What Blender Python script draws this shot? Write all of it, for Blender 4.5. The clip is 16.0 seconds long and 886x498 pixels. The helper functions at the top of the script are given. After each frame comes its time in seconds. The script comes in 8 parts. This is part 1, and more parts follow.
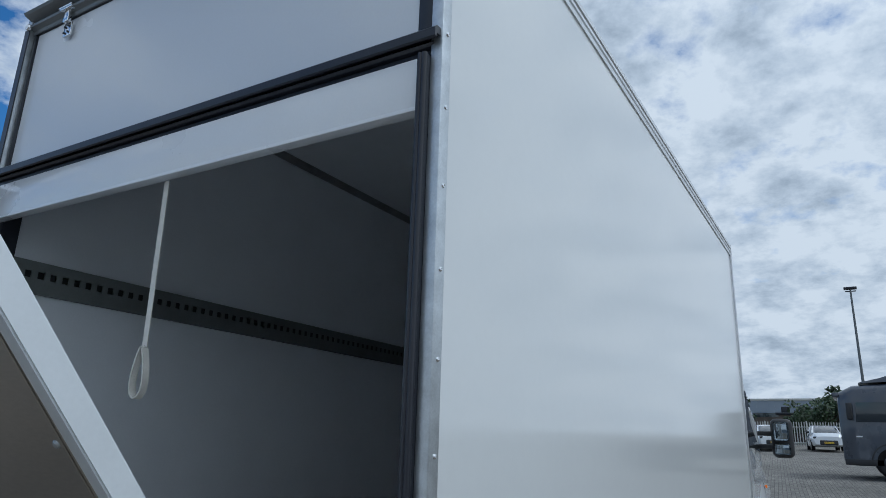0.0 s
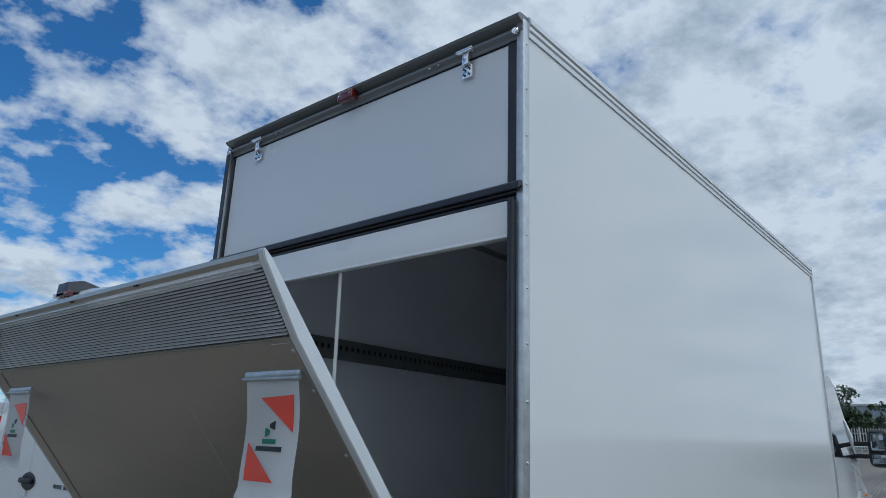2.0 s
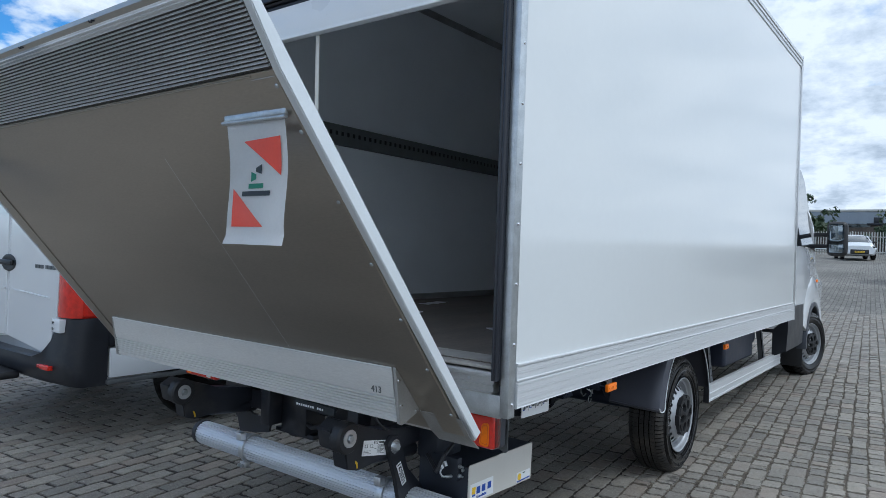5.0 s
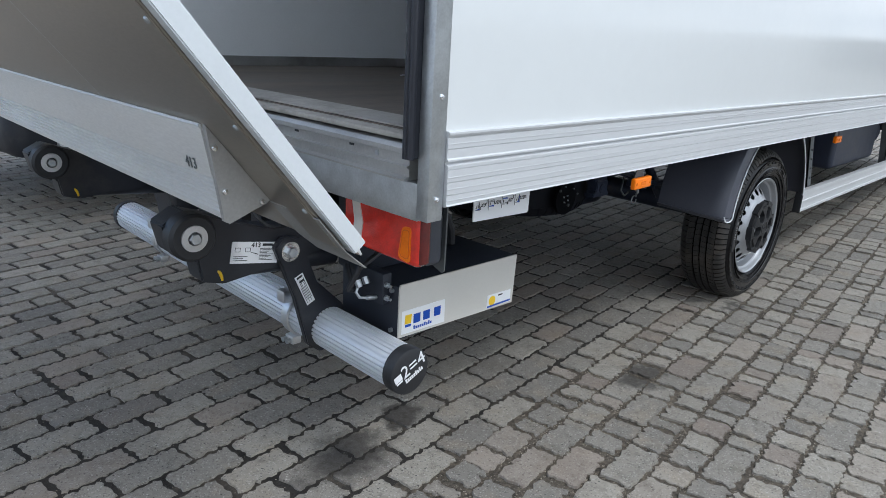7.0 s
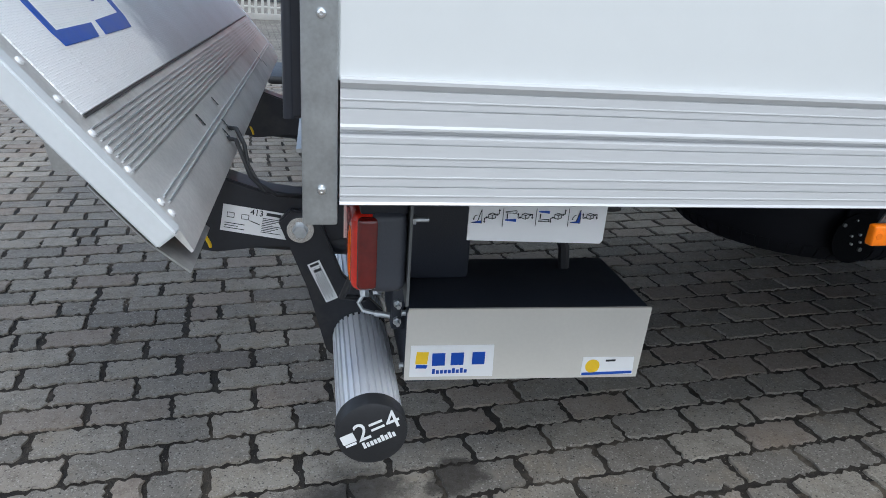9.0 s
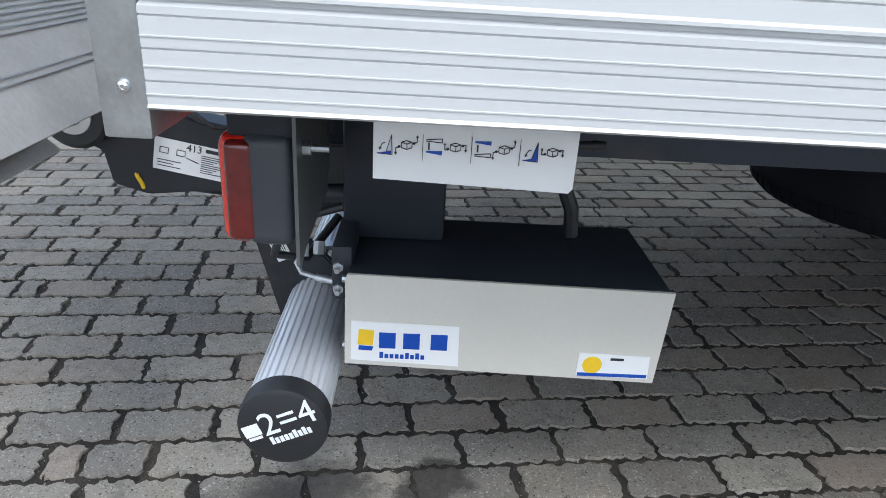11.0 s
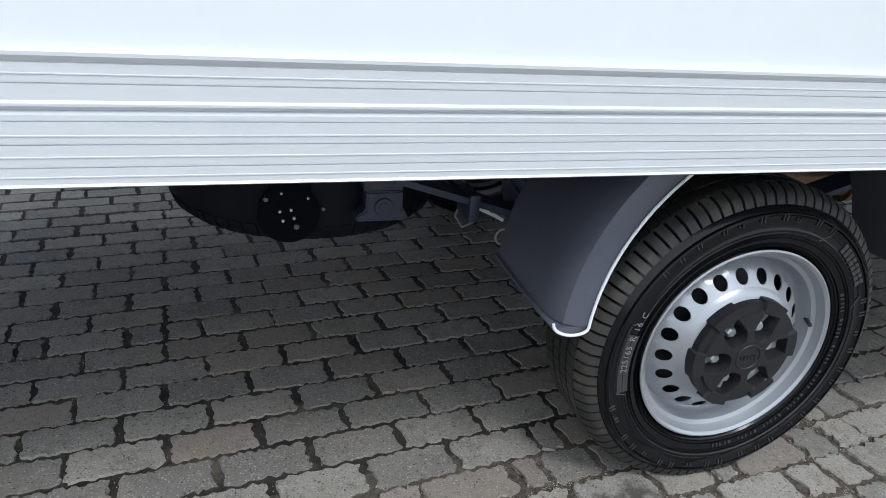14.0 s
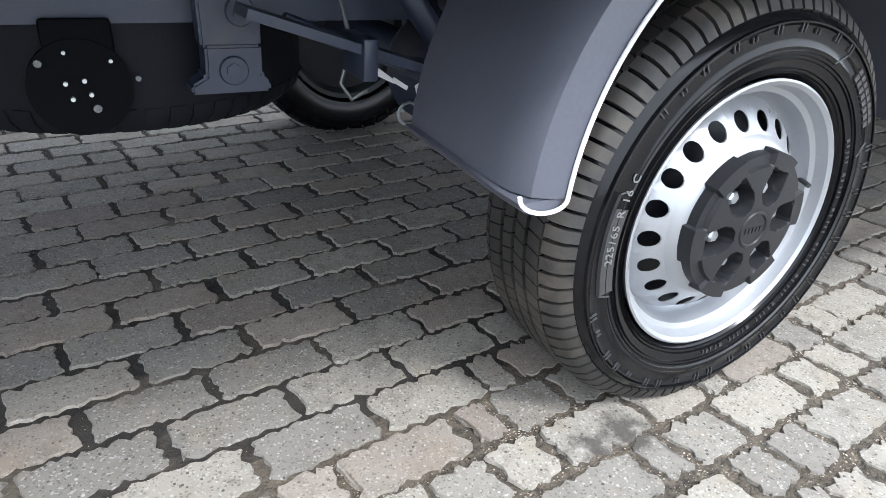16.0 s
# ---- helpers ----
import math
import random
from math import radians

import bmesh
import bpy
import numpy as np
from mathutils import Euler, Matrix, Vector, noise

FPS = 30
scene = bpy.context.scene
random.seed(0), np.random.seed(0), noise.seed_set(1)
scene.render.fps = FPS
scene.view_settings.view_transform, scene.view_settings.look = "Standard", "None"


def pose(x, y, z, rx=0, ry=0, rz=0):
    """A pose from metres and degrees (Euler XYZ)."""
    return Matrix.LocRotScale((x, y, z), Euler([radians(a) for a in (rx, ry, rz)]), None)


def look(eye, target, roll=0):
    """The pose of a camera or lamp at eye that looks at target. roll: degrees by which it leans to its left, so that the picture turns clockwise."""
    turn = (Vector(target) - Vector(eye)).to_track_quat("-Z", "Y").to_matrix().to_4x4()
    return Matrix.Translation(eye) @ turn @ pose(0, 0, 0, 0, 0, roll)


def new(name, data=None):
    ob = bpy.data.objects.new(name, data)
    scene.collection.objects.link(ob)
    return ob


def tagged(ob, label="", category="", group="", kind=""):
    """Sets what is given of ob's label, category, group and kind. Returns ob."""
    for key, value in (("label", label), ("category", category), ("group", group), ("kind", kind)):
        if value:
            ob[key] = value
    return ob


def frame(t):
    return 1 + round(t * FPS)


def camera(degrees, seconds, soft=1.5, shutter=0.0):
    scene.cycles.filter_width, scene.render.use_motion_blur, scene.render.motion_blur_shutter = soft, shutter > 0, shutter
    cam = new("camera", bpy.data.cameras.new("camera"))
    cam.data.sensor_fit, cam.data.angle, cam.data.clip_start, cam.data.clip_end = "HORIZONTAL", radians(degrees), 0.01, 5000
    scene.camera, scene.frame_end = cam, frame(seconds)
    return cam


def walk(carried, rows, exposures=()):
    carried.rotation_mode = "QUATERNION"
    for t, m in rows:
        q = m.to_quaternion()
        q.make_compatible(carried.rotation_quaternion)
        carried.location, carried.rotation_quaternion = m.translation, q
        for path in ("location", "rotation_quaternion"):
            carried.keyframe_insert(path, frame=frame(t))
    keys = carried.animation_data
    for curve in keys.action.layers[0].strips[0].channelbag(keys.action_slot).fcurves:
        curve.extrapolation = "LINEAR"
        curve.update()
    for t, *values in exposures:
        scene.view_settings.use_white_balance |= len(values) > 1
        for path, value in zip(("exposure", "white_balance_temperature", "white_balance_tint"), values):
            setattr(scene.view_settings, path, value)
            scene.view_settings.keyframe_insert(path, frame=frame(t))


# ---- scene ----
cam = camera(66.8, 16.0, soft=0.6)
EXPOSURES = [(0, -0.42, 5480, 5), (3.5, -0.57, 5480, 5), (4.2, -0.50, 5450, 5), (5.0, 0.06, 5520, 6), (7.5, 0.43, 5850, 8), (9.0, 0.35, 5830, 8), (11.5, 0.80, 5850, 8), (12.0, 0.30, 5720, 7), (12.5, 0.22, 5680, 7), (13.5, 0.37, 5700, 7), (14.5, 1.04, 5900, 8), (15.0, 1.22, 5920, 9), (15.5, 1.47, 5920, 9), (16.0, 1.95, 5900, 9)]
PATH = [
    (0, (-1.262, -0.761, 1.401), (0.384, 0.234, 1.95), 1.8),
    (0.5, (-1.49, -0.96, 1.396), (0.11, 0.109, 1.941), 1.9),
    (1, (-1.675, -1.099, 1.403), (-0.168, 0.097, 1.949), 2.2),
    (1.5, (-1.896, -1.168, 1.396), (-0.418, 0.063, 1.943), 2.3),
    (2, (-2.009, -1.295, 1.421), (-0.546, -0.05, 1.978), 2.0),
    (2.5, (-2.05, -1.321, 1.464), (-0.627, -0.07, 2.105), 2.3),
    (3, (-2.051, -1.287, 1.457), (-0.637, -0.056, 2.155), 2.4),
    (3.5, (-2.031, -1.26, 1.407), (-0.535, -0.048, 1.947), 2.4),
    (4, (-2.011, -1.233, 1.365), (-0.474, -0.03, 1.803), 2.2),
    (4.5, (-1.981, -1.201, 1.329), (-0.406, 0.008, 1.571), 2.1),
    (5, (-1.935, -1.163, 1.281), (-0.348, 0.054, 1.278), 2.0),
    (5.2, (-1.89, -1.13, 1.257), (-0.304, 0.081, 1.13), 2.1),
    (7.3, (-0.76, -0.917, 1.077), (0.52, 0.472, 0.419), 2.4),
    (7.5, (-0.654, -0.92, 1.076), (0.529, 0.552, 0.417), 2.9),
    (8, (-0.396, -0.846, 1.043), (0.619, 0.741, 0.371), 3.2),
    (8.5, (-0.196, -0.795, 1.038), (0.54, 0.919, 0.316), 3.7),
    (9, (-0.025, -0.786, 1.01), (0.344, 1.035, 0.27), 4.0),
    (9.2, (0.032, -0.773, 0.993), (0.28, 1.061, 0.234), 4.2),
    (11.3, (0.238, -0.566, 0.887), (0.304, 1.252, 0.057), 3.6),
    (11.5, (0.242, -0.619, 0.958), (0.372, 1.193, 0.122), 3.7),
    (12, (0.317, -0.778, 1.083), (0.624, 1.053, 0.34), 3.9),
    (12.5, (0.476, -0.814, 1.094), (0.917, 0.993, 0.36), 3.9),
    (13, (0.712, -0.772, 1.11), (1.187, 1.029, 0.38), 4.3),
    (13.4, (0.913, -0.764, 1.101), (1.468, 1.005, 0.352), 3.8),
    (13.5, (0.984, -0.786, 1.091), (1.534, 0.982, 0.336), 3.7),
    (14, (1.235, -0.808, 1.028), (1.792, 0.93, 0.211), 4.5),
    (14.4, (1.344, -0.812, 0.944), (1.996, 0.886, 0.113), 4.5),
    (14.5, (1.361, -0.817, 0.938), (2.043, 0.868, 0.105), 4.2),
    (15, (1.366, -0.8, 0.911), (2.183, 0.811, 0.051), 4.3),
    (15.5, (1.339, -0.7, 0.866), (2.182, 0.877, -0.03), 4.5),
    (16, (1.303, -0.467, 0.73), (2.211, 1.068, -0.174), 4.2),
]
walk(cam, [(t, look(eye, target, roll)) for t, eye, target, roll in PATH], EXPOSURES)

# ---- world and light ----
SUN_EL, SUN_AZ = 57.0, -80.0      # degrees; azimuth counted from +x towards +y
world = bpy.data.worlds.new("world")
scene.world = world
world.use_nodes = True


def link(tree, a, b):
    tree.links.new(a, b)


def build_sky():
    t = world.node_tree
    t.nodes.clear()
    N = t.nodes.new
    out = N("ShaderNodeOutputWorld")
    sky = N("ShaderNodeTexSky")
    sky.sky_type = "NISHITA"
    sky.sun_disc = False
    sky.sun_elevation = radians(SUN_EL)
    sky.sun_rotation = radians(90 - SUN_AZ)
    sky.air_density, sky.dust_density, sky.ozone_density = 1.0, 0.4, 2.0
    clear = N("ShaderNodeBackground")
    clear.inputs["Strength"].default_value = 0.10
    tint = N("ShaderNodeVectorMath")
    tint.operation = "MULTIPLY"
    tint.inputs[1].default_value = (0.52, 1.0, 1.34)
    link(t, sky.outputs["Color"], tint.inputs[0])
    link(t, tint.outputs[0], clear.inputs["Color"])
    # a flat layer of broken cloud, seen in perspective
    tc = N("ShaderNodeTexCoord")
    sep = N("ShaderNodeSeparateXYZ")
    link(t, tc.outputs["Generated"], sep.inputs[0])

    def math_node(op, a, b, c=0.85):
        m = N("ShaderNodeMath")
        m.operation = op
        for k, v in enumerate((a, b, c) if op == "MULTIPLY_ADD" else (a, b)):
            if isinstance(v, (int, float)):
                m.inputs[k].default_value = v
            else:
                link(t, v, m.inputs[k])
        return m.outputs[0]

    up = math_node("ADD", math_node("MAXIMUM", sep.outputs["Z"], 0.0), 0.30)
    flat = N("ShaderNodeCombineXYZ")
    link(t, math_node("DIVIDE", sep.outputs["X"], up), flat.inputs[0])
    link(t, math_node("DIVIDE", sep.outputs["Y"], up), flat.inputs[1])
    flat.inputs[2].default_value = 3.7

    def cloud_noise(scale, detail, rough, off, dist=0.0):
        m = N("ShaderNodeMapping")
        m.inputs["Location"].default_value = off
        link(t, flat.outputs[0], m.inputs["Vector"])
        n = N("ShaderNodeTexNoise")
        n.inputs["Scale"].default_value = scale
        n.inputs["Detail"].default_value = detail
        n.inputs["Roughness"].default_value = rough
        n.inputs["Distortion"].default_value = dist
        link(t, m.outputs[0], n.inputs["Vector"])
        return n.outputs["Fac"]

    def ramp(src, stops):
        r = N("ShaderNodeValToRGB")
        el = r.color_ramp.elements
        while len(el) < len(stops):
            el.new(0.5)
        for e, (p, c) in zip(el, stops):
            e.position, e.color = p, (*c, 1)
        link(t, src, r.inputs[0])
        return r.outputs["Color"]

    cover = math_node("ADD", cloud_noise(4.6, 13, 0.57, (CLOUD_X, CLOUD_Y, 0), 0.0), math_node("MULTIPLY", cloud_noise(1.6, 2, 0.5, (4.1, 7.7, 0)), 0.28))
    low = math_node("MAXIMUM", math_node("SUBTRACT", 0.30, sep.outputs["Z"]), 0.0)
    cover = math_node("ADD", cover, math_node("MULTIPLY", low, 0.35))
    # the cloud is thicker on the sunward side
    side = math_node("SUBTRACT", math_node("MULTIPLY", sep.outputs["Y"], 1.1), math_node("MULTIPLY", sep.outputs["X"], 0.35))
    cover = math_node("ADD", cover, math_node("MULTIPLY", math_node("SUBTRACT", 0.58, side), 0.15))
    amount = ramp(cover, [(0.55, (0, 0, 0)), (0.61, (0.55, 0.55, 0.55)), (0.69, (1, 1, 1))])
    light = math_node("SUBTRACT", cloud_noise(5.4, 12, 0.62, (9.3, 2.2, 0), 0.0), math_node("MULTIPLY", math_node("MINIMUM", cover, 0.76), 0.55))
    shade = ramp(math_node("ADD", light, 0.40), [(0.30, (0.48, 0.53, 0.59)), (0.43, (0.74, 0.78, 0.83)), (0.55, (0.99, 0.995, 1.0))])
    # clouds towards the sun are brighter
    sa, se = radians(SUN_AZ), radians(SUN_EL)
    toward = N("ShaderNodeVectorMath")
    toward.operation = "DOT_PRODUCT"
    link(t, tc.outputs["Generated"], toward.inputs[0])
    toward.inputs[1].default_value = (math.cos(sa) * math.cos(se), math.sin(sa) * math.cos(se), math.sin(se))
    near_sun = math_node("POWER", math_node("MAXIMUM", toward.outputs["Value"], 0.0), 3.0)
    cloud = N("ShaderNodeBackground")
    link(t, math_node("MULTIPLY_ADD", near_sun, 0.45, 0.92), cloud.inputs["Strength"])
    link(t, shade, cloud.inputs["Color"])
    mix = N("ShaderNodeMixShader")
    link(t, amount, mix.inputs[0])
    link(t, clear.outputs[0], mix.inputs[1])
    link(t, cloud.outputs[0], mix.inputs[2])
    link(t, mix.outputs[0], out.inputs[0])


CLOUD_X, CLOUD_Y = 1.3, 0.4
build_sky()
sun_data = bpy.data.lights.new("sun", "SUN")
sun_data.energy, sun_data.angle, sun_data.color = 1.05, radians(14), (1.0, 0.95, 0.88)
sun = new("sun", sun_data)
az, el = radians(SUN_AZ), radians(SUN_EL)
sun.matrix_world = look((30 * math.cos(az) * math.cos(el), 30 * math.sin(az) * math.cos(el), 30 * math.sin(el)), (0, 0, 0))


# ---- materials ----
def mat(name, color, rough=0.5, metal=0.0, var=0.10, scale=6.0, fine=140.0, bump=0.05, coat=0.0, coat_rough=0.05,
        stain=None, stain_at=0.62, stretch=(1, 1, 1), spec=0.5, rand="", emit=0.0, alpha_glass=0.0):
    """A surface with blotches, fine grain and, where asked for, stains."""
    m = bpy.data.materials.new(name)
    m.use_nodes = True
    t = m.node_tree
    N = t.nodes.new
    b = t.nodes["Principled BSDF"]
    tc = N("ShaderNodeTexCoord")
    mp = N("ShaderNodeMapping")
    mp.inputs["Scale"].default_value = stretch
    link(t, tc.outputs["Object"], mp.inputs["Vector"])

    def nz(s, d, r=0.55):
        n = N("ShaderNodeTexNoise")
        n.inputs["Scale"].default_value, n.inputs["Detail"].default_value, n.inputs["Roughness"].default_value = s, d, r
        link(t, mp.outputs[0], n.inputs["Vector"])
        return n.outputs["Fac"]

    big, small = nz(scale, 4), nz(fine, 3)
    mixf = N("ShaderNodeMath")
    mixf.operation = "MULTIPLY_ADD"
    link(t, small, mixf.inputs[0])
    mixf.inputs[1].default_value = 0.45
    link(t, big, mixf.inputs[2])
    if rand:
        info = N("ShaderNodeObjectInfo") if rand == "object" else N("ShaderNodeNewGeometry")
        src = info.outputs["Random"] if rand == "object" else info.outputs["Random Per Island"]
        ma = N("ShaderNodeMath")
        ma.operation = "MULTIPLY_ADD"
        link(t, src, ma.inputs[0])
        ma.inputs[1].default_value = 0.45
        link(t, mixf.outputs[0], ma.inputs[2])
        sb = N("ShaderNodeMath")
        sb.operation = "SUBTRACT"
        link(t, ma.outputs[0], sb.inputs[0])
        sb.inputs[1].default_value = 0.22
        mixf = sb
    mr = N("ShaderNodeMapRange")
    mr.inputs["From Min"].default_value, mr.inputs["From Max"].default_value = 0.45, 1.0
    mr.inputs["To Min"].default_value, mr.inputs["To Max"].default_value = 1 - var, 1 + var
    link(t, mixf.outputs[0], mr.inputs["Value"])
    col = N("ShaderNodeVectorMath")
    col.operation = "SCALE"
    col.inputs[0].default_value = color
    link(t, mr.outputs[0], col.inputs["Scale"])
    final = col.outputs[0]
    if stain:
        sn = nz(scale * 0.45, 6, 0.65)
        sr = N("ShaderNodeMapRange")
        sr.inputs["From Min"].default_value, sr.inputs["From Max"].default_value = stain_at - 0.06, stain_at + 0.10
        link(t, sn, sr.inputs["Value"])
        mx = N("ShaderNodeMix")
        mx.data_type = "RGBA"
        link(t, sr.outputs[0], mx.inputs["Factor"])
        link(t, final, mx.inputs["A"])
        mx.inputs["B"].default_value = (*stain, 1)
        final = mx.outputs["Result"]
    link(t, final, b.inputs["Base Color"])
    rr = N("ShaderNodeMapRange")
    rr.inputs["To Min"].default_value, rr.inputs["To Max"].default_value = max(rough * 0.8, 0.02), min(rough * 1.25, 1)
    link(t, big, rr.inputs["Value"])
    link(t, rr.outputs[0], b.inputs["Roughness"])
    b.inputs["Metallic"].default_value = metal
    b.inputs["Specular IOR Level"].default_value = spec
    b.inputs["Coat Weight"].default_value = coat
    b.inputs["Coat Roughness"].default_value = coat_rough
    if bump:
        bp = N("ShaderNodeBump")
        bp.inputs["Strength"].default_value = bump
        bp.inputs["Distance"].default_value = 0.01
        link(t, small, bp.inputs["Height"])
        link(t, bp.outputs[0], b.inputs["Normal"])
    if emit:
        b.inputs["Emission Color"].default_value = (*color, 1)
        b.inputs["Emission Strength"].default_value = emit
    if alpha_glass:
        b.inputs["Transmission Weight"].default_value = alpha_glass
    return m


M_WALL = mat("white_grp", (0.735, 0.755, 0.755), 0.36, var=0.025, scale=1.2, fine=22, bump=0.006, coat=1.0, coat_rough=0.09)
M_INNER = mat("inner_panel", (0.85, 0.87, 0.88), 0.55, var=0.05, scale=2, bump=0.02)
M_WHITE = mat("white_paint", (0.80, 0.81, 0.82), 0.28, var=0.03, scale=3, bump=0.01, coat=0.4)
M_SKIRT = mat("light_anodised", (0.62, 0.63, 0.64), 0.36, 0.15, var=0.05, scale=4, fine=220, bump=0.015, stretch=(0.1, 1, 1))
M_ALU = mat("aluminium", (0.70, 0.71, 0.72), 0.36, 0.85, var=0.10, scale=5, fine=260, bump=0.03)
M_ALU_DULL = mat("weathered_aluminium", (0.50, 0.50, 0.49), 0.46, 0.8, var=0.18, scale=7, fine=180, bump=0.05, stain=(0.33, 0.32, 0.30), stain_at=0.60)
M_SHEET = mat("platform_sheet", (0.47, 0.435, 0.385), 0.32, 1.0, var=0.14, scale=3.2, fine=240, bump=0.012, stretch=(1, 0.25, 1))
def tread_mat():
    """Grey dimpled aluminium; white glare is put into the colour at one end, with a soft ragged edge."""
    m = mat("gritted_sheet", (0.50, 0.53, 0.57), 0.40, 0.55, var=0.10, scale=9, fine=210, bump=0.05)
    nt = m.node_tree
    bsdf = next(n for n in nt.nodes if n.type == "BSDF_PRINCIPLED")
    tc = nt.nodes.new("ShaderNodeTexCoord")
    sep = nt.nodes.new("ShaderNodeSeparateXYZ")
    nt.links.new(tc.outputs["Object"], sep.inputs[0])

    def op(kind, a, b=0.0):
        q = nt.nodes.new("ShaderNodeMath")
        q.operation = kind
        for k, v in enumerate((a, b)):
            if isinstance(v, (int, float)):
                q.inputs[k].default_value = v
            else:
                nt.links.new(v, q.inputs[k])
        return q.outputs[0]
    y = sep.outputs[1]
    x = op("ADD", op("ADD", op("MULTIPLY", sep.outputs[0], -0.632), op("MULTIPLY", sep.outputs[2], 0.775)), -0.614)      # up the slope of the platform
    # staggered round dimples, and a stronger row at every eighth of a metre
    dots = op("MULTIPLY", op("SINE", op("MULTIPLY", op("ADD", x, y), 860.0)), op("SINE", op("MULTIPLY", op("SUBTRACT", x, y), 860.0)))
    dots = op("MAXIMUM", op("SUBTRACT", dots, 0.25), 0.0)
    fold = op("ABSOLUTE", op("SUBTRACT", op("FRACT", op("MULTIPLY", y, 8.0)), 0.5))
    row = op("LESS_THAN", fold, 0.030)
    bead = op("MULTIPLY", row, op("MAXIMUM", op("SINE", op("MULTIPLY", x, 420.0)), 0.0))
    noise = nt.nodes.new("ShaderNodeTexNoise")
    noise.inputs["Scale"].default_value = 22.0
    noise.inputs["Detail"].default_value = 6.0
    nt.links.new(tc.outputs["Object"], noise.inputs["Vector"])
    edge = op("ADD", y, op("MULTIPLY", op("SUBTRACT", noise.outputs["Fac"], 0.5), 0.16))
    ramp = nt.nodes.new("ShaderNodeMapRange")
    for key, v in (("From Min", 0.55), ("From Max", 0.44), ("To Min", 0.0), ("To Max", 1.0)):
        ramp.inputs[key].default_value = v
    nt.links.new(op("ADD", edge, op("MULTIPLY", x, -0.30)), ramp.inputs[0])
    # the white stands for sun and sky glare, weaker on the dimples
    glare = op("MULTIPLY", ramp.outputs[0], op("SUBTRACT", 1.0, op("MULTIPLY", dots, 0.40)))
    mix = nt.nodes.new("ShaderNodeMix")
    mix.data_type = "RGBA"
    nt.links.new(glare, mix.inputs[0])
    nt.links.new(bsdf.inputs["Base Color"].links[0].from_socket, mix.inputs[6])
    mix.inputs[7].default_value = (0.93, 0.94, 0.95, 1)
    nt.links.new(mix.outputs[2], bsdf.inputs["Base Color"])
    nt.links.new(op("MULTIPLY", op("SUBTRACT", 1.0, glare), 0.55), bsdf.inputs["Metallic"])
    bump = nt.nodes.new("ShaderNodeBump")
    bump.inputs["Strength"].default_value = 0.6
    bump.inputs["Distance"].default_value = 0.0015
    nt.links.new(op("ADD", dots, op("MULTIPLY", bead, 1.6)), bump.inputs["Height"])
    nt.links.new(bump.outputs[0], bsdf.inputs["Normal"])
    return m


M_TREAD = tread_mat()
M_BARE = mat("bare_scratched_aluminium", (0.74, 0.735, 0.72), 0.42, 0.55, var=0.16, scale=9, fine=150, bump=0.06, stain=(0.50, 0.48, 0.45), stain_at=0.62)
M_RAIL = mat("lashing_rail_steel", (0.20, 0.215, 0.205), 0.5, 0.3, var=0.12, scale=9, bump=0.03)
M_GUTTER = mat("gutter_grey", (0.20, 0.21, 0.215), 0.4, 0.3, var=0.10, scale=5, bump=0.02)
M_EDGE = mat("grey_edge_paint", (0.72, 0.75, 0.77), 0.34, 0.2, var=0.05, scale=5, bump=0.02)
M_STEEL = mat("galvanised_steel", (0.55, 0.58, 0.60), 0.40, 0.9, var=0.18, scale=22, fine=200, bump=0.03)
M_CHROME = mat("bright_zinc", (0.80, 0.81, 0.82), 0.16, 1.0, var=0.06, bump=0.02)
M_BLACK = mat("black_paint", (0.016, 0.018, 0.024), 0.38, var=0.2, scale=8, bump=0.04, stain=(0.05, 0.047, 0.045), stain_at=0.62)
M_BLACK_BOX = mat("black_powder_coat", (0.018, 0.022, 0.032), 0.5, var=0.15, scale=9, fine=300, bump=0.10)
M_PLASTIC = mat("dark_plastic", (0.048, 0.053, 0.066), 0.42, var=0.14, scale=7, fine=260, bump=0.06)
M_RUBBER = mat("black_rubber", (0.020, 0.021, 0.024), 0.48, var=0.2, scale=9, bump=0.05)
M_SEAL = mat("dark_seal", (0.020, 0.022, 0.030), 0.30, var=0.15, scale=9, bump=0.03)
M_TYRE = mat("tyre_rubber", (0.006, 0.006, 0.007), 0.17, var=0.25, scale=14, fine=200, bump=0.02, spec=0.28)
M_TYRE_DUSTY = mat("dusty_tread_rubber", (0.030, 0.028, 0.026), 0.55, var=0.45, scale=16, fine=240, bump=0.05, stain=(0.075, 0.064, 0.052), stain_at=0.58)
M_CARRIER = mat("carrier_black", (0.010, 0.011, 0.015), 0.6, var=0.2, scale=9, bump=0.05, spec=0.12)
M_BOSS = mat("boss_black", (0.004, 0.0045, 0.006), 0.7, var=0.2, scale=9, bump=0.05, spec=0.05)
M_FRAME = mat("chassis_black", (0.027, 0.035, 0.060), 0.42, var=0.2, scale=8, bump=0.04, stain=(0.07, 0.066, 0.063), stain_at=0.62)
M_RIM = mat("silver_rim", (0.37, 0.38, 0.40), 0.32, 0.45, var=0.06, scale=9, bump=0.02, coat=0.3)
M_FLOOR = mat("deck_plywood", (0.140, 0.118, 0.100), 0.72, var=0.35, scale=5, fine=80, bump=0.08, stain=(0.14, 0.125, 0.11), stain_at=0.60, stretch=(0.25, 1.6, 1))
M_CREAM = mat("cream_plate", (0.60, 0.58, 0.53), 0.42, var=0.05, scale=4, bump=0.02)
M_STICKER = mat("sticker_white", (0.82, 0.83, 0.84), 0.3, var=0.02, bump=0.0)
M_BLUE = mat("print_blue", (0.006, 0.065, 0.40), 0.38, var=0.12, scale=20, bump=0.02)
M_YELLOW = mat("print_yellow", (0.85, 0.55, 0.02), 0.38, var=0.05, bump=0.0)
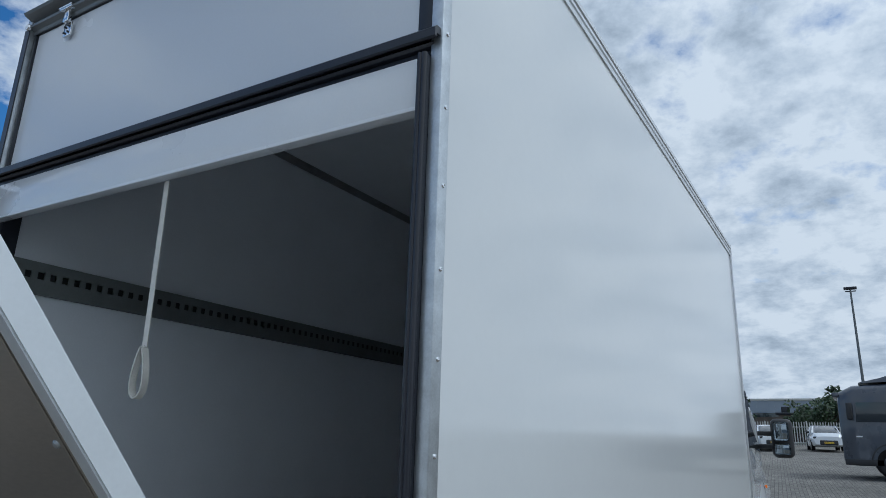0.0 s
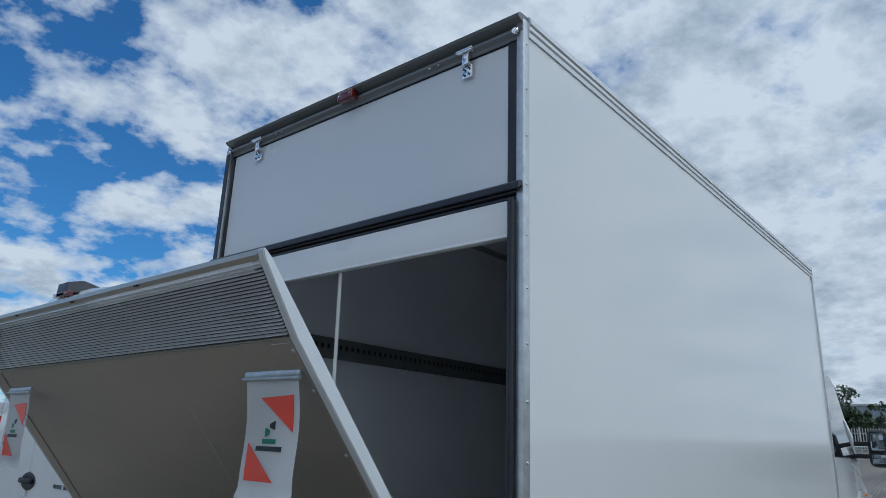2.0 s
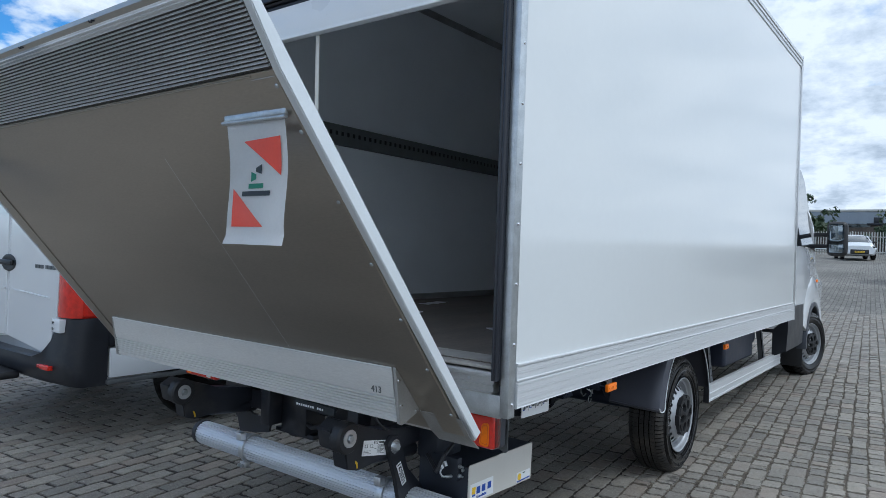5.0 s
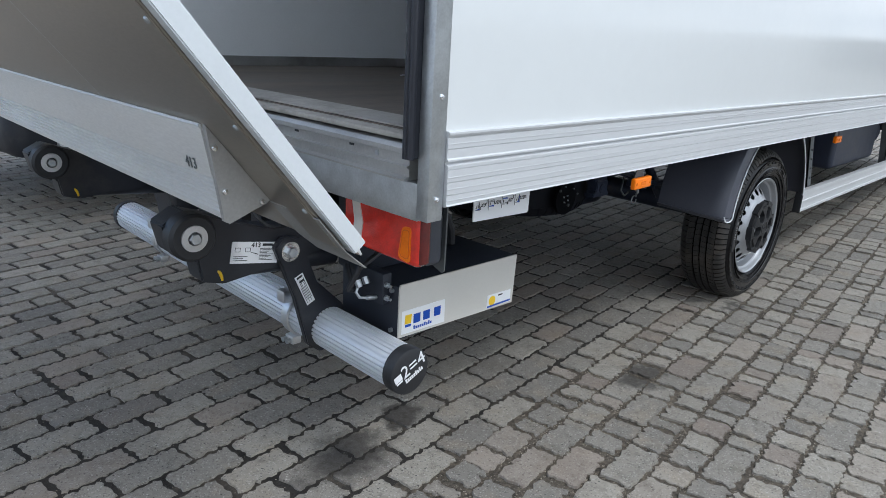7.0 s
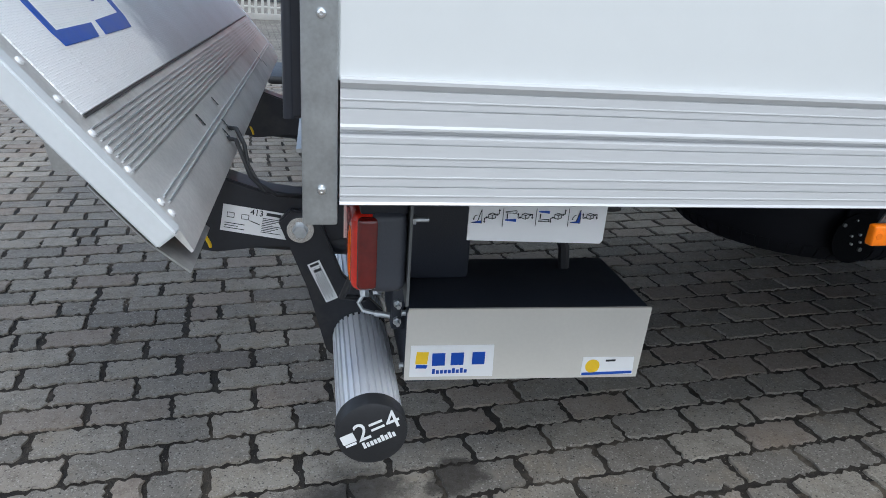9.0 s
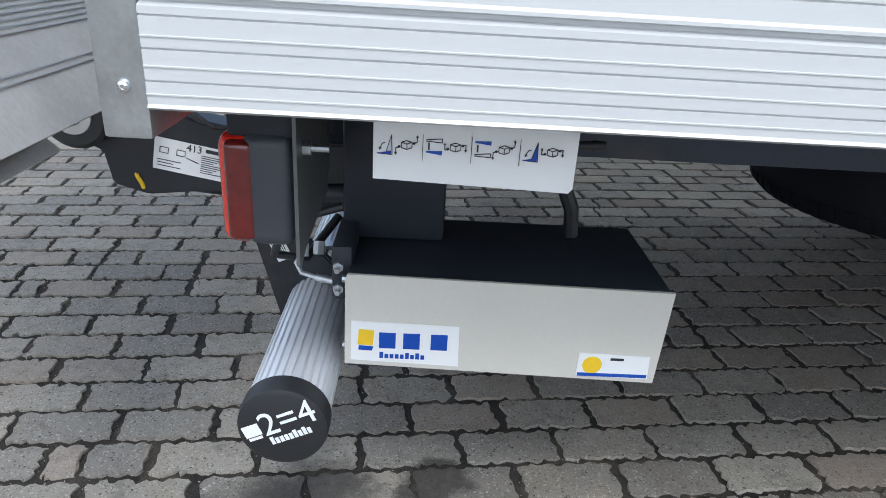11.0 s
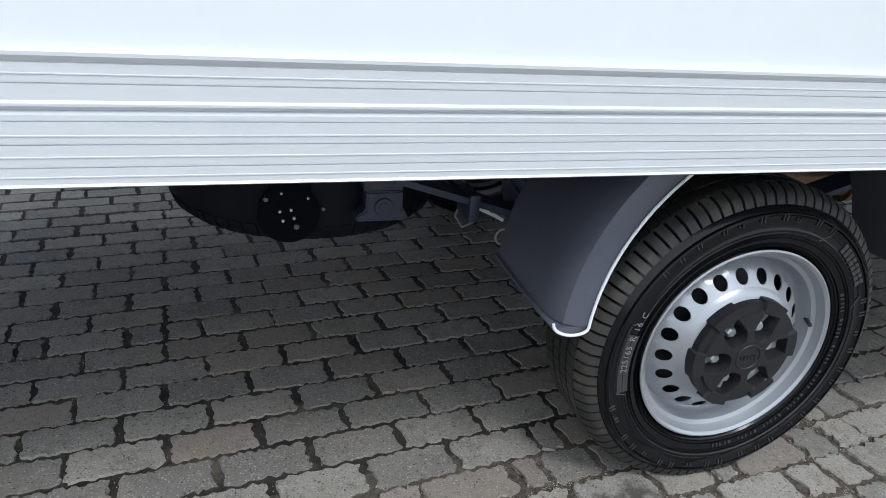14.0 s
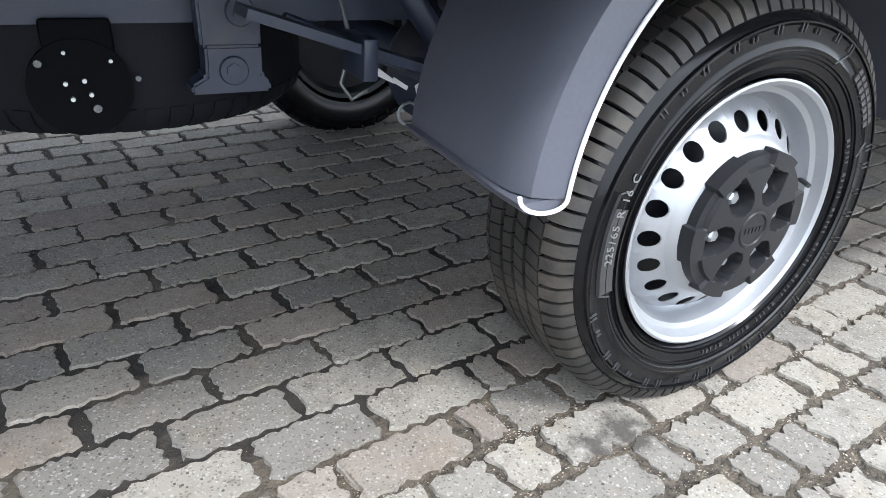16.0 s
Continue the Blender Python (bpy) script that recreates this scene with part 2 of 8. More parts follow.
M_INK = mat("print_black", (0.02, 0.025, 0.03), 0.45, var=0.1, bump=0.0)
M_GREEN = mat("print_green", (0.02, 0.20, 0.12), 0.45, var=0.1, bump=0.0)
M_FLAG = mat("flag_vinyl", (0.93, 0.94, 0.95), 0.34, var=0.05, scale=9, bump=0.03)
M_FLAG_RED = mat("flag_red", (0.80, 0.075, 0.035), 0.34, var=0.06, scale=9, bump=0.02)
M_AMBER = mat("amber_lens", (1.0, 0.22, 0.0), 0.38, var=0.10, scale=160, fine=300, bump=0.12, coat=0.12, spec=0.3)
M_AMBER_RIB = mat("amber_lens_rib", (0.75, 0.12, 0.0), 0.3, var=0.1, bump=0.0, coat=0.3)
M_RED = mat("red_lens", (0.72, 0.028, 0.014), 0.14, var=0.25, scale=30, fine=260, bump=0.2, coat=0.7)
M_RED_DARK = mat("dark_red_lens", (0.13, 0.008, 0.007), 0.10, var=0.25, scale=30, bump=0.1, coat=0.8)
M_CLEAR = mat("clear_lens", (0.80, 0.76, 0.72), 0.15, var=0.06, bump=0.1, coat=0.5)
M_GLASS = mat("dark_glass", (0.012, 0.016, 0.020), 0.05, var=0.1, bump=0.0, coat=1.0, coat_rough=0.02)
M_MIRROR = mat("mirror_glass", (0.30, 0.34, 0.37), 0.04, 1.0, var=0.02, bump=0.0)
M_CAR = mat("white_car_paint", (0.80, 0.82, 0.84), 0.22, var=0.02, scale=2, bump=0.0, coat=0.9, coat_rough=0.04)
M_NAVY = mat("slate_truck_paint", (0.050, 0.060, 0.080), 0.28, var=0.08, scale=2, bump=0.0, coat=0.7)
M_RUST = mat("exhaust_steel", (0.26, 0.16, 0.09), 0.6, 0.5, var=0.35, scale=18, bump=0.15)
M_STRAP = mat("cream_webbing", (0.70, 0.67, 0.60), 0.7, var=0.08, scale=40, fine=500, bump=0.3)
M_CONCRETE = mat("concrete", (0.40, 0.39, 0.37), 0.85, var=0.2, scale=3, bump=0.2)
M_PANEL = mat("rear_panel_paint", (0.74, 0.76, 0.79), 0.25, 0.0, var=0.03, scale=1.0, bump=0.01, coat=0.5, coat_rough=0.08)
M_FENCE = mat("fence_paint", (0.50, 0.50, 0.47), 0.5, var=0.1, bump=0.05)
M_SHED = mat("shed_cladding", (0.26, 0.30, 0.35), 0.5, 0.2, var=0.08, scale=0.3, fine=6, bump=0.05)
M_BANK = mat("old_brick_bank", (0.085, 0.070, 0.060), 0.9, var=0.5, scale=0.7, fine=9, bump=0.5, stain=(0.17, 0.145, 0.12), stain_at=0.58)
M_LEAF = mat("leaves", (0.035, 0.060, 0.022), 0.6, var=0.45, scale=2.5, fine=30, bump=0.1, rand="island")
M_BARK = mat("bark", (0.10, 0.075, 0.055), 0.9, var=0.3, scale=9, bump=0.4)
M_PLATE = mat("plate_yellow", (0.75, 0.50, 0.03), 0.4, var=0.05, bump=0.0)


def paver_mat(name, rand):
    """Concrete block: worn grey-brown face with pale aggregate, dark pits and dirt."""
    m = bpy.data.materials.new(name)
    m.use_nodes = True
    t = m.node_tree
    N = t.nodes.new
    b = t.nodes["Principled BSDF"]
    geo = N("ShaderNodeNewGeometry")
    info = N("ShaderNodeObjectInfo")
    rnd = info.outputs["Random"] if rand == "object" else geo.outputs["Random Per Island"]

    def noise_at(scale, detail, rough=0.6):
        n = N("ShaderNodeTexNoise")
        n.inputs["Scale"].default_value, n.inputs["Detail"].default_value, n.inputs["Roughness"].default_value = scale, detail, rough
        link(t, geo.outputs["Position"], n.inputs["Vector"])
        return n.outputs["Fac"]

    def remap(src, a, c, lo, hi):
        r = N("ShaderNodeMapRange")
        for k, v in zip(("From Min", "From Max", "To Min", "To Max"), (a, c, lo, hi)):
            r.inputs[k].default_value = v
        link(t, src, r.inputs["Value"])
        return r.outputs[0]

    def op(kind, a, c):
        o = N("ShaderNodeMath")
        o.operation = kind
        for k, v in enumerate((a, c)):
            if isinstance(v, (int, float)):
                o.inputs[k].default_value = v
            else:
                link(t, v, o.inputs[k])
        return o.outputs[0]

    def mixed(fac, a, c):
        x = N("ShaderNodeMix")
        x.data_type = "RGBA"
        link(t, fac, x.inputs["Factor"])
        for key, v in (("A", a), ("B", c)):
            if isinstance(v, tuple):
                x.inputs[key].default_value = (*v, 1)
            else:
                link(t, v, x.inputs[key])
        return x.outputs["Result"]

    # each block has its own tone, from cool grey to a warmer brown-grey
    base = mixed(rnd, (0.180, 0.167, 0.148), (0.315, 0.288, 0.245))
    cloudy = noise_at(22, 6, 0.65)
    base = mixed(remap(cloudy, 0.50, 0.70, 0.0, 0.70), base, (0.140, 0.126, 0.107))
    base = mixed(remap(noise_at(7.5, 6, 0.7), 0.52, 0.68, 0.0, 0.50), base, (0.270, 0.222, 0.160))
    base = mixed(remap(noise_at(3.1, 5, 0.6), 0.55, 0.70, 0.0, 0.45), base, (0.165, 0.146, 0.119))
    vo = N("ShaderNodeTexVoronoi")
    vo.inputs["Scale"].default_value = 330
    link(t, geo.outputs["Position"], vo.inputs["Vector"])
    sp = N("ShaderNodeSeparateColor")
    link(t, vo.outputs["Color"], sp.inputs[0])
    base = mixed(remap(sp.outputs[0], 0.90, 0.94, 0.0, 0.34), base, (0.54, 0.52, 0.48))
    base = mixed(remap(sp.outputs[1], 0.88, 0.93, 0.0, 0.50), base, (0.055, 0.050, 0.045))
    # coarser stones and pits, and a ruddy tone on some blocks
    vo2 = N("ShaderNodeTexVoronoi")
    vo2.inputs["Scale"].default_value = 150
    link(t, geo.outputs["Position"], vo2.inputs["Vector"])
    sp2 = N("ShaderNodeSeparateColor")
    link(t, vo2.outputs["Color"], sp2.inputs[0])
    core = remap(vo2.outputs["Distance"], 0.42, 0.30, 0.0, 1.0)
    base = mixed(op("MULTIPLY", remap(sp2.outputs[0], 0.955, 0.965, 0.0, 0.55), core), base, (0.52, 0.50, 0.46))
    base = mixed(op("MULTIPLY", remap(sp2.outputs[1], 0.94, 0.95, 0.0, 0.85), core), base, (0.040, 0.036, 0.032))
    base = mixed(remap(op("FRACT", op("MULTIPLY", rnd, 7.13), 0.0), 0.72, 0.95, 0.0, 0.30), base, (0.235, 0.165, 0.130))
    # four dark ragged patches, by the tube, pump box, skirt edge and rear wheel
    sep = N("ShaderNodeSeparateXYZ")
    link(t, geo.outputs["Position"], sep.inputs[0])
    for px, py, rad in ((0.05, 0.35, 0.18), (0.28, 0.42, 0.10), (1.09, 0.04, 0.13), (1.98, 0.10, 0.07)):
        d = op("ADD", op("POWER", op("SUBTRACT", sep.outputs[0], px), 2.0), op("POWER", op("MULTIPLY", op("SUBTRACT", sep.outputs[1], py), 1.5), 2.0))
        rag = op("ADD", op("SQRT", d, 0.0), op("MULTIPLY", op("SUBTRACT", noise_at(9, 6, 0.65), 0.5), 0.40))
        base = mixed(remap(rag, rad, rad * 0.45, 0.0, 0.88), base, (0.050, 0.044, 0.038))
    link(t, base, b.inputs["Base Color"])
    link(t, remap(noise_at(60, 4, 0.6), 0.35, 0.65, 0.86, 0.56), b.inputs["Roughness"])
    b.inputs["Specular IOR Level"].default_value = 0.45
    bp = N("ShaderNodeBump")
    bp.inputs["Strength"].default_value, bp.inputs["Distance"].default_value = 0.55, 0.004
    link(t, op("ADD", noise_at(240, 4, 0.6), op("MULTIPLY", cloudy, 1.6)), bp.inputs["Height"])
    link(t, bp.outputs[0], b.inputs["Normal"])
    return m


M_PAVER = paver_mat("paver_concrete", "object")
M_PAVER_FAR = paver_mat("paver_concrete_field", "island")


# ---- mesh helpers ----
def box(bm, x0, x1, y0, y1, z0, z1, bev=0.0, seg=2):
    r = bmesh.ops.create_cube(bm, size=1.0, matrix=Matrix.Translation(((x0 + x1) / 2, (y0 + y1) / 2, (z0 + z1) / 2)) @ Matrix.Diagonal((abs(x1 - x0), abs(y1 - y0), abs(z1 - z0), 1)))
    if bev:
        edges = list({e for v in r["verts"] for e in v.link_edges})
        bmesh.ops.bevel(bm, geom=edges, offset=bev, segments=seg, affect="EDGES", profile=0.5)
    return bm


def cyl(bm, p0, p1, r, seg=20, r2=None, caps=True):
    p0, p1 = Vector(p0), Vector(p1)
    d = p1 - p0
    m = Matrix.Translation((p0 + p1) / 2) @ d.to_track_quat("Z", "Y").to_matrix().to_4x4()
    bmesh.ops.create_cone(bm, cap_ends=caps, segments=seg, radius1=r, radius2=r if r2 is None else r2, depth=d.length, matrix=m)
    return bm


def prism(bm, pts, axis, a0, a1):
    """A polygon in the two other axes, drawn out along an axis from a0 to a1."""
    def place(p, a):
        return {"x": (a, p[0], p[1]), "y": (p[0], a, p[1]), "z": (p[0], p[1], a)}[axis]
    lo = [bm.verts.new(place(p, a0)) for p in pts]
    hi = [bm.verts.new(place(p, a1)) for p in pts]
    fs = [bm.faces.new(lo), bm.faces.new(hi[::-1])]
    for i in range(len(pts)):
        j = (i + 1) % len(pts)
        fs.append(bm.faces.new((lo[j], lo[i], hi[i], hi[j])))
    bmesh.ops.recalc_face_normals(bm, faces=fs)
    return bm


def lathe(bm, prof, c, seg=48, a0=0.0, a1=360.0, close=False):
    """Turn (radius, y) points about the y axis through c."""
    full = abs(a1 - a0) >= 359.9
    n = seg if full else seg + 1
    rings = []
    for i in range(n):
        a = radians(a0 + (a1 - a0) * i / seg)
        rings.append([bm.verts.new((c[0] + r * math.cos(a), c[1] + y, c[2] + r * math.sin(a))) for r, y in prof])
    fs = []
    cnt = len(prof)
    for i in range(n if full else n - 1):
        A, B = rings[i], rings[(i + 1) % n]
        for k in range(cnt if close else cnt - 1):
            l = (k + 1) % cnt
            fs.append(bm.faces.new((A[k], A[l], B[l], B[k])))
    if close and not full:
        fs.append(bm.faces.new(rings[0]))
        fs.append(bm.faces.new(rings[-1][::-1]))
    bmesh.ops.recalc_face_normals(bm, faces=fs)
    return bm


def sweep(bm, pts, r, seg=8):
    """A round rod along a path."""
    pts = [Vector(p) for p in pts]
    rings = []
    for i, p in enumerate(pts):
        d = (pts[min(i + 1, len(pts) - 1)] - pts[max(i - 1, 0)]).normalized()
        u = d.orthogonal().normalized() if i == 0 else (u - d * u.dot(d)).normalized()
        v = d.cross(u)
        rings.append([bm.verts.new(p + (u * math.cos(a) + v * math.sin(a)) * r) for a in (2 * math.pi * k / seg for k in range(seg))])
    fs = []
    for A, B in zip(rings, rings[1:]):
        for k in range(seg):
            l = (k + 1) % seg
            fs.append(bm.faces.new((A[k], A[l], B[l], B[k])))
    fs.append(bm.faces.new(rings[0][::-1]))
    fs.append(bm.faces.new(rings[-1]))
    bmesh.ops.recalc_face_normals(bm, faces=fs)
    return bm


def ribbon(bm, path, y0, y1, thick):
    """A strip: a path of (x, z), from y0 to y1, with a thickness."""
    n = len(path)
    up, dn = [], []
    for i, (x, z) in enumerate(path):
        xa, za = path[max(i - 1, 0)]
        xb, zb = path[min(i + 1, n - 1)]
        L = math.hypot(xb - xa, zb - za) or 1
        nx, nz = -(zb - za) / L * thick / 2, (xb - xa) / L * thick / 2
        up.append((x + nx, z + nz))
        dn.append((x - nx, z - nz))
    fs = []
    rows = [[bm.verts.new((x, y, z)) for x, z in line] for line, y in ((up, y0), (up, y1), (dn, y1), (dn, y0))]
    for a in range(4):
        A, B = rows[a], rows[(a + 1) % 4]
        for i in range(n - 1):
            fs.append(bm.faces.new((A[i], A[i + 1], B[i + 1], B[i])))
    for i in (0, n - 1):
        fs.append(bm.faces.new([r[i] for r in rows]))
    bmesh.ops.recalc_face_normals(bm, faces=fs)
    return bm


def loft(bm, rings, caps=True):
    vs = [[bm.verts.new(p) for p in ring] for ring in rings]
    fs = []
    n = len(vs[0])
    for A, B in zip(vs, vs[1:]):
        for k in range(n):
            l = (k + 1) % n
            fs.append(bm.faces.new((A[k], A[l], B[l], B[k])))
    if caps:
        fs.append(bm.faces.new(vs[0][::-1]))
        fs.append(bm.faces.new(vs[-1]))
    bmesh.ops.recalc_face_normals(bm, faces=fs)
    return bm


def section(x, wb, wm, wt, zb, zm, zt, r=0.08, yc=0.0):
    """A rounded vehicle cross-section at x: half widths and heights at sill, belt and roof."""
    half = [(wb - r * 0.6, zb), (wb, zb + r * 0.6), (wm, zm), (wt + (wm - wt) * 0.25, zt - r * 1.6), (wt, zt - r * 0.8), (wt - r * 0.45, zt - r * 0.22), (wt - r * 1.3, zt)]
    mid = [(wt * 0.35, zt + 0.012)]
    pts = half + mid
    return [(x, yc - y, z) for y, z in pts] + [(x, yc + y, z) for y, z in pts[::-1]]


def part(name, bm, material, parent=None, label="", m=None, sharp=32.0):
    """One mesh object under a thing or a part."""
    if m is not None:
        bm.transform(m)
    lim = radians(sharp)
    for f in bm.faces:
        f.smooth = True
    for e in bm.edges:
        if len(e.link_faces) != 2 or e.calc_face_angle(0) > lim:
            e.smooth = False
    me = bpy.data.meshes.new(name)
    bm.to_mesh(me)
    bm.free()
    me.materials.append(material)
    ob = new(name, me)
    if parent is not None:
        ob.parent = parent
    if label:
        tagged(ob, label)
    return ob


def thing(name, label, category, loc=(0, 0, 0), group="", kind=""):
    ob = new(name)
    ob.empty_display_size = 0.2
    ob.location = loc
    return tagged(ob, label, category, group, kind)


def B():
    return bmesh.new()


def lettering(name, text, size, material, parent, m, label="", depth=0.0006):
    """Raised letters in the built-in font, as a mesh."""
    cu = bpy.data.curves.new(name, "FONT")
    cu.body, cu.size, cu.extrude, cu.resolution_u = text, size, depth, 3
    cu.align_x, cu.align_y = "CENTER", "CENTER"
    tmp = new(name + "_text", cu)
    bpy.context.view_layer.update()
    me = bpy.data.meshes.new_from_object(tmp.evaluated_get(bpy.context.evaluated_depsgraph_get()))
    bpy.data.objects.remove(tmp)
    bpy.data.curves.remove(cu)
    me.name = name
    me.transform(m)
    me.materials.clear()
    me.materials.append(material)
    ob = new(name, me)
    ob.parent = parent
    if label:
        tagged(ob, label)
    return ob


SLOPE = 0.015


def gz(x):
    """Height of the paving: the yard climbs gently ahead of the truck."""
    x = max(min(x, 70.0), -12.0)
    return SLOPE * (x - 2.06) - 0.006 + 0.031 * max(x - 18.0, 0.0)


# ---- ground ----
ROW_TURN, U0, V0, PU, PV = radians(5.0), -0.524, 0.5225, 0.2003, 0.1025
CU, SU = math.cos(ROW_TURN), math.sin(ROW_TURN)
FIELD = (-4.6, 15.0, -4.2, 7.4)        # the laid field, along and across the rows


def ground_material():
    """Soil in the joints of the laid field; farther off the paving itself."""
    m = mat("joint_soil", (0.032, 0.027, 0.022), 0.95, var=0.9, scale=14, fine=260, bump=1.0, stain=(0.125, 0.104, 0.080), stain_at=0.58)
    t = m.node_tree
    N = t.nodes.new
    b = t.nodes["Principled BSDF"]
    soil = b.inputs["Base Color"].links[0].from_socket
    tc = N("ShaderNodeTexCoord")
    mp = N("ShaderNodeMapping")
    mp.vector_type = "TEXTURE"
    mp.inputs["Rotation"].default_value = (0, 0, ROW_TURN)
    link(t, tc.outputs["Object"], mp.inputs["Vector"])
    br = N("ShaderNodeTexBrick")
    br.inputs["Color1"].default_value = (0.168, 0.159, 0.143, 1)
    br.inputs["Color2"].default_value = (0.263, 0.246, 0.217, 1)
    br.inputs["Mortar"].default_value = (0.085, 0.077, 0.067, 1)
    br.inputs["Scale"].default_value = 1.0
    br.inputs["Mortar Size"].default_value = 0.007
    br.inputs["Mortar Smooth"].default_value = 0.3
    br.inputs["Brick Width"].default_value, br.inputs["Row Height"].default_value = PU, PV
    link(t, mp.outputs[0], br.inputs["Vector"])
    nz = N("ShaderNodeTexNoise")
    nz.inputs["Scale"].default_value, nz.inputs["Detail"].default_value = 0.35, 6
    link(t, mp.outputs[0], nz.inputs["Vector"])
    mr = N("ShaderNodeMapRange")
    mr.inputs["From Min"].default_value, mr.inputs["From Max"].default_value = 0.3, 0.75
    mr.inputs["To Min"].default_value, mr.inputs["To Max"].default_value = 0.72, 1.22
    link(t, nz.outputs["Fac"], mr.inputs["Value"])
    sc = N("ShaderNodeVectorMath")
    sc.operation = "SCALE"
    link(t, br.outputs["Color"], sc.inputs[0])
    link(t, mr.outputs[0], sc.inputs["Scale"])
    sp = N("ShaderNodeSeparateXYZ")
    link(t, mp.outputs[0], sp.inputs[0])

    def step(src, edge, sign):
        s = N("ShaderNodeMath")
        s.operation = "GREATER_THAN" if sign > 0 else "LESS_THAN"
        link(t, src, s.inputs[0])
        s.inputs[1].default_value = edge
        return s.outputs[0]

    def both(a, c):
        s = N("ShaderNodeMath")
        s.operation = "MULTIPLY"
        link(t, a, s.inputs[0])
        link(t, c, s.inputs[1])
        return s.outputs[0]

    # sandy, gravelly joints along the rough strip, with their sunlit tone in the colour
    sunlit_sand = N("ShaderNodeMix")
    sunlit_sand.data_type = "RGBA"
    rag = N("ShaderNodeTexNoise")
    rag.inputs["Scale"].default_value, rag.inputs["Detail"].default_value, rag.inputs["Roughness"].default_value = 55.0, 8, 0.75
    link(t, mp.outputs[0], rag.inputs["Vector"])
    edge = N("ShaderNodeMapRange")
    edge.inputs["From Min"].default_value, edge.inputs["From Max"].default_value = 0.36, 0.66
    link(t, rag.outputs["Fac"], edge.inputs["Value"])
    link(t, both(step(sp.outputs["Y"], 0.17, -1), edge.outputs[0]), sunlit_sand.inputs["Factor"])
    link(t, soil, sunlit_sand.inputs["A"])
    sunlit_sand.inputs["B"].default_value = (0.175, 0.142, 0.105, 1)
    soil = sunlit_sand.outputs["Result"]

    inside = both(both(step(sp.outputs["X"], FIELD[0] + 0.34, 1), step(sp.outputs["X"], FIELD[1] - 0.34, -1)), both(step(sp.outputs["Y"], FIELD[2] + 0.16, 1), step(sp.outputs["Y"], FIELD[3] - 0.16, -1)))
    mx = N("ShaderNodeMix")
    mx.data_type = "RGBA"
    link(t, inside, mx.inputs["Factor"])
    link(t, sc.outputs[0], mx.inputs["A"])
    link(t, soil, mx.inputs["B"])
    link(t, mx.outputs["Result"], b.inputs["Base Color"])
    return m


def build_ground():
    bm = B()
    xs = [-900, -200, -60, -12, -8] + [-4 + 2 * k for k in range(38)] + [90, 160, 400, 1200]
    ys = [-900, -200, -60, -20, -8, -4, 0, 4, 8, 12, 20, 60, 200, 900]

    rows = [[bm.verts.new((x, y, gz(x) - 0.0050)) for y in ys] for x in xs]
    for A, C in zip(rows, rows[1:]):
        for k in range(len(ys) - 1):
            bm.faces.new((A[k], C[k], C[k + 1], A[k + 1]))
    return tagged(part("ground", bm, ground_material()), "yard of worn grey concrete block paving with soil joints", "ground", kind="structure")


ground = build_ground()


# ---- the truck ----
L, W, ZB, ZT = 4.77, 2.08, 0.73, 3.07      # the box body
TZ = 0.024
truck = thing("box_truck", "white box truck with tail lift half raised and open rear", "truck", (0, 0, TZ))

# side walls, roof, front wall
part("side_wall", box(B(), 0.0, L - 0.02, 0.0, 0.032, 0.872, 3.045, 0.002, 1), M_WALL, truck, "glossy white side panel")
part("inner_lining", box(B(), 0.03, L - 0.05, 0.034, 0.046, 0.87, 3.02), M_INNER, truck)
part("side_wall", box(B(), 0.0, L - 0.02, W - 0.032, W, ZB, 3.045, 0.002, 1), M_WALL, truck, "glossy white side panel")
part("inner_lining", box(B(), 0.03, L - 0.05, W - 0.046, W - 0.034, 0.87, 3.02), M_INNER, truck, "pale grey lining panel inside")
part("front_wall", box(B(), L - 0.045, L - 0.022, 0.034, W - 0.034, ZB, 3.045), M_WALL, truck)
part("roof", box(B(), 0.022, L, -0.002, W + 0.002, 3.047, 3.075, 0.006), M_WALL, truck)
part("ceiling_lining", box(B(), 0.02, L - 0.05, 0.048, W - 0.048, 3.022, 3.04), M_INNER, truck)
part("cove_trim", prism(B(), [(W - 0.048, 3.02), (W - 0.048, 2.985), (W - 0.085, 3.02)], "x", 0.03, L - 0.05), M_ALU_DULL, truck, "dull metal trim along the ceiling")
part("cove_trim", prism(B(), [(0.048, 3.02), (0.048, 2.985), (0.085, 3.02)], "x", 0.03, L - 0.05), M_ALU_DULL, truck)
part("deck", box(B(), 0.0, L - 0.05, 0.034, W - 0.034, 0.80, 0.868), M_FLOOR, truck, "dark scuffed plywood load floor")
part("kick_strip", box(B(), 0.05, L - 0.06, W - 0.056, W - 0.047, 0.868, 0.912, 0.002, 1), M_ALU_DULL, truck)
part("kick_strip", box(B(), 0.05, L - 0.06, 0.047, 0.056, 0.868, 0.912, 0.002, 1), M_ALU_DULL, truck)
part("kick_strip", box(B(), L - 0.062, L - 0.047, 0.062, W - 0.062, 0.868, 0.912, 0.002, 1), M_ALU_DULL, truck)


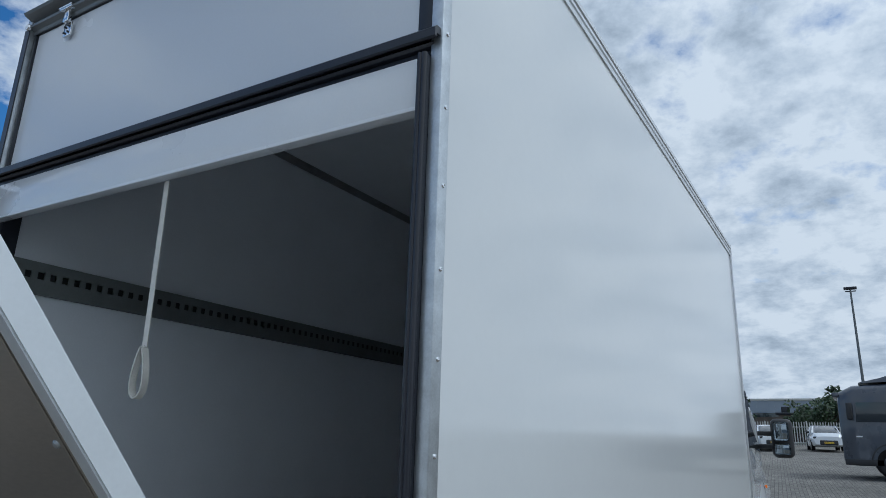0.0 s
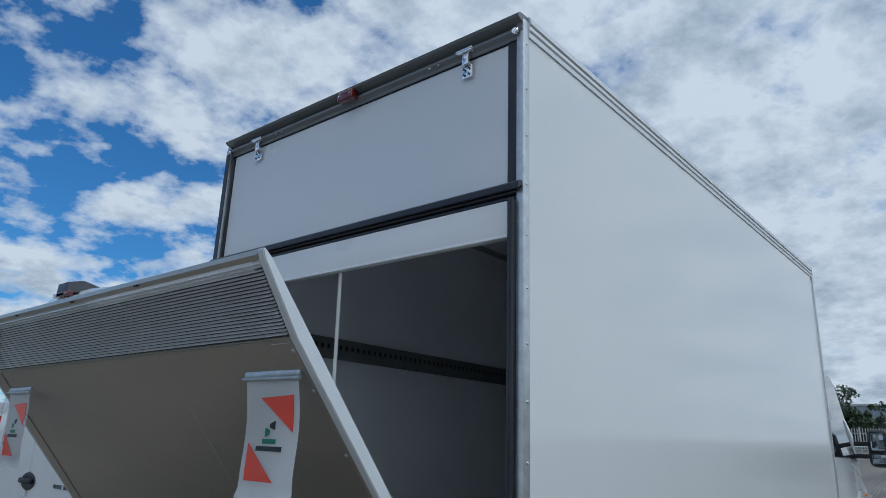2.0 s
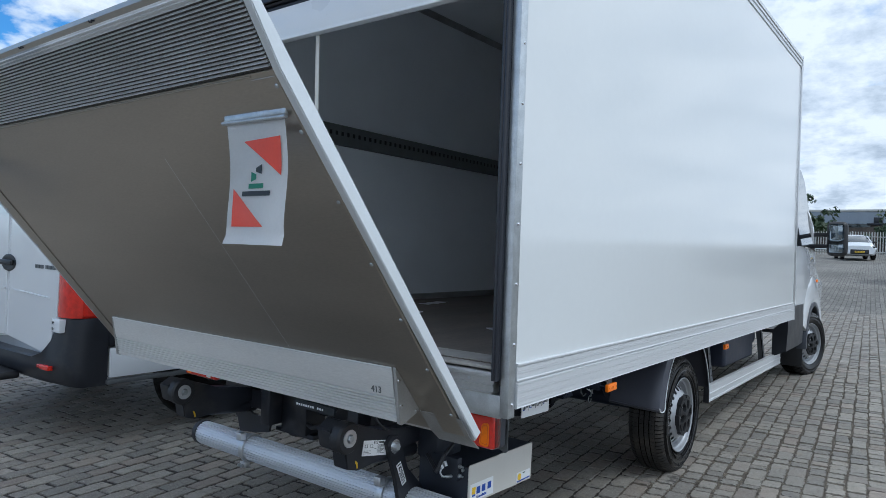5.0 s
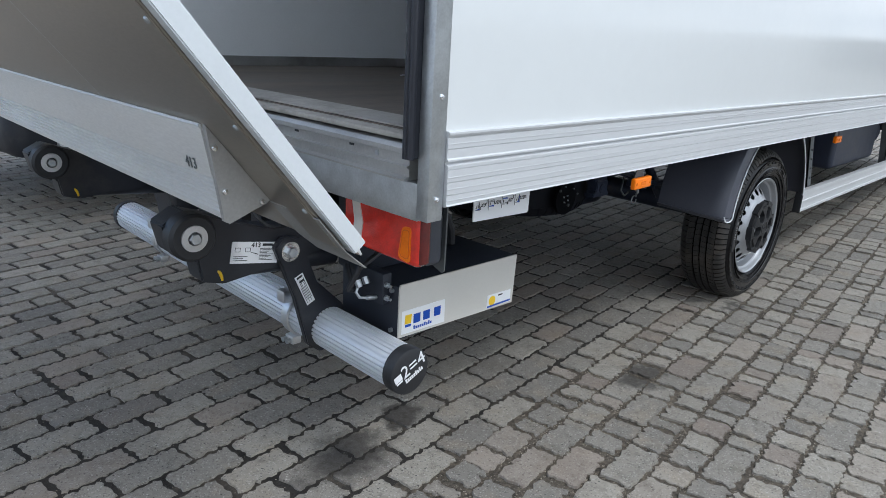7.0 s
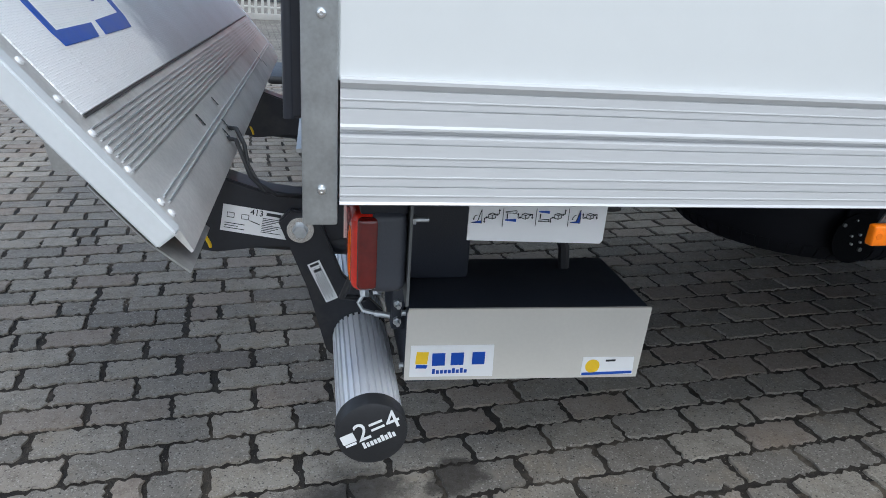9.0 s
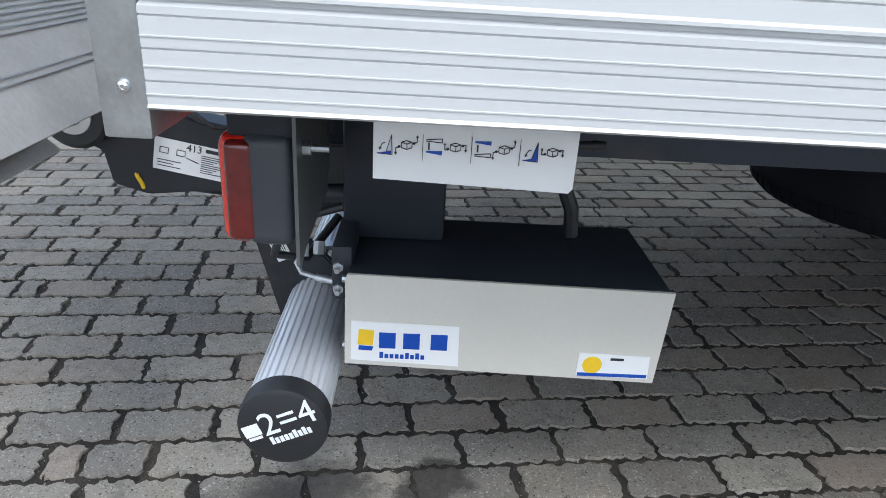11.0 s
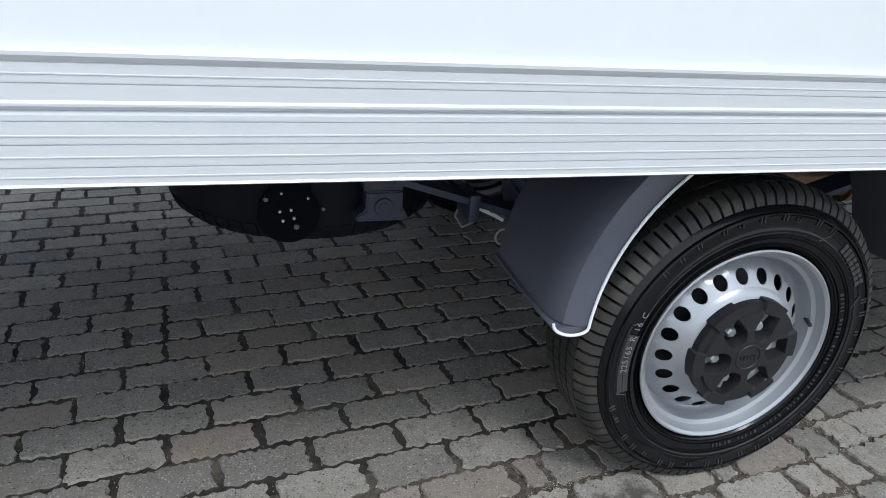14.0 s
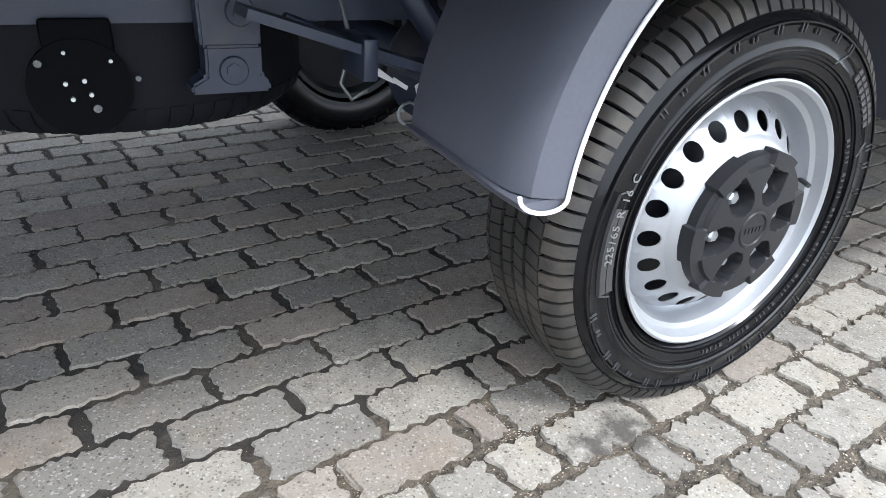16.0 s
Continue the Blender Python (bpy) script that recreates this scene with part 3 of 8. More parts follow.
def lashing_rail():
    """Perforated rail along the far inner wall."""
    y1 = W - 0.047
    z0, z1 = 1.895, 2.025
    bm = B()
    back = box(B(), 0.05, L - 0.06, y1 - 0.004, y1, z0, z1)
    box(bm, 0.05, L - 0.06, y1 - 0.022, y1 - 0.018, z1 - 0.040, z1)
    box(bm, 0.05, L - 0.06, y1 - 0.022, y1 - 0.018, z0, z0 + 0.062)
    box(bm, 0.05, L - 0.06, y1 - 0.018, y1 - 0.004, z1 - 0.004, z1)
    box(bm, 0.05, L - 0.06, y1 - 0.018, y1 - 0.004, z0, z0 + 0.004)
    n = 92
    for k in range(n):
        x = 0.05 + (L - 0.11) * k / (n - 1)
        box(bm, x - 0.013, x + 0.013, y1 - 0.022, y1 - 0.018, z0 + 0.062, z1 - 0.040)
    rail = part("lashing_rail", bm, M_RAIL, truck, "dark perforated steel lashing rail")
    part("rail_back", back, M_RUBBER, rail)


M_STEEL_DARK = mat("dark_galvanised", (0.15, 0.16, 0.165), 0.48, 0.6, var=0.18, scale=14, bump=0.04)
lashing_rail()

# scraps on the deck
for sx, sy, sw, sd, rz in ((1.75, 1.72, 0.30, 0.10, 8), (1.15, 1.38, 0.10, 0.07, 30), (0.80, 0.62, 0.09, 0.04, 55), (2.5, 1.2, 0.08, 0.05, 10)):
    bm = B()
    nseg = 6
    top = [[bm.verts.new((-sw / 2 + sw * i / nseg, (j - 0.5) * sd * (1 - 0.3 * abs(i / nseg - 0.5)), 0.002 + 0.012 * noise.noise((sx + i * 0.7, sy + j * 1.3, 0)) ** 2 + 0.003 * (i % 2))) for j in (0, 1)] for i in range(nseg + 1)]
    for P, Q in zip(top, top[1:]):
        bm.faces.new((P[0], Q[0], Q[1], P[1]))
    bmesh.ops.solidify(bm, geom=bm.faces[:], thickness=0.001)
    ob = tagged(part("paper_scrap", bm, M_STICKER), "crumpled scrap of white paper on the load floor", "paper")
    ob.matrix_basis = pose(sx, sy, 0.8695 + TZ, 0, 0, rz)


# skirt profile under the side walls
def skirt(side):
    def out(y):
        return -y if side < 0 else W + y
    zs_upper = [0.866, 0.854, 0.844]
    zs_lower = [0.804, 0.788, 0.778, 0.764, 0.752, 0.741]
    pts = [(out(-0.030), 0.879), (out(0.008), 0.879), (out(0.011), 0.877), (out(0.011), 0.873)]
    base = 0.007
    for k, z in enumerate(zs_upper):
        deep = base - 0.0022 if k % 2 == 0 else base + 0.0010
        pts += [(out(base), z + 0.0009), (out(deep), z + 0.0006), (out(deep), z - 0.0006), (out(base), z - 0.0009)]
    pts += [(out(base), 0.826), (out(0.010), 0.823), (out(0.010), 0.820), (out(0.002), 0.818), (out(0.002), 0.815)]
    base = 0.011
    pts += [(out(base), 0.811)]
    for k, z in enumerate(zs_lower):
        deep = base - 0.0022 if k % 2 == 0 else base + 0.0010
        pts += [(out(base), z + 0.0009), (out(deep), z + 0.0006), (out(deep), z - 0.0006), (out(base), z - 0.0009)]
    pts += [(out(base), 0.733), (out(base + 0.002), 0.730), (out(base - 0.004), 0.727), (out(-0.030), 0.727)]
    pts = [(y, z) for y, z in pts]
    return prism(B(), pts, "x", 0.002, L)


part("skirt", skirt(-1), M_SKIRT, truck, "pale ribbed aluminium skirt rail", sharp=20)
part("skirt", skirt(1), M_SKIRT, truck, "pale ribbed aluminium skirt rail", sharp=20)
part("skirt_end_cap", box(B(), L + 0.001, L + 0.006, -0.016, 0.03, 0.724, 0.878, 0.001, 1), M_ALU, truck)

# roof edge, front edge
for y0, sg in ((0.0, -1), (W, 1)):
    pts = [(y0, 2.985), (y0 + sg * 0.006, 2.985), (y0 + sg * 0.008, 3.005), (y0 + sg * 0.004, 3.010), (y0 + sg * 0.010, 3.018), (y0 + sg * 0.010, 3.034),
           (y0 + sg * 0.005, 3.039), (y0 + sg * 0.013, 3.046), (y0 + sg * 0.013, 3.070), (y0 + sg * 0.004, 3.078), (y0 - sg * 0.06, 3.082), (y0 - sg * 0.06, 3.076), (y0, 3.076)]
    part("roof_edge", prism(B(), pts, "x", -0.004, L + 0.004), M_ALU, truck, "bright aluminium roof edge", sharp=20)
bm = box(B(), L - 0.02, L + 0.006, -0.014, 0.0, 0.88, 3.0, 0.003)
box(bm, L - 0.006, L + 0.004, -0.016, 0.05, 2.94, 3.085, 0.003)
part("front_edge", bm, M_ALU, truck)

# rear frame: corner posts with rivets
for y0, sg in ((0.0, -1), (W, 1)):
    bm = B()
    box(bm, -0.042, 0.0, min(y0 - sg * 0.03, y0 + sg * 0.004), max(y0 - sg * 0.03, y0 + sg * 0.004), 0.70, 3.055, 0.003)
    post = part("corner_post", bm, M_STEEL, truck, "brushed steel corner post")
    for k in range(12):
        z = 0.745 + 0.2 * k
        part("rivet", lathe(B(), [(0.0001, -0.0030), (0.0018, -0.0030), (0.0022, -0.0040), (0.0048, -0.0032), (0.0062, -0.0010), (0.0064, 0.001)], (-0.019, y0 + sg * 0.004, z), 14) if sg < 0 else
             lathe(B(), [(0.0001, 0.0030), (0.0018, 0.0030), (0.0022, 0.0040), (0.0048, 0.0032), (0.0062, 0.0010), (0.0064, -0.001)], (-0.019, y0 + sg * 0.004, z), 14), M_CHROME, post)
# black seals beside the opening
for y0, sg in ((0.0, 1), (W, -1)):
    def yy(a, b):
        return (y0 + sg * a, y0 + sg * b) if sg > 0 else (y0 + sg * b, y0 + sg * a)
    bm = B()
    box(bm, -0.058, -0.006, *yy(0.030, 0.052), 0.822, 2.286, 0.006, 3)
    for a in (0.037, 0.049):
        cyl(bm, (-0.056, y0 + sg * a, 0.822), (-0.056, y0 + sg * a, 2.286), 0.008, 14)
    box(bm, -0.006, 0.062, *yy(0.046, 0.072), 0.87, 2.30, 0.004)
    part("door_seal", bm, M_SEAL, truck, "black rubber door seal")

M_DUST = mat("dusty_edge", (0.34, 0.325, 0.30), 0.7, var=0.35, scale=12, fine=90, bump=0.3, stain=(0.33, 0.32, 0.30), stain_at=0.56)
# threshold of the opening
bm = B()
box(bm, -0.036, -0.008, 0.032, W - 0.032, 0.694, 0.772, 0.003, 2)
part("rear_crossmember", bm, M_STEEL, truck, "stained steel rear cross member")
pts = [(-0.008, 0.774), (-0.050, 0.774), (-0.050, 0.778), (-0.036, 0.781), (-0.036, 0.797), (-0.043, 0.799), (-0.043, 0.803), (-0.036, 0.805), (-0.036, 0.826), (-0.046, 0.829), (-0.046, 0.838), (-0.036, 0.846), (0.0, 0.852), (0.0, 0.774)]
sill = part("threshold", prism(B(), pts, "y", 0.060, W - 0.060), M_ALU_DULL, truck, "scratched aluminium threshold rail", sharp=20)
for y in (0.16, 0.55, 0.95, 1.35, 1.75, 2.02):
    part("bolt", lathe(B(), [(0.0001, 0), (0.0055, 0.0), (0.0055, 0.003), (0.0001, 0.003)], (0, 0, 0), 12), M_STEEL, sill, m=pose(-0.036, y, 0.816, 0, 0, 90))
for y in (0.70, 1.45):
    part("bracket", box(B(), -0.052, -0.036, y - 0.018, y + 0.018, 0.779, 0.836, 0.003), M_ALU_DULL, sill)
part("sill_seal", box(B(), -0.040, 0.003, 0.062, W - 0.062, 0.8535, 0.8660, 0.004), M_DUST, sill, "dusty strip along the floor edge")
for k in range(9):
    part("slot", box(B(), -0.0368, -0.0355, 0.24 + 0.215 * k, 0.256 + 0.215 * k, 0.818, 0.823), M_INK, sill)
bm = B()
box(bm, 0.004, 0.13, 0.06, W - 0.06, 0.8695, 0.8725)
part("deck_strip", bm, M_DUST, truck, "dusty metal strip at the floor edge")

# upper rear panel, its frame, hinges and lamp
panel = part("upper_panel", box(B(), -0.016, 0.010, 0.085, W - 0.054, 2.341, 2.977, 0.002, 1), M_PANEL, truck, "smooth white panel above the opening")
bm = B()
box(bm, -0.024, 0.012, 0.034, 0.083, 2.333, 2.978, 0.004)
box(bm, -0.024, 0.012, W - 0.052, W - 0.031, 2.333, 2.978, 0.004)
box(bm, -0.022, 0.012, 0.034, W - 0.034, 2.980, 3.000, 0.003)
box(bm, -0.048, -0.0435, W - 0.034, W + 0.003, 2.333, 3.0, 0.002, 1)
part("panel_seal", bm, M_SEAL, truck)
pts = [(0.0, 2.981), (-0.026, 2.981), (-0.030, 2.992), (-0.046, 3.006), (-0.048, 3.016), (-0.032, 3.020), (-0.030, 3.034), (-0.072, 3.050), (-0.078, 3.060), (-0.062, 3.074), (0.02, 3.078), (0.02, 3.02), (0.0, 3.018)]
gut = part("rear_gutter", prism(B(), pts, "y", 0.000, W - 0.020), M_GUTTER, truck, "dark grey metal gutter over the rear", sharp=25)
for y in (0.03, W - 0.03):
    bm = lathe(B(), [(0.0001, -0.012), (0.012, -0.012), (0.016, -0.006), (0.016, 0.0)], (0, 0, 0), 16)
    part("cap_screw", bm, M_CHROME, gut, m=pose(-0.048, y, 3.002, 0, 0, -90))
lamp = part("marker_lamp", box(B(), -0.092, -0.046, 0.955, 1.060, 2.996, 3.046, 0.008, 3), M_RED_DARK, truck, "dark red rear marker lamp")
for y in (0.97, 1.045):
    part("screw", box(B(), -0.095, -0.091, y - 0.004, y + 0.004, 3.016, 3.024, 0.001, 1), M_CHROME, lamp)
for y in (0.287, 1.775):
    bm = B()
    box(bm, -0.034, -0.024, y - 0.026, y + 0.026, 2.888, 2.950, 0.003)
    box(bm, -0.050, -0.034, y - 0.018, y + 0.018, 2.945, 3.000, 0.004)
    box(bm, -0.058, -0.030, y - 0.040, y + 0.040, 3.000, 3.022, 0.004)
    cyl(bm, (-0.052, y - 0.045, 3.013), (-0.052, y + 0.045, 3.013), 0.008, 14)
    hinge = part("hinge", bm, M_CHROME, truck, "zinc-plated hinge")
    for dy, dz in ((-0.013, 2.903), (0.013, 2.903), (-0.013, 2.930), (0.013, 2.930)):
        part("screw", cyl(B(), (-0.034, y + dy, dz), (-0.040, y + dy, dz), 0.0045, 10), M_INK, hinge)
for y in (0.44, 0.49, 1.56, 1.61):
    part("gutter_screw", cyl(B(), (-0.044, y, 3.000), (-0.053, y, 3.003), 0.006, 10), M_CHROME, gut)

# mid rail with its projecting lip
pts = [(0.0, 2.289), (-0.020, 2.289), (-0.034, 2.293), (-0.034, 2.303), (-0.024, 2.307), (-0.040, 2.311), (-0.046, 2.318), (-0.040, 2.326), (0.0, 2.328)]
part("mid_rail", prism(B(), pts, "y", 0.022, W - 0.022), M_SEAL, truck, "black rubber rail across the opening", sharp=25)
pts = [(0.0, 2.331), (0.0, 2.340), (-0.046, 2.351), (-0.060, 2.350), (-0.068, 2.342), (-0.068, 2.320), (-0.063, 2.316), (-0.058, 2.330)]
part("drip_lip", prism(B(), pts, "y", 0.002, W - 0.002), M_SEAL, truck, "black drip lip", sharp=25)
# roller-door bottom bar hanging below the mid rail, and its strap
bm = box(B(), -0.044, -0.012, 0.064, W - 0.064, 2.150, 2.286, 0.003)
box(bm, -0.048, -0.012, 0.064, W - 0.064, 2.141, 2.152, 0.002)
door = part("roller_door", bm, M_WHITE, truck, "off-white end of the rolled-up door")
bm = B()
ys, xs_, zs_ = 1.022, -0.012, 1.616
strip = [(ys - 0.012 * k / 6, 2.140 + (zs_ - 2.140) * k / 6) for k in range(7)]
loop = [(ys - 0.012, zs_)] + [(ys - 0.010 + 0.038 * math.sin(a) * (0.35 + 0.65 * (1 - math.cos(a)) / 2), zs_ - 0.074 * (1 - math.cos(a))) for a in (2 * math.pi * k / 24 for k in range(25))]
for line in (strip, loop):
    n = len(line)
    ring = []
    for i, (y, z) in enumerate(line):
        ya, za = line[max(i - 1, 0)]
        yb, zb = line[min(i + 1, n - 1)]
        q = math.hypot(yb - ya, zb - za) or 1
        ny, nz_ = -(zb - za) / q * 0.0022, (yb - ya) / q * 0.0022
        hw = 0.011
        if line is strip:
            ring.append([(xs_, y - hw, z), (xs_, y + hw, z), (xs_ + 0.003, y + hw, z), (xs_ + 0.003, y - hw, z)])
        else:
            ring.append([(xs_ - hw, y + ny, z + nz_), (xs_ + hw, y + ny, z + nz_), (xs_ + hw, y - ny, z - nz_), (xs_ - hw, y - ny, z - nz_)])
    loft(bm, ring)
cyl(bm, (xs_ - 0.005, ys - 0.012, zs_), (xs_ + 0.008, ys - 0.012, zs_), 0.006, 10)
part("pull_strap", bm, M_STRAP, door, "cream webbing pull strap with a loop")

# ---- tail lift platform ----
GM = Matrix(((-0.632, 0, -0.775, -0.174), (0, 1, 0, 0), (0.775, 0, -0.632, 0.650), (0, 0, 0, 1)))
GR = GM @ Matrix(((1, 0, 0, 0), (0, 1, 0, 0), (-0.105, 0, 1, 0.105 * 1.288), (0, 0, 0, 1)))      # the ramp leans towards the load side
G0, G1 = 0.002, 2.112
plat = part("lift_platform", box(B(), 0.05, 1.290, G0 + 0.028, G1 - 0.028, 0.010, 0.026, 0.002, 1), M_SHEET, truck, "tilted aluminium tail lift platform", GM)
LM = GM @ Matrix(((1, 0, 0, 0), (0, 1, 0, 0), (0.003, 0, 1, 0.000), (0, 0, 0, 1)))      # load side, tapering to the tip
for y0, sg in ((G0, 1), (G1, -1)):
    a, b_ = (y0, y0 + sg * 0.026) if sg > 0 else (y0 + sg * 0.026, y0)
    bm = B()
    prism(bm, [(0.037, -0.012), (0.037, 0.019), (1.286, 0.030), (1.490, 0.0095), (1.513, 0.002), (1.513, -0.006), (1.48, -0.011)], "y", a, b_)
    bmesh.ops.bevel(bm, geom=bm.edges[:], offset=0.0025, segments=2, affect="EDGES")
    part("edge_frame", bm, M_EDGE, plat, "light grey edge frame", GM)
    for k in range(7):
        s = 0.155 + 0.196 * k if k < 6 else 1.252
        part("rivet", lathe(B(), [(0.0001, -0.003), (0.004, -0.0025), (0.006, 0.0), (0.006, 0.001)], (0, 0, 0), 10), M_STEEL, plat, m=GM @ pose(s, y0 + sg * 0.040, 0.0290, -90, 0, 0))
# reinforced border of the outer sheet
for y0, sg in ((G0 + 0.029, 1), (G1 - 0.029, -1)):
    a, b_ = sorted((y0, y0 + sg * 0.085))
    part("border_sheet", box(B(), 0.055, 1.275, a, b_, 0.0265, 0.0285, 0.0008, 1), M_SHEET, plat, m=GM)
# sky light on the ribs and shade between them put into two colours
M_RIB = mat("sky_lit_rib", (0.84, 0.85, 0.86), 0.30, 0.5, var=0.08, bump=0.02)
M_RAMP = mat("rib_shade_and_sealant", (0.085, 0.082, 0.078), 0.5, 0.6, var=0.15, bump=0.03)
# ribs near the top
bm = B()
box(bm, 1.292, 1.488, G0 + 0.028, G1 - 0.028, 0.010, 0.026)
part("ribbed_ramp", bm, M_RAMP, plat, "ribbed aluminium ramp edge coloured dark for the shade between ribs", GR)
for k in range(21):
    s = 1.298 + 0.0091 * k
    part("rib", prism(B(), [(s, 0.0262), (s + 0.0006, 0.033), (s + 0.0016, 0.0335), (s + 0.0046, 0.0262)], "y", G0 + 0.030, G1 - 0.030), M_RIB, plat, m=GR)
bm = prism(B(), [(1.489, 0.010), (1.489, 0.0285), (1.503, 0.0275), (1.513, 0.020), (1.511, 0.012)], "y", G0 + 0.027, G1 - 0.027)
part("ramp_lip", bm, M_SHEET, plat, m=GR)
bm = sweep(B(), [(1.283 + 0.0006 * math.sin(k * 1.7), G0 + 0.11 + (G1 - G0 - 0.22) * k / 60, 0.0270) for k in range(61)], 0.0030, 6)
part("weld_seam", bm, M_SHEET, plat, m=GM)
for y in (0.62, 1.06, 1.55):
    part("hook_eye", sweep(B(), [(1.497, y - 0.014, 0.027), (1.502, y - 0.007, 0.032), (1.497, y, 0.030), (1.502, y + 0.007, 0.032), (1.497, y + 0.014, 0.027)], 0.002, 6), M_BLACK, plat, m=GR)
for y in (0.66,):
    part("score_line", box(B(), 0.32, 1.10, y, y + 0.0015, 0.0258, 0.0263), M_ALU, plat, m=GM @ pose(0, 0, 0, 0, 0, 0))
# bottom box profile with grooves, gussets
bm = B()
poly = [(0.330, 0.0265), (0.326, 0.033)]
for k in range(7):
    f = 0.55 + 0.060 * k
    s, n_ = 0.326 + (0.178 - 0.326) * f, 0.033 + (0.112 - 0.033) * f
    poly += [(s + 0.0028, n_ - 0.0014), (s + 0.0010, n_ - 0.0070), (s - 0.0022, n_ - 0.0052), (s - 0.0024, n_ + 0.0012)]
poly += [(0.178, 0.112), (0.172, 0.108), (0.172, 0.100), (0.145, 0.034), (0.145, 0.0265)]
prism(bm, poly, "y", 0.190, 1.900)
M_PROFILE = mat("platform_profile", (0.80, 0.795, 0.775), 0.38, 0.40, var=0.14, scale=4, fine=260, bump=0.03, stretch=(1, 0.2, 1), stain=(0.56, 0.545, 0.52), stain_at=0.62)
part("bottom_profile", bm, M_PROFILE, plat, "bright aluminium bottom profile", GM, 22)
part("weld_seam", sweep(B(), [(0.330 + 0.0006 * math.sin(k * 2.1), 0.190 + 1.710 * k / 70, 0.030) for k in range(71)], 0.004, 6), M_PROFILE, plat, m=GM)
for y0 in (0.174, 1.903):
    g = part("gusset", prism(B(), [(0.332, 0.0265), (0.178, 0.116), (0.168, 0.112), (0.142, 0.034), (0.142, 0.0265)], "y", y0, y0 + 0.012), M_ALU_DULL, plat, "dull folded gusset plate", GM)
    for s, n_ in ((0.291, 0.041), (0.220, 0.079), (0.152, 0.040)):
        part("bolt", lathe(B(), [(0.0001, -0.005), (0.005, -0.004), (0.0065, 0.0), (0.0065, 0.002)], (s, y0, n_), 12), M_CHROME, plat, m=GM)
part("bottom_flange", prism(B(), [(-0.012, 0.014), (-0.012, 0.0165), (0.05, 0.0278), (0.14, 0.0285), (0.14, 0.0265), (0.05, 0.0255)], "y", G0 + 0.012, 0.172), M_ALU_DULL, plat, m=GM)
lettering("chalk_mark", "413", 0.030, M_STEEL_DARK, plat, GM @ pose(0.262, 0.262, 0.0688, 0, 28, 0) @ pose(0, 0, 0, 0, 0, -90), "handwritten number")
# load side: gritted sheet, grooves and painted marks
part("gritted_sheet", box(B(), 0.202, 1.490, G0 + 0.060, G1 - 0.060, -0.0115, 0.003, 0.001, 1), M_TREAD, plat, "dimpled aluminium load surface with white glare coloured in at one end", LM)
part("bare_strip", prism(B(), [(0.004, -0.001), (0.004, 0.003), (1.488, 0.002), (1.488, -0.010), (0.05, -0.010)], "y", G0 + 0.028, G1 - 0.028), M_BARE, plat, "bare scratched aluminium strip", LM)
bm = B()
for k in range(9):
    s = 0.118 + 0.0081 * k
    prism(bm, [(s, -0.0095), (s + 0.0006, -0.0126), (s + 0.0022, -0.0126), (s + 0.0028, -0.0095)], "y", G0 + 0.045, G1 - 0.045)
for s in (0.063, 0.072):
    prism(bm, [(s, -0.0095), (s + 0.0006, -0.0126), (s + 0.0024, -0.0126), (s + 0.003, -0.0095)], "y", G0 + 0.060, G1 - 0.060)
part("grip_ribs", bm, M_ALU, plat, "raised grip ribs", LM)
for s in (0.055, 0.073, 0.125, 0.155, 0.180, 0.230, 0.282, 0.40, 0.55):
    part("edge_bolt", lathe(B(), [(0.0001, -0.003), (0.004, -0.0025), (0.0055, 0.0), (0.0055, 0.001)], (0, 0, 0), 10), M_STICKER, plat, m=LM @ pose(s, G0 + 0.041, -0.0105, 90, 0, 0))


part("edge_sealant", box(B(), 0.1975, 0.2015, G0 + 0.060, G1 - 0.060, -0.0125, -0.010), M_RAMP, plat, m=LM)
for s, y, w in ((0.096, 0.634, 0.010), (0.096, 0.45, 0.012), (0.052, 0.573, 0.014), (0.041, 0.526, 0.014), (0.047, 1.587, 0.012), (0.090, 1.593, 0.010), (0.066, 1.558, 0.010)):
    part("slot", box(B(), s - w, s + w, y - 0.0035, y + 0.0035, -0.0131, -0.0126), M_INK, plat, m=LM)


def paint_marks():
    z0, z1 = -0.0126, -0.0116
    for pts in ([(0.282, 0.192), (0.282, 0.338), (0.305, 0.356), (0.305, 0.206), (0.46, 0.206), (0.46, 0.186), (0.305, 0.186)],
                [(0.282, 0.374), (0.282, 0.530), (0.302, 0.545), (0.46, 0.565), (0.46, 0.545), (0.312, 0.525), (0.307, 0.384)],
                [(0.338, 0.456), (0.362, 0.340), (0.44, 0.340), (0.44, 0.495), (0.370, 0.497)]):
        part("painted_mark", prism(B(), pts, "z", z0, z1), M_BLUE, plat, "bold blue painted mark", LM)



paint_marks()


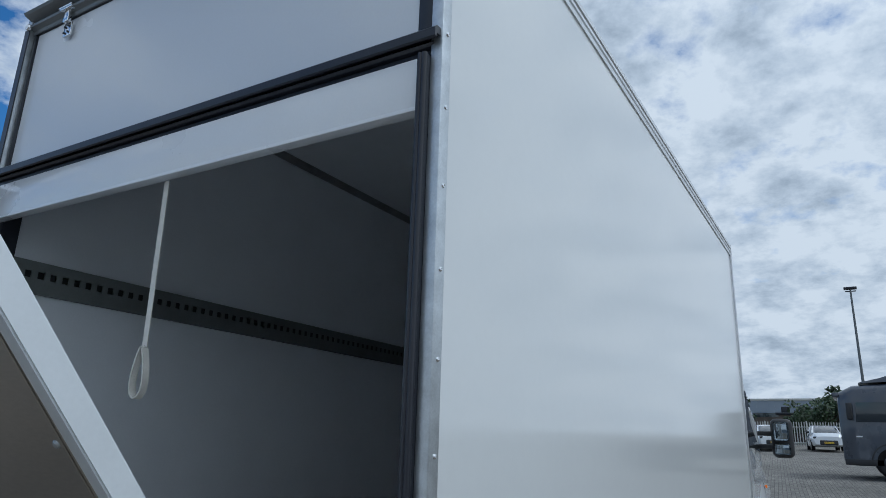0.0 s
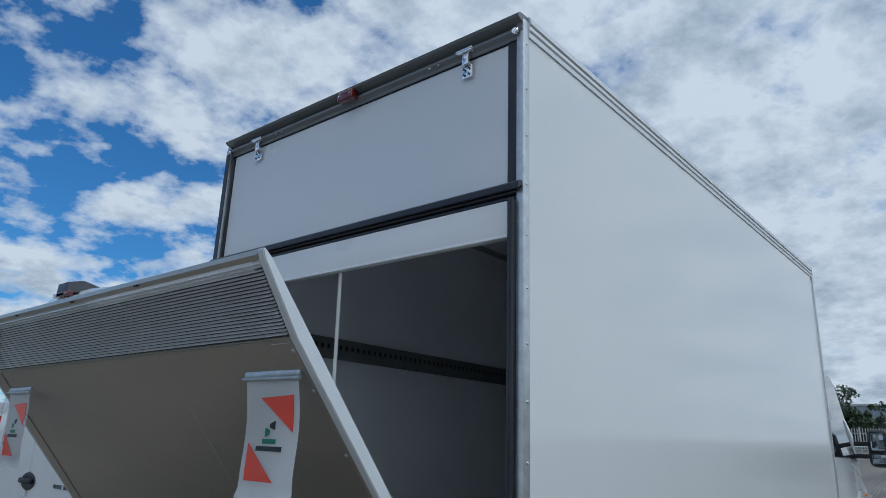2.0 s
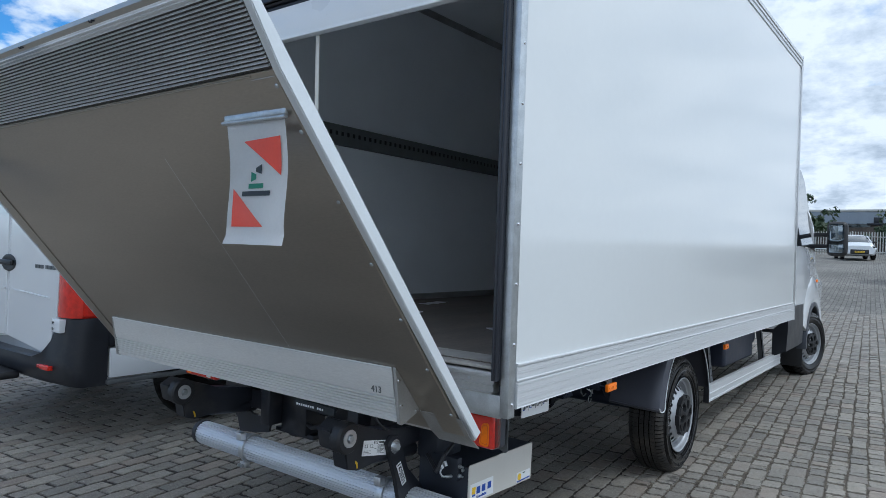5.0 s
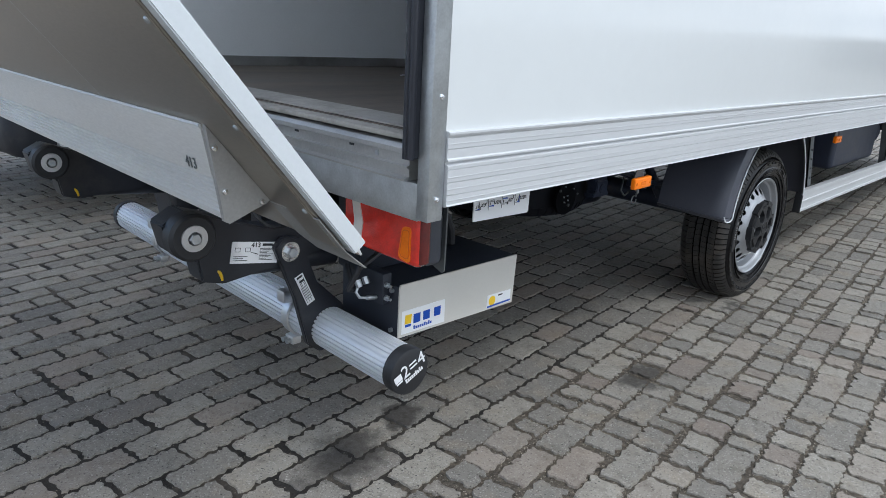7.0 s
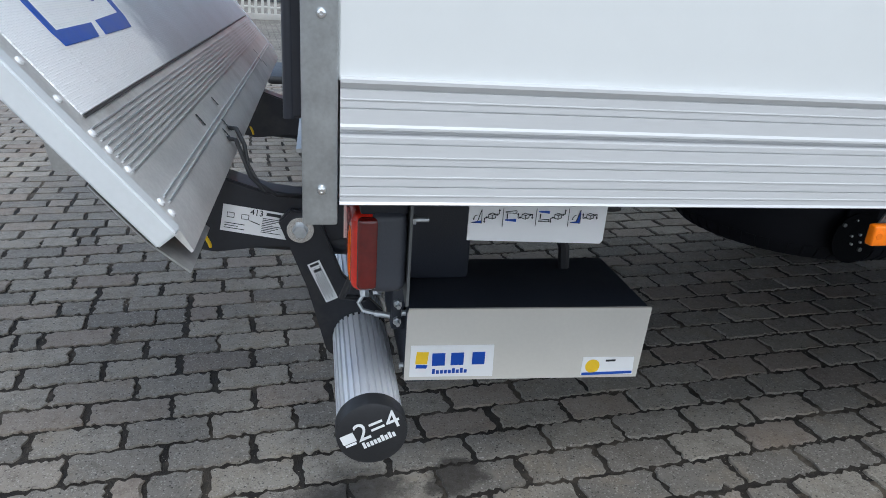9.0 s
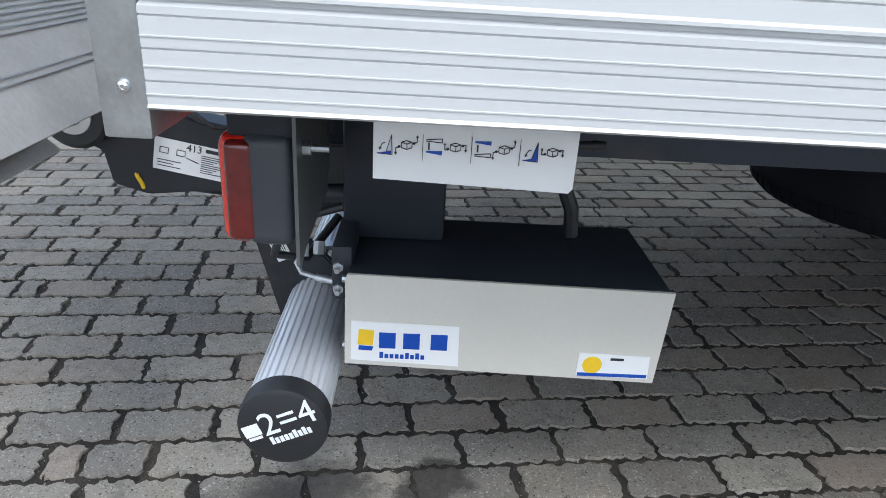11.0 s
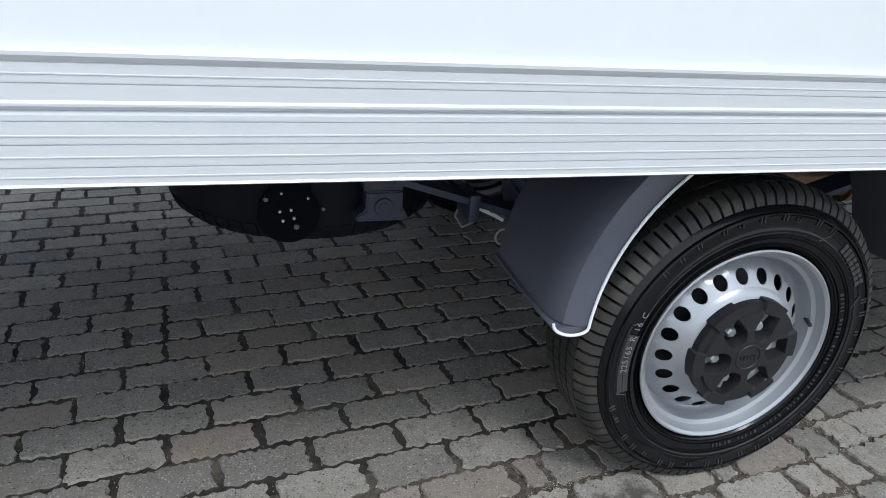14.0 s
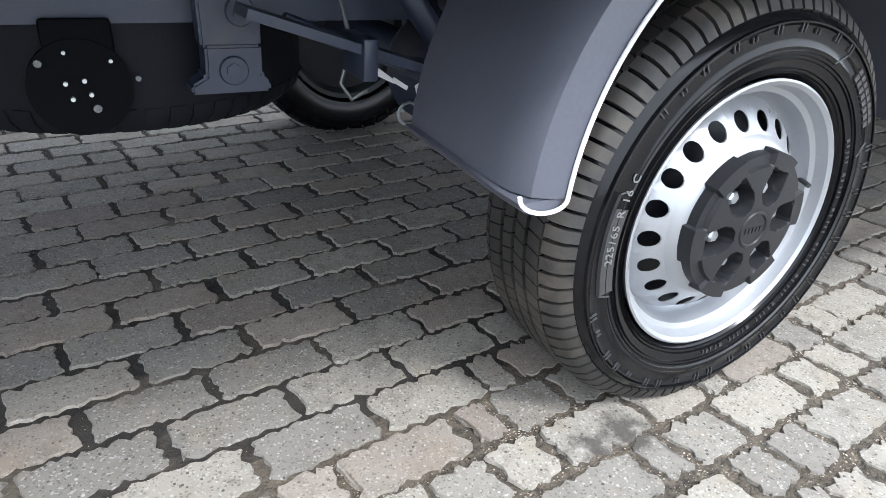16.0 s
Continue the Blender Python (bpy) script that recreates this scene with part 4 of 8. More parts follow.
def flag(y0):
    """Warning flag hung from a clamp bar on the platform."""
    x, z, ya = 0.0, 0.0, 0.0
    holder = thing("warning_flag", "white vinyl warning flag with red triangles hung on the lift platform", "flag", (-0.950, y0, 1.560 + TZ), "warning flags")
    bm = B()
    nu, nv = 10, 26
    wid, hgt = 0.218, 0.293

    def at(u, v, lift=0.0):
        sway = 0.007 * math.sin(v * 5.0 + y0) * v + 0.004 * math.sin(u * 6 + v * 4) * v
        kick = 0.30 * max(0.0, v - 0.92) * hgt          # the weighted hem turns outward
        return (x + sway - lift + 0.012 * v - kick * 1.4, ya + wid * (u + 0.04 * (u - 0.5) * max(0.0, v - 0.85) / 0.15) - 0.0045 * math.sin(v * 6.3) - 0.010 * v, z - 0.018 - hgt * v)
    rows = [[bm.verts.new(at(i / nu, j / nv)) for i in range(nu + 1)] for j in range(nv + 1)]
    for P, Q in zip(rows, rows[1:]):
        for i in range(nu):
            bm.faces.new((P[i], Q[i], Q[i + 1], P[i + 1]))
    bmesh.ops.solidify(bm, geom=bm.faces[:], thickness=0.0015)
    cloth = part("flag_sheet", bm, M_FLAG, holder)

    def patch(pts, material, name, lift=0.0021):
        b2 = B()
        n = 14
        base = [pts[0], pts[1], pts[2], pts[3] if len(pts) > 3 else pts[2]]
        grid = []
        for j in range(n + 1):
            f = j / n
            pl = (base[0][0] + (base[3][0] - base[0][0]) * f, base[0][1] + (base[3][1] - base[0][1]) * f)
            pr = (base[1][0] + (base[2][0] - base[1][0]) * f, base[1][1] + (base[2][1] - base[1][1]) * f)
            grid.append([b2.verts.new(at(pl[0] + (pr[0] - pl[0]) * i / 6, pl[1] + (pr[1] - pl[1]) * i / 6, lift)) for i in range(7)])
        for P, Q in zip(grid, grid[1:]):
            for i in range(6):
                if (P[i].co - Q[i].co).length + (P[i + 1].co - Q[i + 1].co).length > 1e-5:
                    try:
                        b2.faces.new((P[i], Q[i], Q[i + 1], P[i + 1]))
                    except ValueError:
                        pass
        bmesh.ops.remove_doubles(b2, verts=b2.verts[:], dist=1e-6)
        part(name, b2, material, cloth)
    # seen from behind, the outer edge of the truck is on the right
    patch([(0.70, 0.16), (0.09, 0.14), (0.09, 0.45), (0.09, 0.45)], M_FLAG_RED, "red_triangle")
    patch([(0.91, 0.54), (0.91, 0.855), (0.33, 0.855), (0.91, 0.54)], M_FLAG_RED, "red_triangle")
    patch([(0.50, 0.38), (0.40, 0.35), (0.40, 0.43), (0.50, 0.41)], M_INK, "emblem")
    patch([(0.58, 0.41), (0.49, 0.43), (0.49, 0.47), (0.58, 0.49)], M_GREEN, "emblem")
    patch([(0.62, 0.505), (0.36, 0.505), (0.36, 0.545), (0.62, 0.545)], M_GREEN, "printed_bar")
    patch([(0.74, 0.565), (0.24, 0.565), (0.24, 0.605), (0.74, 0.605)], M_INK, "printed_bar")
    b3 = B()
    box(b3, x - 0.004, x + 0.010, ya - 0.006, ya + wid + 0.008, z - 0.012, z + 0.003, 0.002)
    cyl(b3, (x - 0.004, ya - 0.010, z - 0.018), (x - 0.004, ya + wid + 0.012, z - 0.016), 0.0055, 12)
    box(b3, x - 0.002, x + 0.03, ya + 0.02, ya + wid - 0.02, z + 0.0, z + 0.006)
    part("clamp_bar", b3, M_STEEL, holder, "bright metal clamp bar")


flag(0.058)
flag(1.782)

# ---- lift gear under the rear ----
gear_label = "black steel lift arm"


def lift_gear(ya, outer):
    """One lift arm with roller, cylinder and the bracket down to the tube."""
    y0, y1 = ya, ya + 0.055
    bm = B()
    pts = [(-0.350, 0.640), (-0.300, 0.668), (-0.235, 0.645), (-0.10, 0.598), (0.05, 0.578), (0.40, 0.570), (0.40, 0.53), (0.05, 0.505), (-0.03, 0.482), (-0.10, 0.486), (-0.21, 0.474), (-0.265, 0.490), (-0.275, 0.545), (-0.335, 0.575)]
    prism(bm, pts, "y", y0 - 0.014, y1)
    bmesh.ops.bevel(bm, geom=bm.edges[:], offset=0.004, segments=2, affect="EDGES")
    arm = part("lift_arm", bm, M_BLACK, truck, gear_label)
    arm.location = (-0.0135, 0, -0.012)
    # bracket to the tube
    if outer:
        bm = B()
        pts = [(-0.085, 0.545), (-0.060, 0.570), (-0.010, 0.560), (0.040, 0.430), (0.125, 0.345), (0.135, 0.285), (0.105, 0.235), (0.050, 0.222), (0.008, 0.255), (-0.030, 0.400)]
        prism(bm, pts, "y", y0 - 0.034, y0 - 0.015)
        bmesh.ops.bevel(bm, geom=bm.edges[:], offset=0.003, segments=2, affect="EDGES")
        brk = part("tube_bracket", bm, M_BLACK, truck, "black steel bracket holding the tube")
        brk.location = (-0.0135, 0, -0.012)
    # roller with pale hub
    bm = lathe(B(), [(0.022, -0.012), (0.048, -0.012), (0.055, -0.004), (0.055, 0.030), (0.048, 0.038), (0.022, 0.038)], (-0.295, y0 - 0.040, 0.612), 32)
    part("roller", bm, M_RUBBER, arm, "black support roller")
    part("roller_hub", lathe(B(), [(0.016, -0.016), (0.030, -0.015), (0.032, -0.006), (0.032, 0.0), (0.016, 0.0)], (-0.295, y0 - 0.040, 0.612), 28), M_ALU, arm)
    part("bolt", lathe(B(), [(0.0001, -0.022), (0.012, -0.022), (0.014, -0.018), (0.014, 0.0)], (-0.295, y0 - 0.040, 0.612), 6), M_STEEL, arm)
    # main pivot
    if outer:
        part("washer", lathe(B(), [(0.010, -0.003), (0.026, -0.003), (0.026, 0.002), (0.010, 0.002)], (-0.043, y0 - 0.036, 0.530), 28), M_CHROME, arm)
        part("bolt", lathe(B(), [(0.0001, -0.018), (0.013, -0.017), (0.015, -0.013), (0.015, 0.0)], (-0.043, y0 - 0.036, 0.530), 6), M_STEEL, arm)
    # lower cylinder
    bm = cyl(B(), (-0.215, y0 + 0.024, 0.508), (0.128, y0 + 0.027, 0.476), 0.030, 24)
    part("cylinder", bm, M_BLACK, arm)
    part("rod", cyl(B(), (-0.25, y0 + 0.024, 0.512), (-0.215, y0 + 0.024, 0.508), 0.014, 16), M_CHROME, arm)
    part("pin", lathe(B(), [(0.0001, -0.006), (0.014, -0.006), (0.017, -0.003), (0.017, 0.0)], (-0.226, y0 - 0.001, 0.511), 24), M_STEEL, arm)
    part("pin", lathe(B(), [(0.0001, -0.006), (0.008, -0.006), (0.010, -0.003), (0.010, 0.0)], (-0.262, y0 - 0.001, 0.530), 20), M_STEEL, arm)
    part("grease_cap", sweep(B(), [(-0.226, y0 - 0.010, 0.511), (-0.222, y0 - 0.016, 0.505), (-0.218, y0 - 0.014, 0.495), (-0.216, y0 - 0.012, 0.485)], 0.004, 6), M_YELLOW, arm, "yellow cap")
    if outer:
        lm = Matrix.Translation((-0.1285, 0, 0.538)) @ pose(0, 0, 0, 0, 10, 0)
        part("data_label", box(B(), -0.064, 0.064, y0 - 0.0155, y0 - 0.0142, -0.027, 0.027), M_STICKER, arm, "white data label", m=lm)
        bm = B()
        for k in range(9):
            box(bm, 0.012, 0.050 - 0.006 * (k * 5 % 4), y0 - 0.0162, y0 - 0.0154, 0.010 - 0.0036 * k, 0.0112 - 0.0036 * k)
        for k in range(3):
            box(bm, -0.058, -0.020 - 0.012 * (k % 2), y0 - 0.0162, y0 - 0.0154, -0.010 - 0.005 * k, -0.0088 - 0.005 * k)
        for a in (-0.055, -0.028):
            for q in (0.0, 0.0095):
                box(bm, a, a + 0.014, y0 - 0.0162, y0 - 0.0154, 0.002 + q, 0.003 + q)
                box(bm, a + 1.4 * q, a + 1.4 * q + 0.001, y0 - 0.0162, y0 - 0.0154, 0.002, 0.012)
        prism(bm, [(-0.012, 0.002), (0.008, -0.003), (0.008, -0.005), (-0.012, 0.001)], "y", y0 - 0.0162, y0 - 0.0154)
        box(bm, 0.018, 0.046, y0 - 0.0162, y0 - 0.0154, 0.017, 0.023)
        tagged(part("print", bm, M_INK, arm, m=lm), "fine black print and drawings", kind="stuff")
        lettering("chalk_mark", "413", 0.017, M_INK, arm, lm @ pose(0.000, y0 - 0.016, 0.019, 90, 0, 0))
        lm2 = Matrix.Translation((0.0, 0, 0.418)) @ pose(0, 0, 0, 0, -24, 0)
        part("data_label", box(B(), -0.013, 0.013, y0 - 0.0358, y0 - 0.0342, -0.046, 0.046), M_STICKER, arm, "white data label", m=lm2)
        bm = B()
        for k in range(6):
            box(bm, -0.010 + 0.0035 * k, -0.0088 + 0.0035 * k, y0 - 0.0365, y0 - 0.0357, -0.04 + 0.01 * (k % 2), 0.01 + 0.012 * (k % 3))
        box(bm, -0.007, 0.008, y0 - 0.0365, y0 - 0.0357, 0.024, 0.030)
        box(bm, -0.009, 0.009, y0 - 0.0365, y0 - 0.0357, 0.038, 0.043)
        tagged(part("print", bm, M_INK, arm, m=lm2), "fine black print", kind="stuff")


lift_gear(0.505, True)
lift_gear(1.507, False)


def underrun_tube():
    n = 30
    c = (0.069, 0.294)
    prof = []
    for k in range(n):
        for f, r in ((0.0, 0.0575), (0.60, 0.0575), (0.64, 0.0522), (0.96, 0.0522)):
            a = 2 * math.pi * (k + f) / n
            prof.append((c[0] + r * math.cos(a), c[1] + r * math.sin(a)))
    tube = part("underrun_tube", prism(B(), prof, "y", 0.180, 1.862), M_TUBE, truck, "fluted aluminium underrun tube", sharp=50)
    tube.location = (-0.005, -0.009, -0.017)
    for y0, sg in ((0.180, -1), (1.862, 1)):
        bm = lathe(B(), [(0.0001, sg * 0.034), (0.052, sg * 0.034), (0.0590, sg * 0.031), (0.0605, sg * 0.026), (0.0605, 0.0), (0.055, 0.0)], (c[0], y0, c[1]), 44)
        cap = part("end_cap", bm, M_RUBBER, tube, "black rubber end cap with white print")
        if sg < 0:
            lm = pose(c[0], y0 - 0.0345, c[1], 90, 0, 0) @ pose(0, 0, 0, 0, 0, 24)
            lettering("cap_print", "2=4", 0.050, M_STICKER, tube, lm @ pose(0.014, 0.012, 0))
            bm = B()
            box(bm, -0.050, -0.027, 0.002, 0.020, -0.0004, 0.0006, 0.0)
            box(bm, -0.048, -0.029, -0.004, 0.000, -0.0004, 0.0006)
            for k in range(9):
                box(bm, -0.022 + 0.0066 * k, -0.0172 + 0.0066 * k, -0.019, -0.010 + 0.003 * (k in (0, 5, 7)), -0.0004, 0.0006)
            tagged(part("print", bm, M_STICKER, tube, m=lm), "white print", kind="stuff")
    for y in (0.605, 1.485):
        bm = lathe(B(), [(0.0600, -0.016), (0.0655, -0.014), (0.0655, 0.014), (0.0600, 0.016)], (c[0], y, c[1]), 44)
        box(bm, c[0] - 0.075, c[0] - 0.045, y - 0.018, y + 0.018, c[1] + 0.05, c[1] + 0.085, 0.004)
        box(bm, c[0] - 0.050, c[0] - 0.020, y - 0.020, y + 0.020, c[1] - 0.082, c[1] - 0.058, 0.004)
        part("tube_clamp", bm, M_ALU, tube, "cast aluminium clamp")
        for dy in (-0.010, 0.010):
            part("nut", cyl(B(), (c[0] - 0.052, y + dy, c[1] - 0.070), (c[0] - 0.064, y + dy, c[1] - 0.070), 0.008, 6), M_STEEL, tube)


M_TUBE = mat("fluted_tube", (0.74, 0.76, 0.80), 0.46, 0.4, var=0.08, scale=6, fine=240, bump=0.02, stretch=(1, 0.15, 1))
underrun_tube()

# cross beam, plate holder, hoses behind the lift
bm = B()
box(bm, 0.17, 0.27, 0.56, 1.85, 0.475, 0.585, 0.006)
box(bm, 0.10, 0.22, 1.14, 1.31, 0.385, 0.60, 0.006)
box(bm, 0.11, 0.20, 1.10, 1.36, 0.375, 0.395, 0.004)
box(bm, 0.02, 0.10, 0.74, 0.80, 0.46, 0.60, 0.005)
box(bm, 0.02, 0.10, 1.30, 1.36, 0.42, 0.60, 0.005)
prism(bm, [(0.14, 0.60), (0.30, 0.60), (0.32, 0.44), (0.30, 0.36), (0.37, 0.34), (0.37, 0.30), (0.25, 0.31), (0.22, 0.40), (0.15, 0.45)], "y", 1.375, 1.425)
prism(bm, [(0.14, 0.60), (0.30, 0.60), (0.30, 0.46), (0.22, 0.43), (0.15, 0.47)], "y", 0.83, 0.87)
part("cross_beam", bm, M_BLACK, truck)
# rear plate of the lift frame with an oval hole
bm = B()
outer = [(1.70, 0.530), (1.60, 0.545), (1.45, 0.552), (1.309, 0.552), (1.335, 0.46), (1.361, 0.372), (1.46, 0.352), (1.575, 0.338), (1.60, 0.40), (1.66, 0.46)]
hole = [(1.4445 + 0.068 * math.cos(radians(-20 + 36 * k)), 0.452 + 0.017 * math.sin(radians(-20 + 36 * k))) for k in range(10)]
outer.sort(key=lambda p: math.atan2(p[1] - 0.452, (p[0] - 1.4445) * 0.6))
hole.sort(key=lambda p: math.atan2(p[1] - 0.452, (p[0] - 1.4445) * 0.6))
rings = [[bm.verts.new((x, a, b_)) for a, b_ in loop] for x, loop in ((0.070, hole), (0.070, outer), (0.082, outer), (0.082, hole))]
for P, Q in zip(rings, rings[1:] + rings[:1]):
    for k in range(10):
        bm.faces.new((P[k], P[(k + 1) % 10], Q[(k + 1) % 10], Q[k]))
bmesh.ops.recalc_face_normals(bm, faces=bm.faces[:])
fp = part("frame_plate", bm, M_BLACK, truck, "black plate with an oval hole")
part("bolt", cyl(B(), (0.070, 1.545, 0.500), (0.062, 1.545, 0.500), 0.013, 6), M_STEEL_DARK, fp)
bm = B()
box(bm, 0.020, 0.030, 0.98, 1.50, 0.585, 0.690, 0.002)
for k in range(9):
    box(bm, 0.012, 0.020, 1.0 + 0.058 * k, 1.012 + 0.058 * k, 0.590, 0.685)
for k in range(3):
    box(bm, 0.012, 0.020, 0.985, 1.495, 0.598 + 0.034 * k, 0.606 + 0.034 * k)
hold = part("plate_holder", bm, M_RUBBER, truck, "empty black number plate holder")
bm = B()
for k in range(12):
    box(bm, -0.0055, -0.0045, 0.915 + 0.0145 * k, 0.925 + 0.0145 * k, 0.560, 0.571)
box(bm, -0.0045, 0.004, 0.85, 1.10, 0.550, 0.582)
tagged(part("print", bm, M_INK, hold), "dark print strip", kind="stuff")
bm = B()
for k in range(12):
    if k != 3:
        box(bm, -0.0065, -0.0055, 0.915 + 0.0145 * k, 0.924 + 0.0145 * k, 0.561, 0.570)
tagged(part("print", bm, M_STICKER, hold), "white print", kind="stuff")
for pts_, r_ in (([(0.12, 1.15, 0.440), (0.10, 1.10, 0.437), (0.09, 1.03, 0.455), (0.09, 0.97, 0.510), (0.11, 0.94, 0.57)], 0.011),
                 ([(-0.197, 0.585, 0.690), (-0.178, 0.560, 0.694), (-0.160, 0.520, 0.672), (-0.152, 0.490, 0.640), (-0.132, 0.475, 0.608), (-0.100, 0.470, 0.588), (-0.05, 0.50, 0.578)], 0.0042),
                 ([(-0.192, 0.530, 0.682), (-0.174, 0.515, 0.682), (-0.160, 0.490, 0.655), (-0.146, 0.475, 0.622), (-0.120, 0.468, 0.596), (-0.07, 0.49, 0.580)], 0.0042),
                 ([(0.10, 0.44, 0.46), (0.06, 0.36, 0.42), (0.02, 0.33, 0.44), (0.04, 0.31, 0.50), (0.12, 0.33, 0.52)], 0.007),
                 ([(0.475, 0.42, 0.455), (0.470, 0.42, 0.50), (0.450, 0.42, 0.545), (0.415, 0.43, 0.575), (0.36, 0.46, 0.60), (0.28, 0.55, 0.62)], 0.012)):
    part("hose", sweep(B(), pts_, r_, 8), M_RUBBER, truck)
bm = B()
sweep(bm, [(0.060, 0.340, 0.440), (0.050, 0.336, 0.424), (0.058, 0.332, 0.410), (0.080, 0.330, 0.404)], 0.004, 8)
cyl(bm, (0.080, 0.330, 0.404), (0.112, 0.326, 0.400), 0.006, 12)
cyl(bm, (0.060, 0.345, 0.452), (0.061, 0.335, 0.436), 0.009, 6)
cyl(bm, (0.084, 0.345, 0.456), (0.084, 0.335, 0.440), 0.009, 6)
part("hydraulic_fitting", bm, M_STEEL, truck, "bright hydraulic fitting")

# tail lamps
def tail_lamp(y_out, sg):
    def yr(a, b_):
        p, q = y_out + sg * a, y_out + sg * b_
        return min(p, q), max(p, q)
    z0, z1 = 0.562, 0.676
    body = part("tail_lamp", box(B(), 0.046, 0.101, *yr(-0.001, 0.269), z0 - 0.001, z1 + 0.010, 0.015, 4), M_PLASTIC, truck, "long tail lamp with red and amber lens")
    part("lens", box(B(), 0.022, 0.062, *yr(0.002, 0.270), z0, z1 + 0.008, 0.015, 5), M_RED, body, "red lens")
    pts = [(0.013, 0.018), (0.017, 0.011), (0.024, 0.009), (0.046, 0.012), (0.052, 0.017), (0.053, 0.024), (0.044, 0.080), (0.040, 0.087), (0.034, 0.090), (0.020, 0.092), (0.015, 0.089), (0.013, 0.083)]
    part("lens", prism(B(), [(y_out + sg * (a + 0.010), z0 + c) for a, c in pts], "x", 0.0210, 0.026), M_AMBER, body, "amber indicator lens")
    inner = [(0.033 + (a - 0.033) * 0.72, 0.050 + (c - 0.050) * 0.80) for a, c in pts]
    part("lens_rib", sweep(B(), [(0.0206, y_out + sg * (a + 0.010), z0 + c) for a, c in inner + inner[:1]], 0.0011, 6), M_AMBER_RIB, body, "ridge on the amber lens")
    part("lens", box(B(), 0.030, 0.060, *yr(-0.003, 0.014), z0 + 0.006, z1 + 0.002, 0.0078, 4), M_RED_DARK, body, "dark red side lens")
    pts = [(y_out + sg * 0.205, z1 + 0.002), (y_out + sg * 0.232, z1 + 0.002), (y_out + sg * 0.222, z0 + 0.065), (y_out + sg * 0.232, z0 + 0.010), (y_out + sg * 0.200, z0 + 0.010), (y_out + sg * 0.190, z0 + 0.065)]
    part("reflector", prism(B(), pts, "x", 0.0195, 0.024), M_CLEAR, body, "clear reversing lens")
    pts = [(y_out + sg * -0.004, 0.735), (y_out + sg * 0.20, 0.735), (y_out + sg * 0.20, 0.56), (y_out + sg * 0.03, 0.548), (y_out + sg * 0.004, 0.538), (y_out + sg * -0.004, 0.544)]
    part("mount_plate", prism(B(), pts, "x", 0.102, 0.106), M_STEEL_DARK, body)
    part("upper_housing", box(B(), 0.034, 0.101, *yr(0.006, 0.262), z1 + 0.004, 0.738, 0.004), M_BLACK_BOX, body, "black upper housing")
    part("bolt", cyl(cyl(B(), (0.106, y_out + sg * 0.03, 0.665), (0.134, y_out + sg * 0.03, 0.665), 0.0035, 8), (0.106, y_out + sg * 0.03, 0.665), (0.115, y_out + sg * 0.03, 0.665), 0.0075, 6), M_STEEL, body)


tail_lamp(0.086, 1)
tail_lamp(W - 0.086, -1)

# pump box with plate and stickers
pump = part("pump_box", box(B(), 0.139, 0.600, 0.279, 0.515, 0.305, 0.455, 0.004), M_BLACK_BOX, truck, "black steel lift pump box")
pump.location = (-0.006, -0.011, -0.015)
front = part("cover_plate", prism(B(), [(0.137, 0.315), (0.598, 0.302), (0.604, 0.454), (0.141, 0.461), (0.138, 0.450)], "y", 0.272, 0.277), M_CREAM, pump, "cream cover plate")
st = part("maker_sticker", prism(B(), [(0.146, 0.323), (0.304, 0.318), (0.302, 0.385), (0.147, 0.388)], "y", 0.2705, 0.2718), M_STICKER, pump, "white sticker with blue and yellow print")
bm = B()
prism(bm, [(0.156, 0.350), (0.178, 0.349), (0.180, 0.374), (0.158, 0.375)], "y", 0.2696, 0.2704)
part("emblem", bm, M_YELLOW, pump)
bm = B()
prism(bm, [(0.157, 0.341), (0.177, 0.340), (0.179, 0.347), (0.158, 0.348)], "y", 0.2696, 0.2704)
for a in (0.187, 0.222, 0.262):
    box(bm, a, a + 0.024, 0.2696, 0.2704, 0.345, 0.371)
for k in range(9):
    box(bm, 0.188 + 0.0075 * k, 0.1935 + 0.0075 * k, 0.2696, 0.2704, 0.328, 0.335 + 0.003 * (k in (0, 5, 7)))
tagged(part("print", bm, M_BLUE, pump), "bold blue print", kind="stuff")
part("service_sticker", prism(B(), [(0.480, 0.312), (0.588, 0.309), (0.586, 0.348), (0.481, 0.351)], "y", 0.2705, 0.2718), M_STICKER, pump, "small white service sticker")
part("emblem", lathe(B(), [(0.0001, -0.0006), (0.0145, -0.0006), (0.0145, 0.0)], (0.502, 0.2704, 0.331), 24), M_YELLOW, pump)
part("printed_bar", box(B(), 0.482, 0.586, 0.2698, 0.2704, 0.3115, 0.317), M_BLUE, pump)
part("printed_bar", box(B(), 0.528, 0.548, 0.2698, 0.2704, 0.340, 0.344), M_INK, pump)
for px, pz in ((0.1385, 0.44), (0.1385, 0.33)):
    part("bolt", cyl(B(), (px, 0.30, pz), (px - 0.008, 0.30, pz), 0.006, 8), M_STEEL, pump)
part("drain_pipe", cyl(B(), (0.52, 0.33, 0.306), (0.52, 0.33, 0.270), 0.004, 8), M_RUBBER, pump)

# operating-signs plate under the skirt
sign = part("sign_plate", prism(B(), [(0.183, 0.649), (0.383, 0.643), (0.387, 0.648), (0.387, 0.722), (0.183, 0.722)], "y", 0.076, 0.079), M_STICKER, truck, "white plate with small lift pictograms")
bm, blue = B(), B()


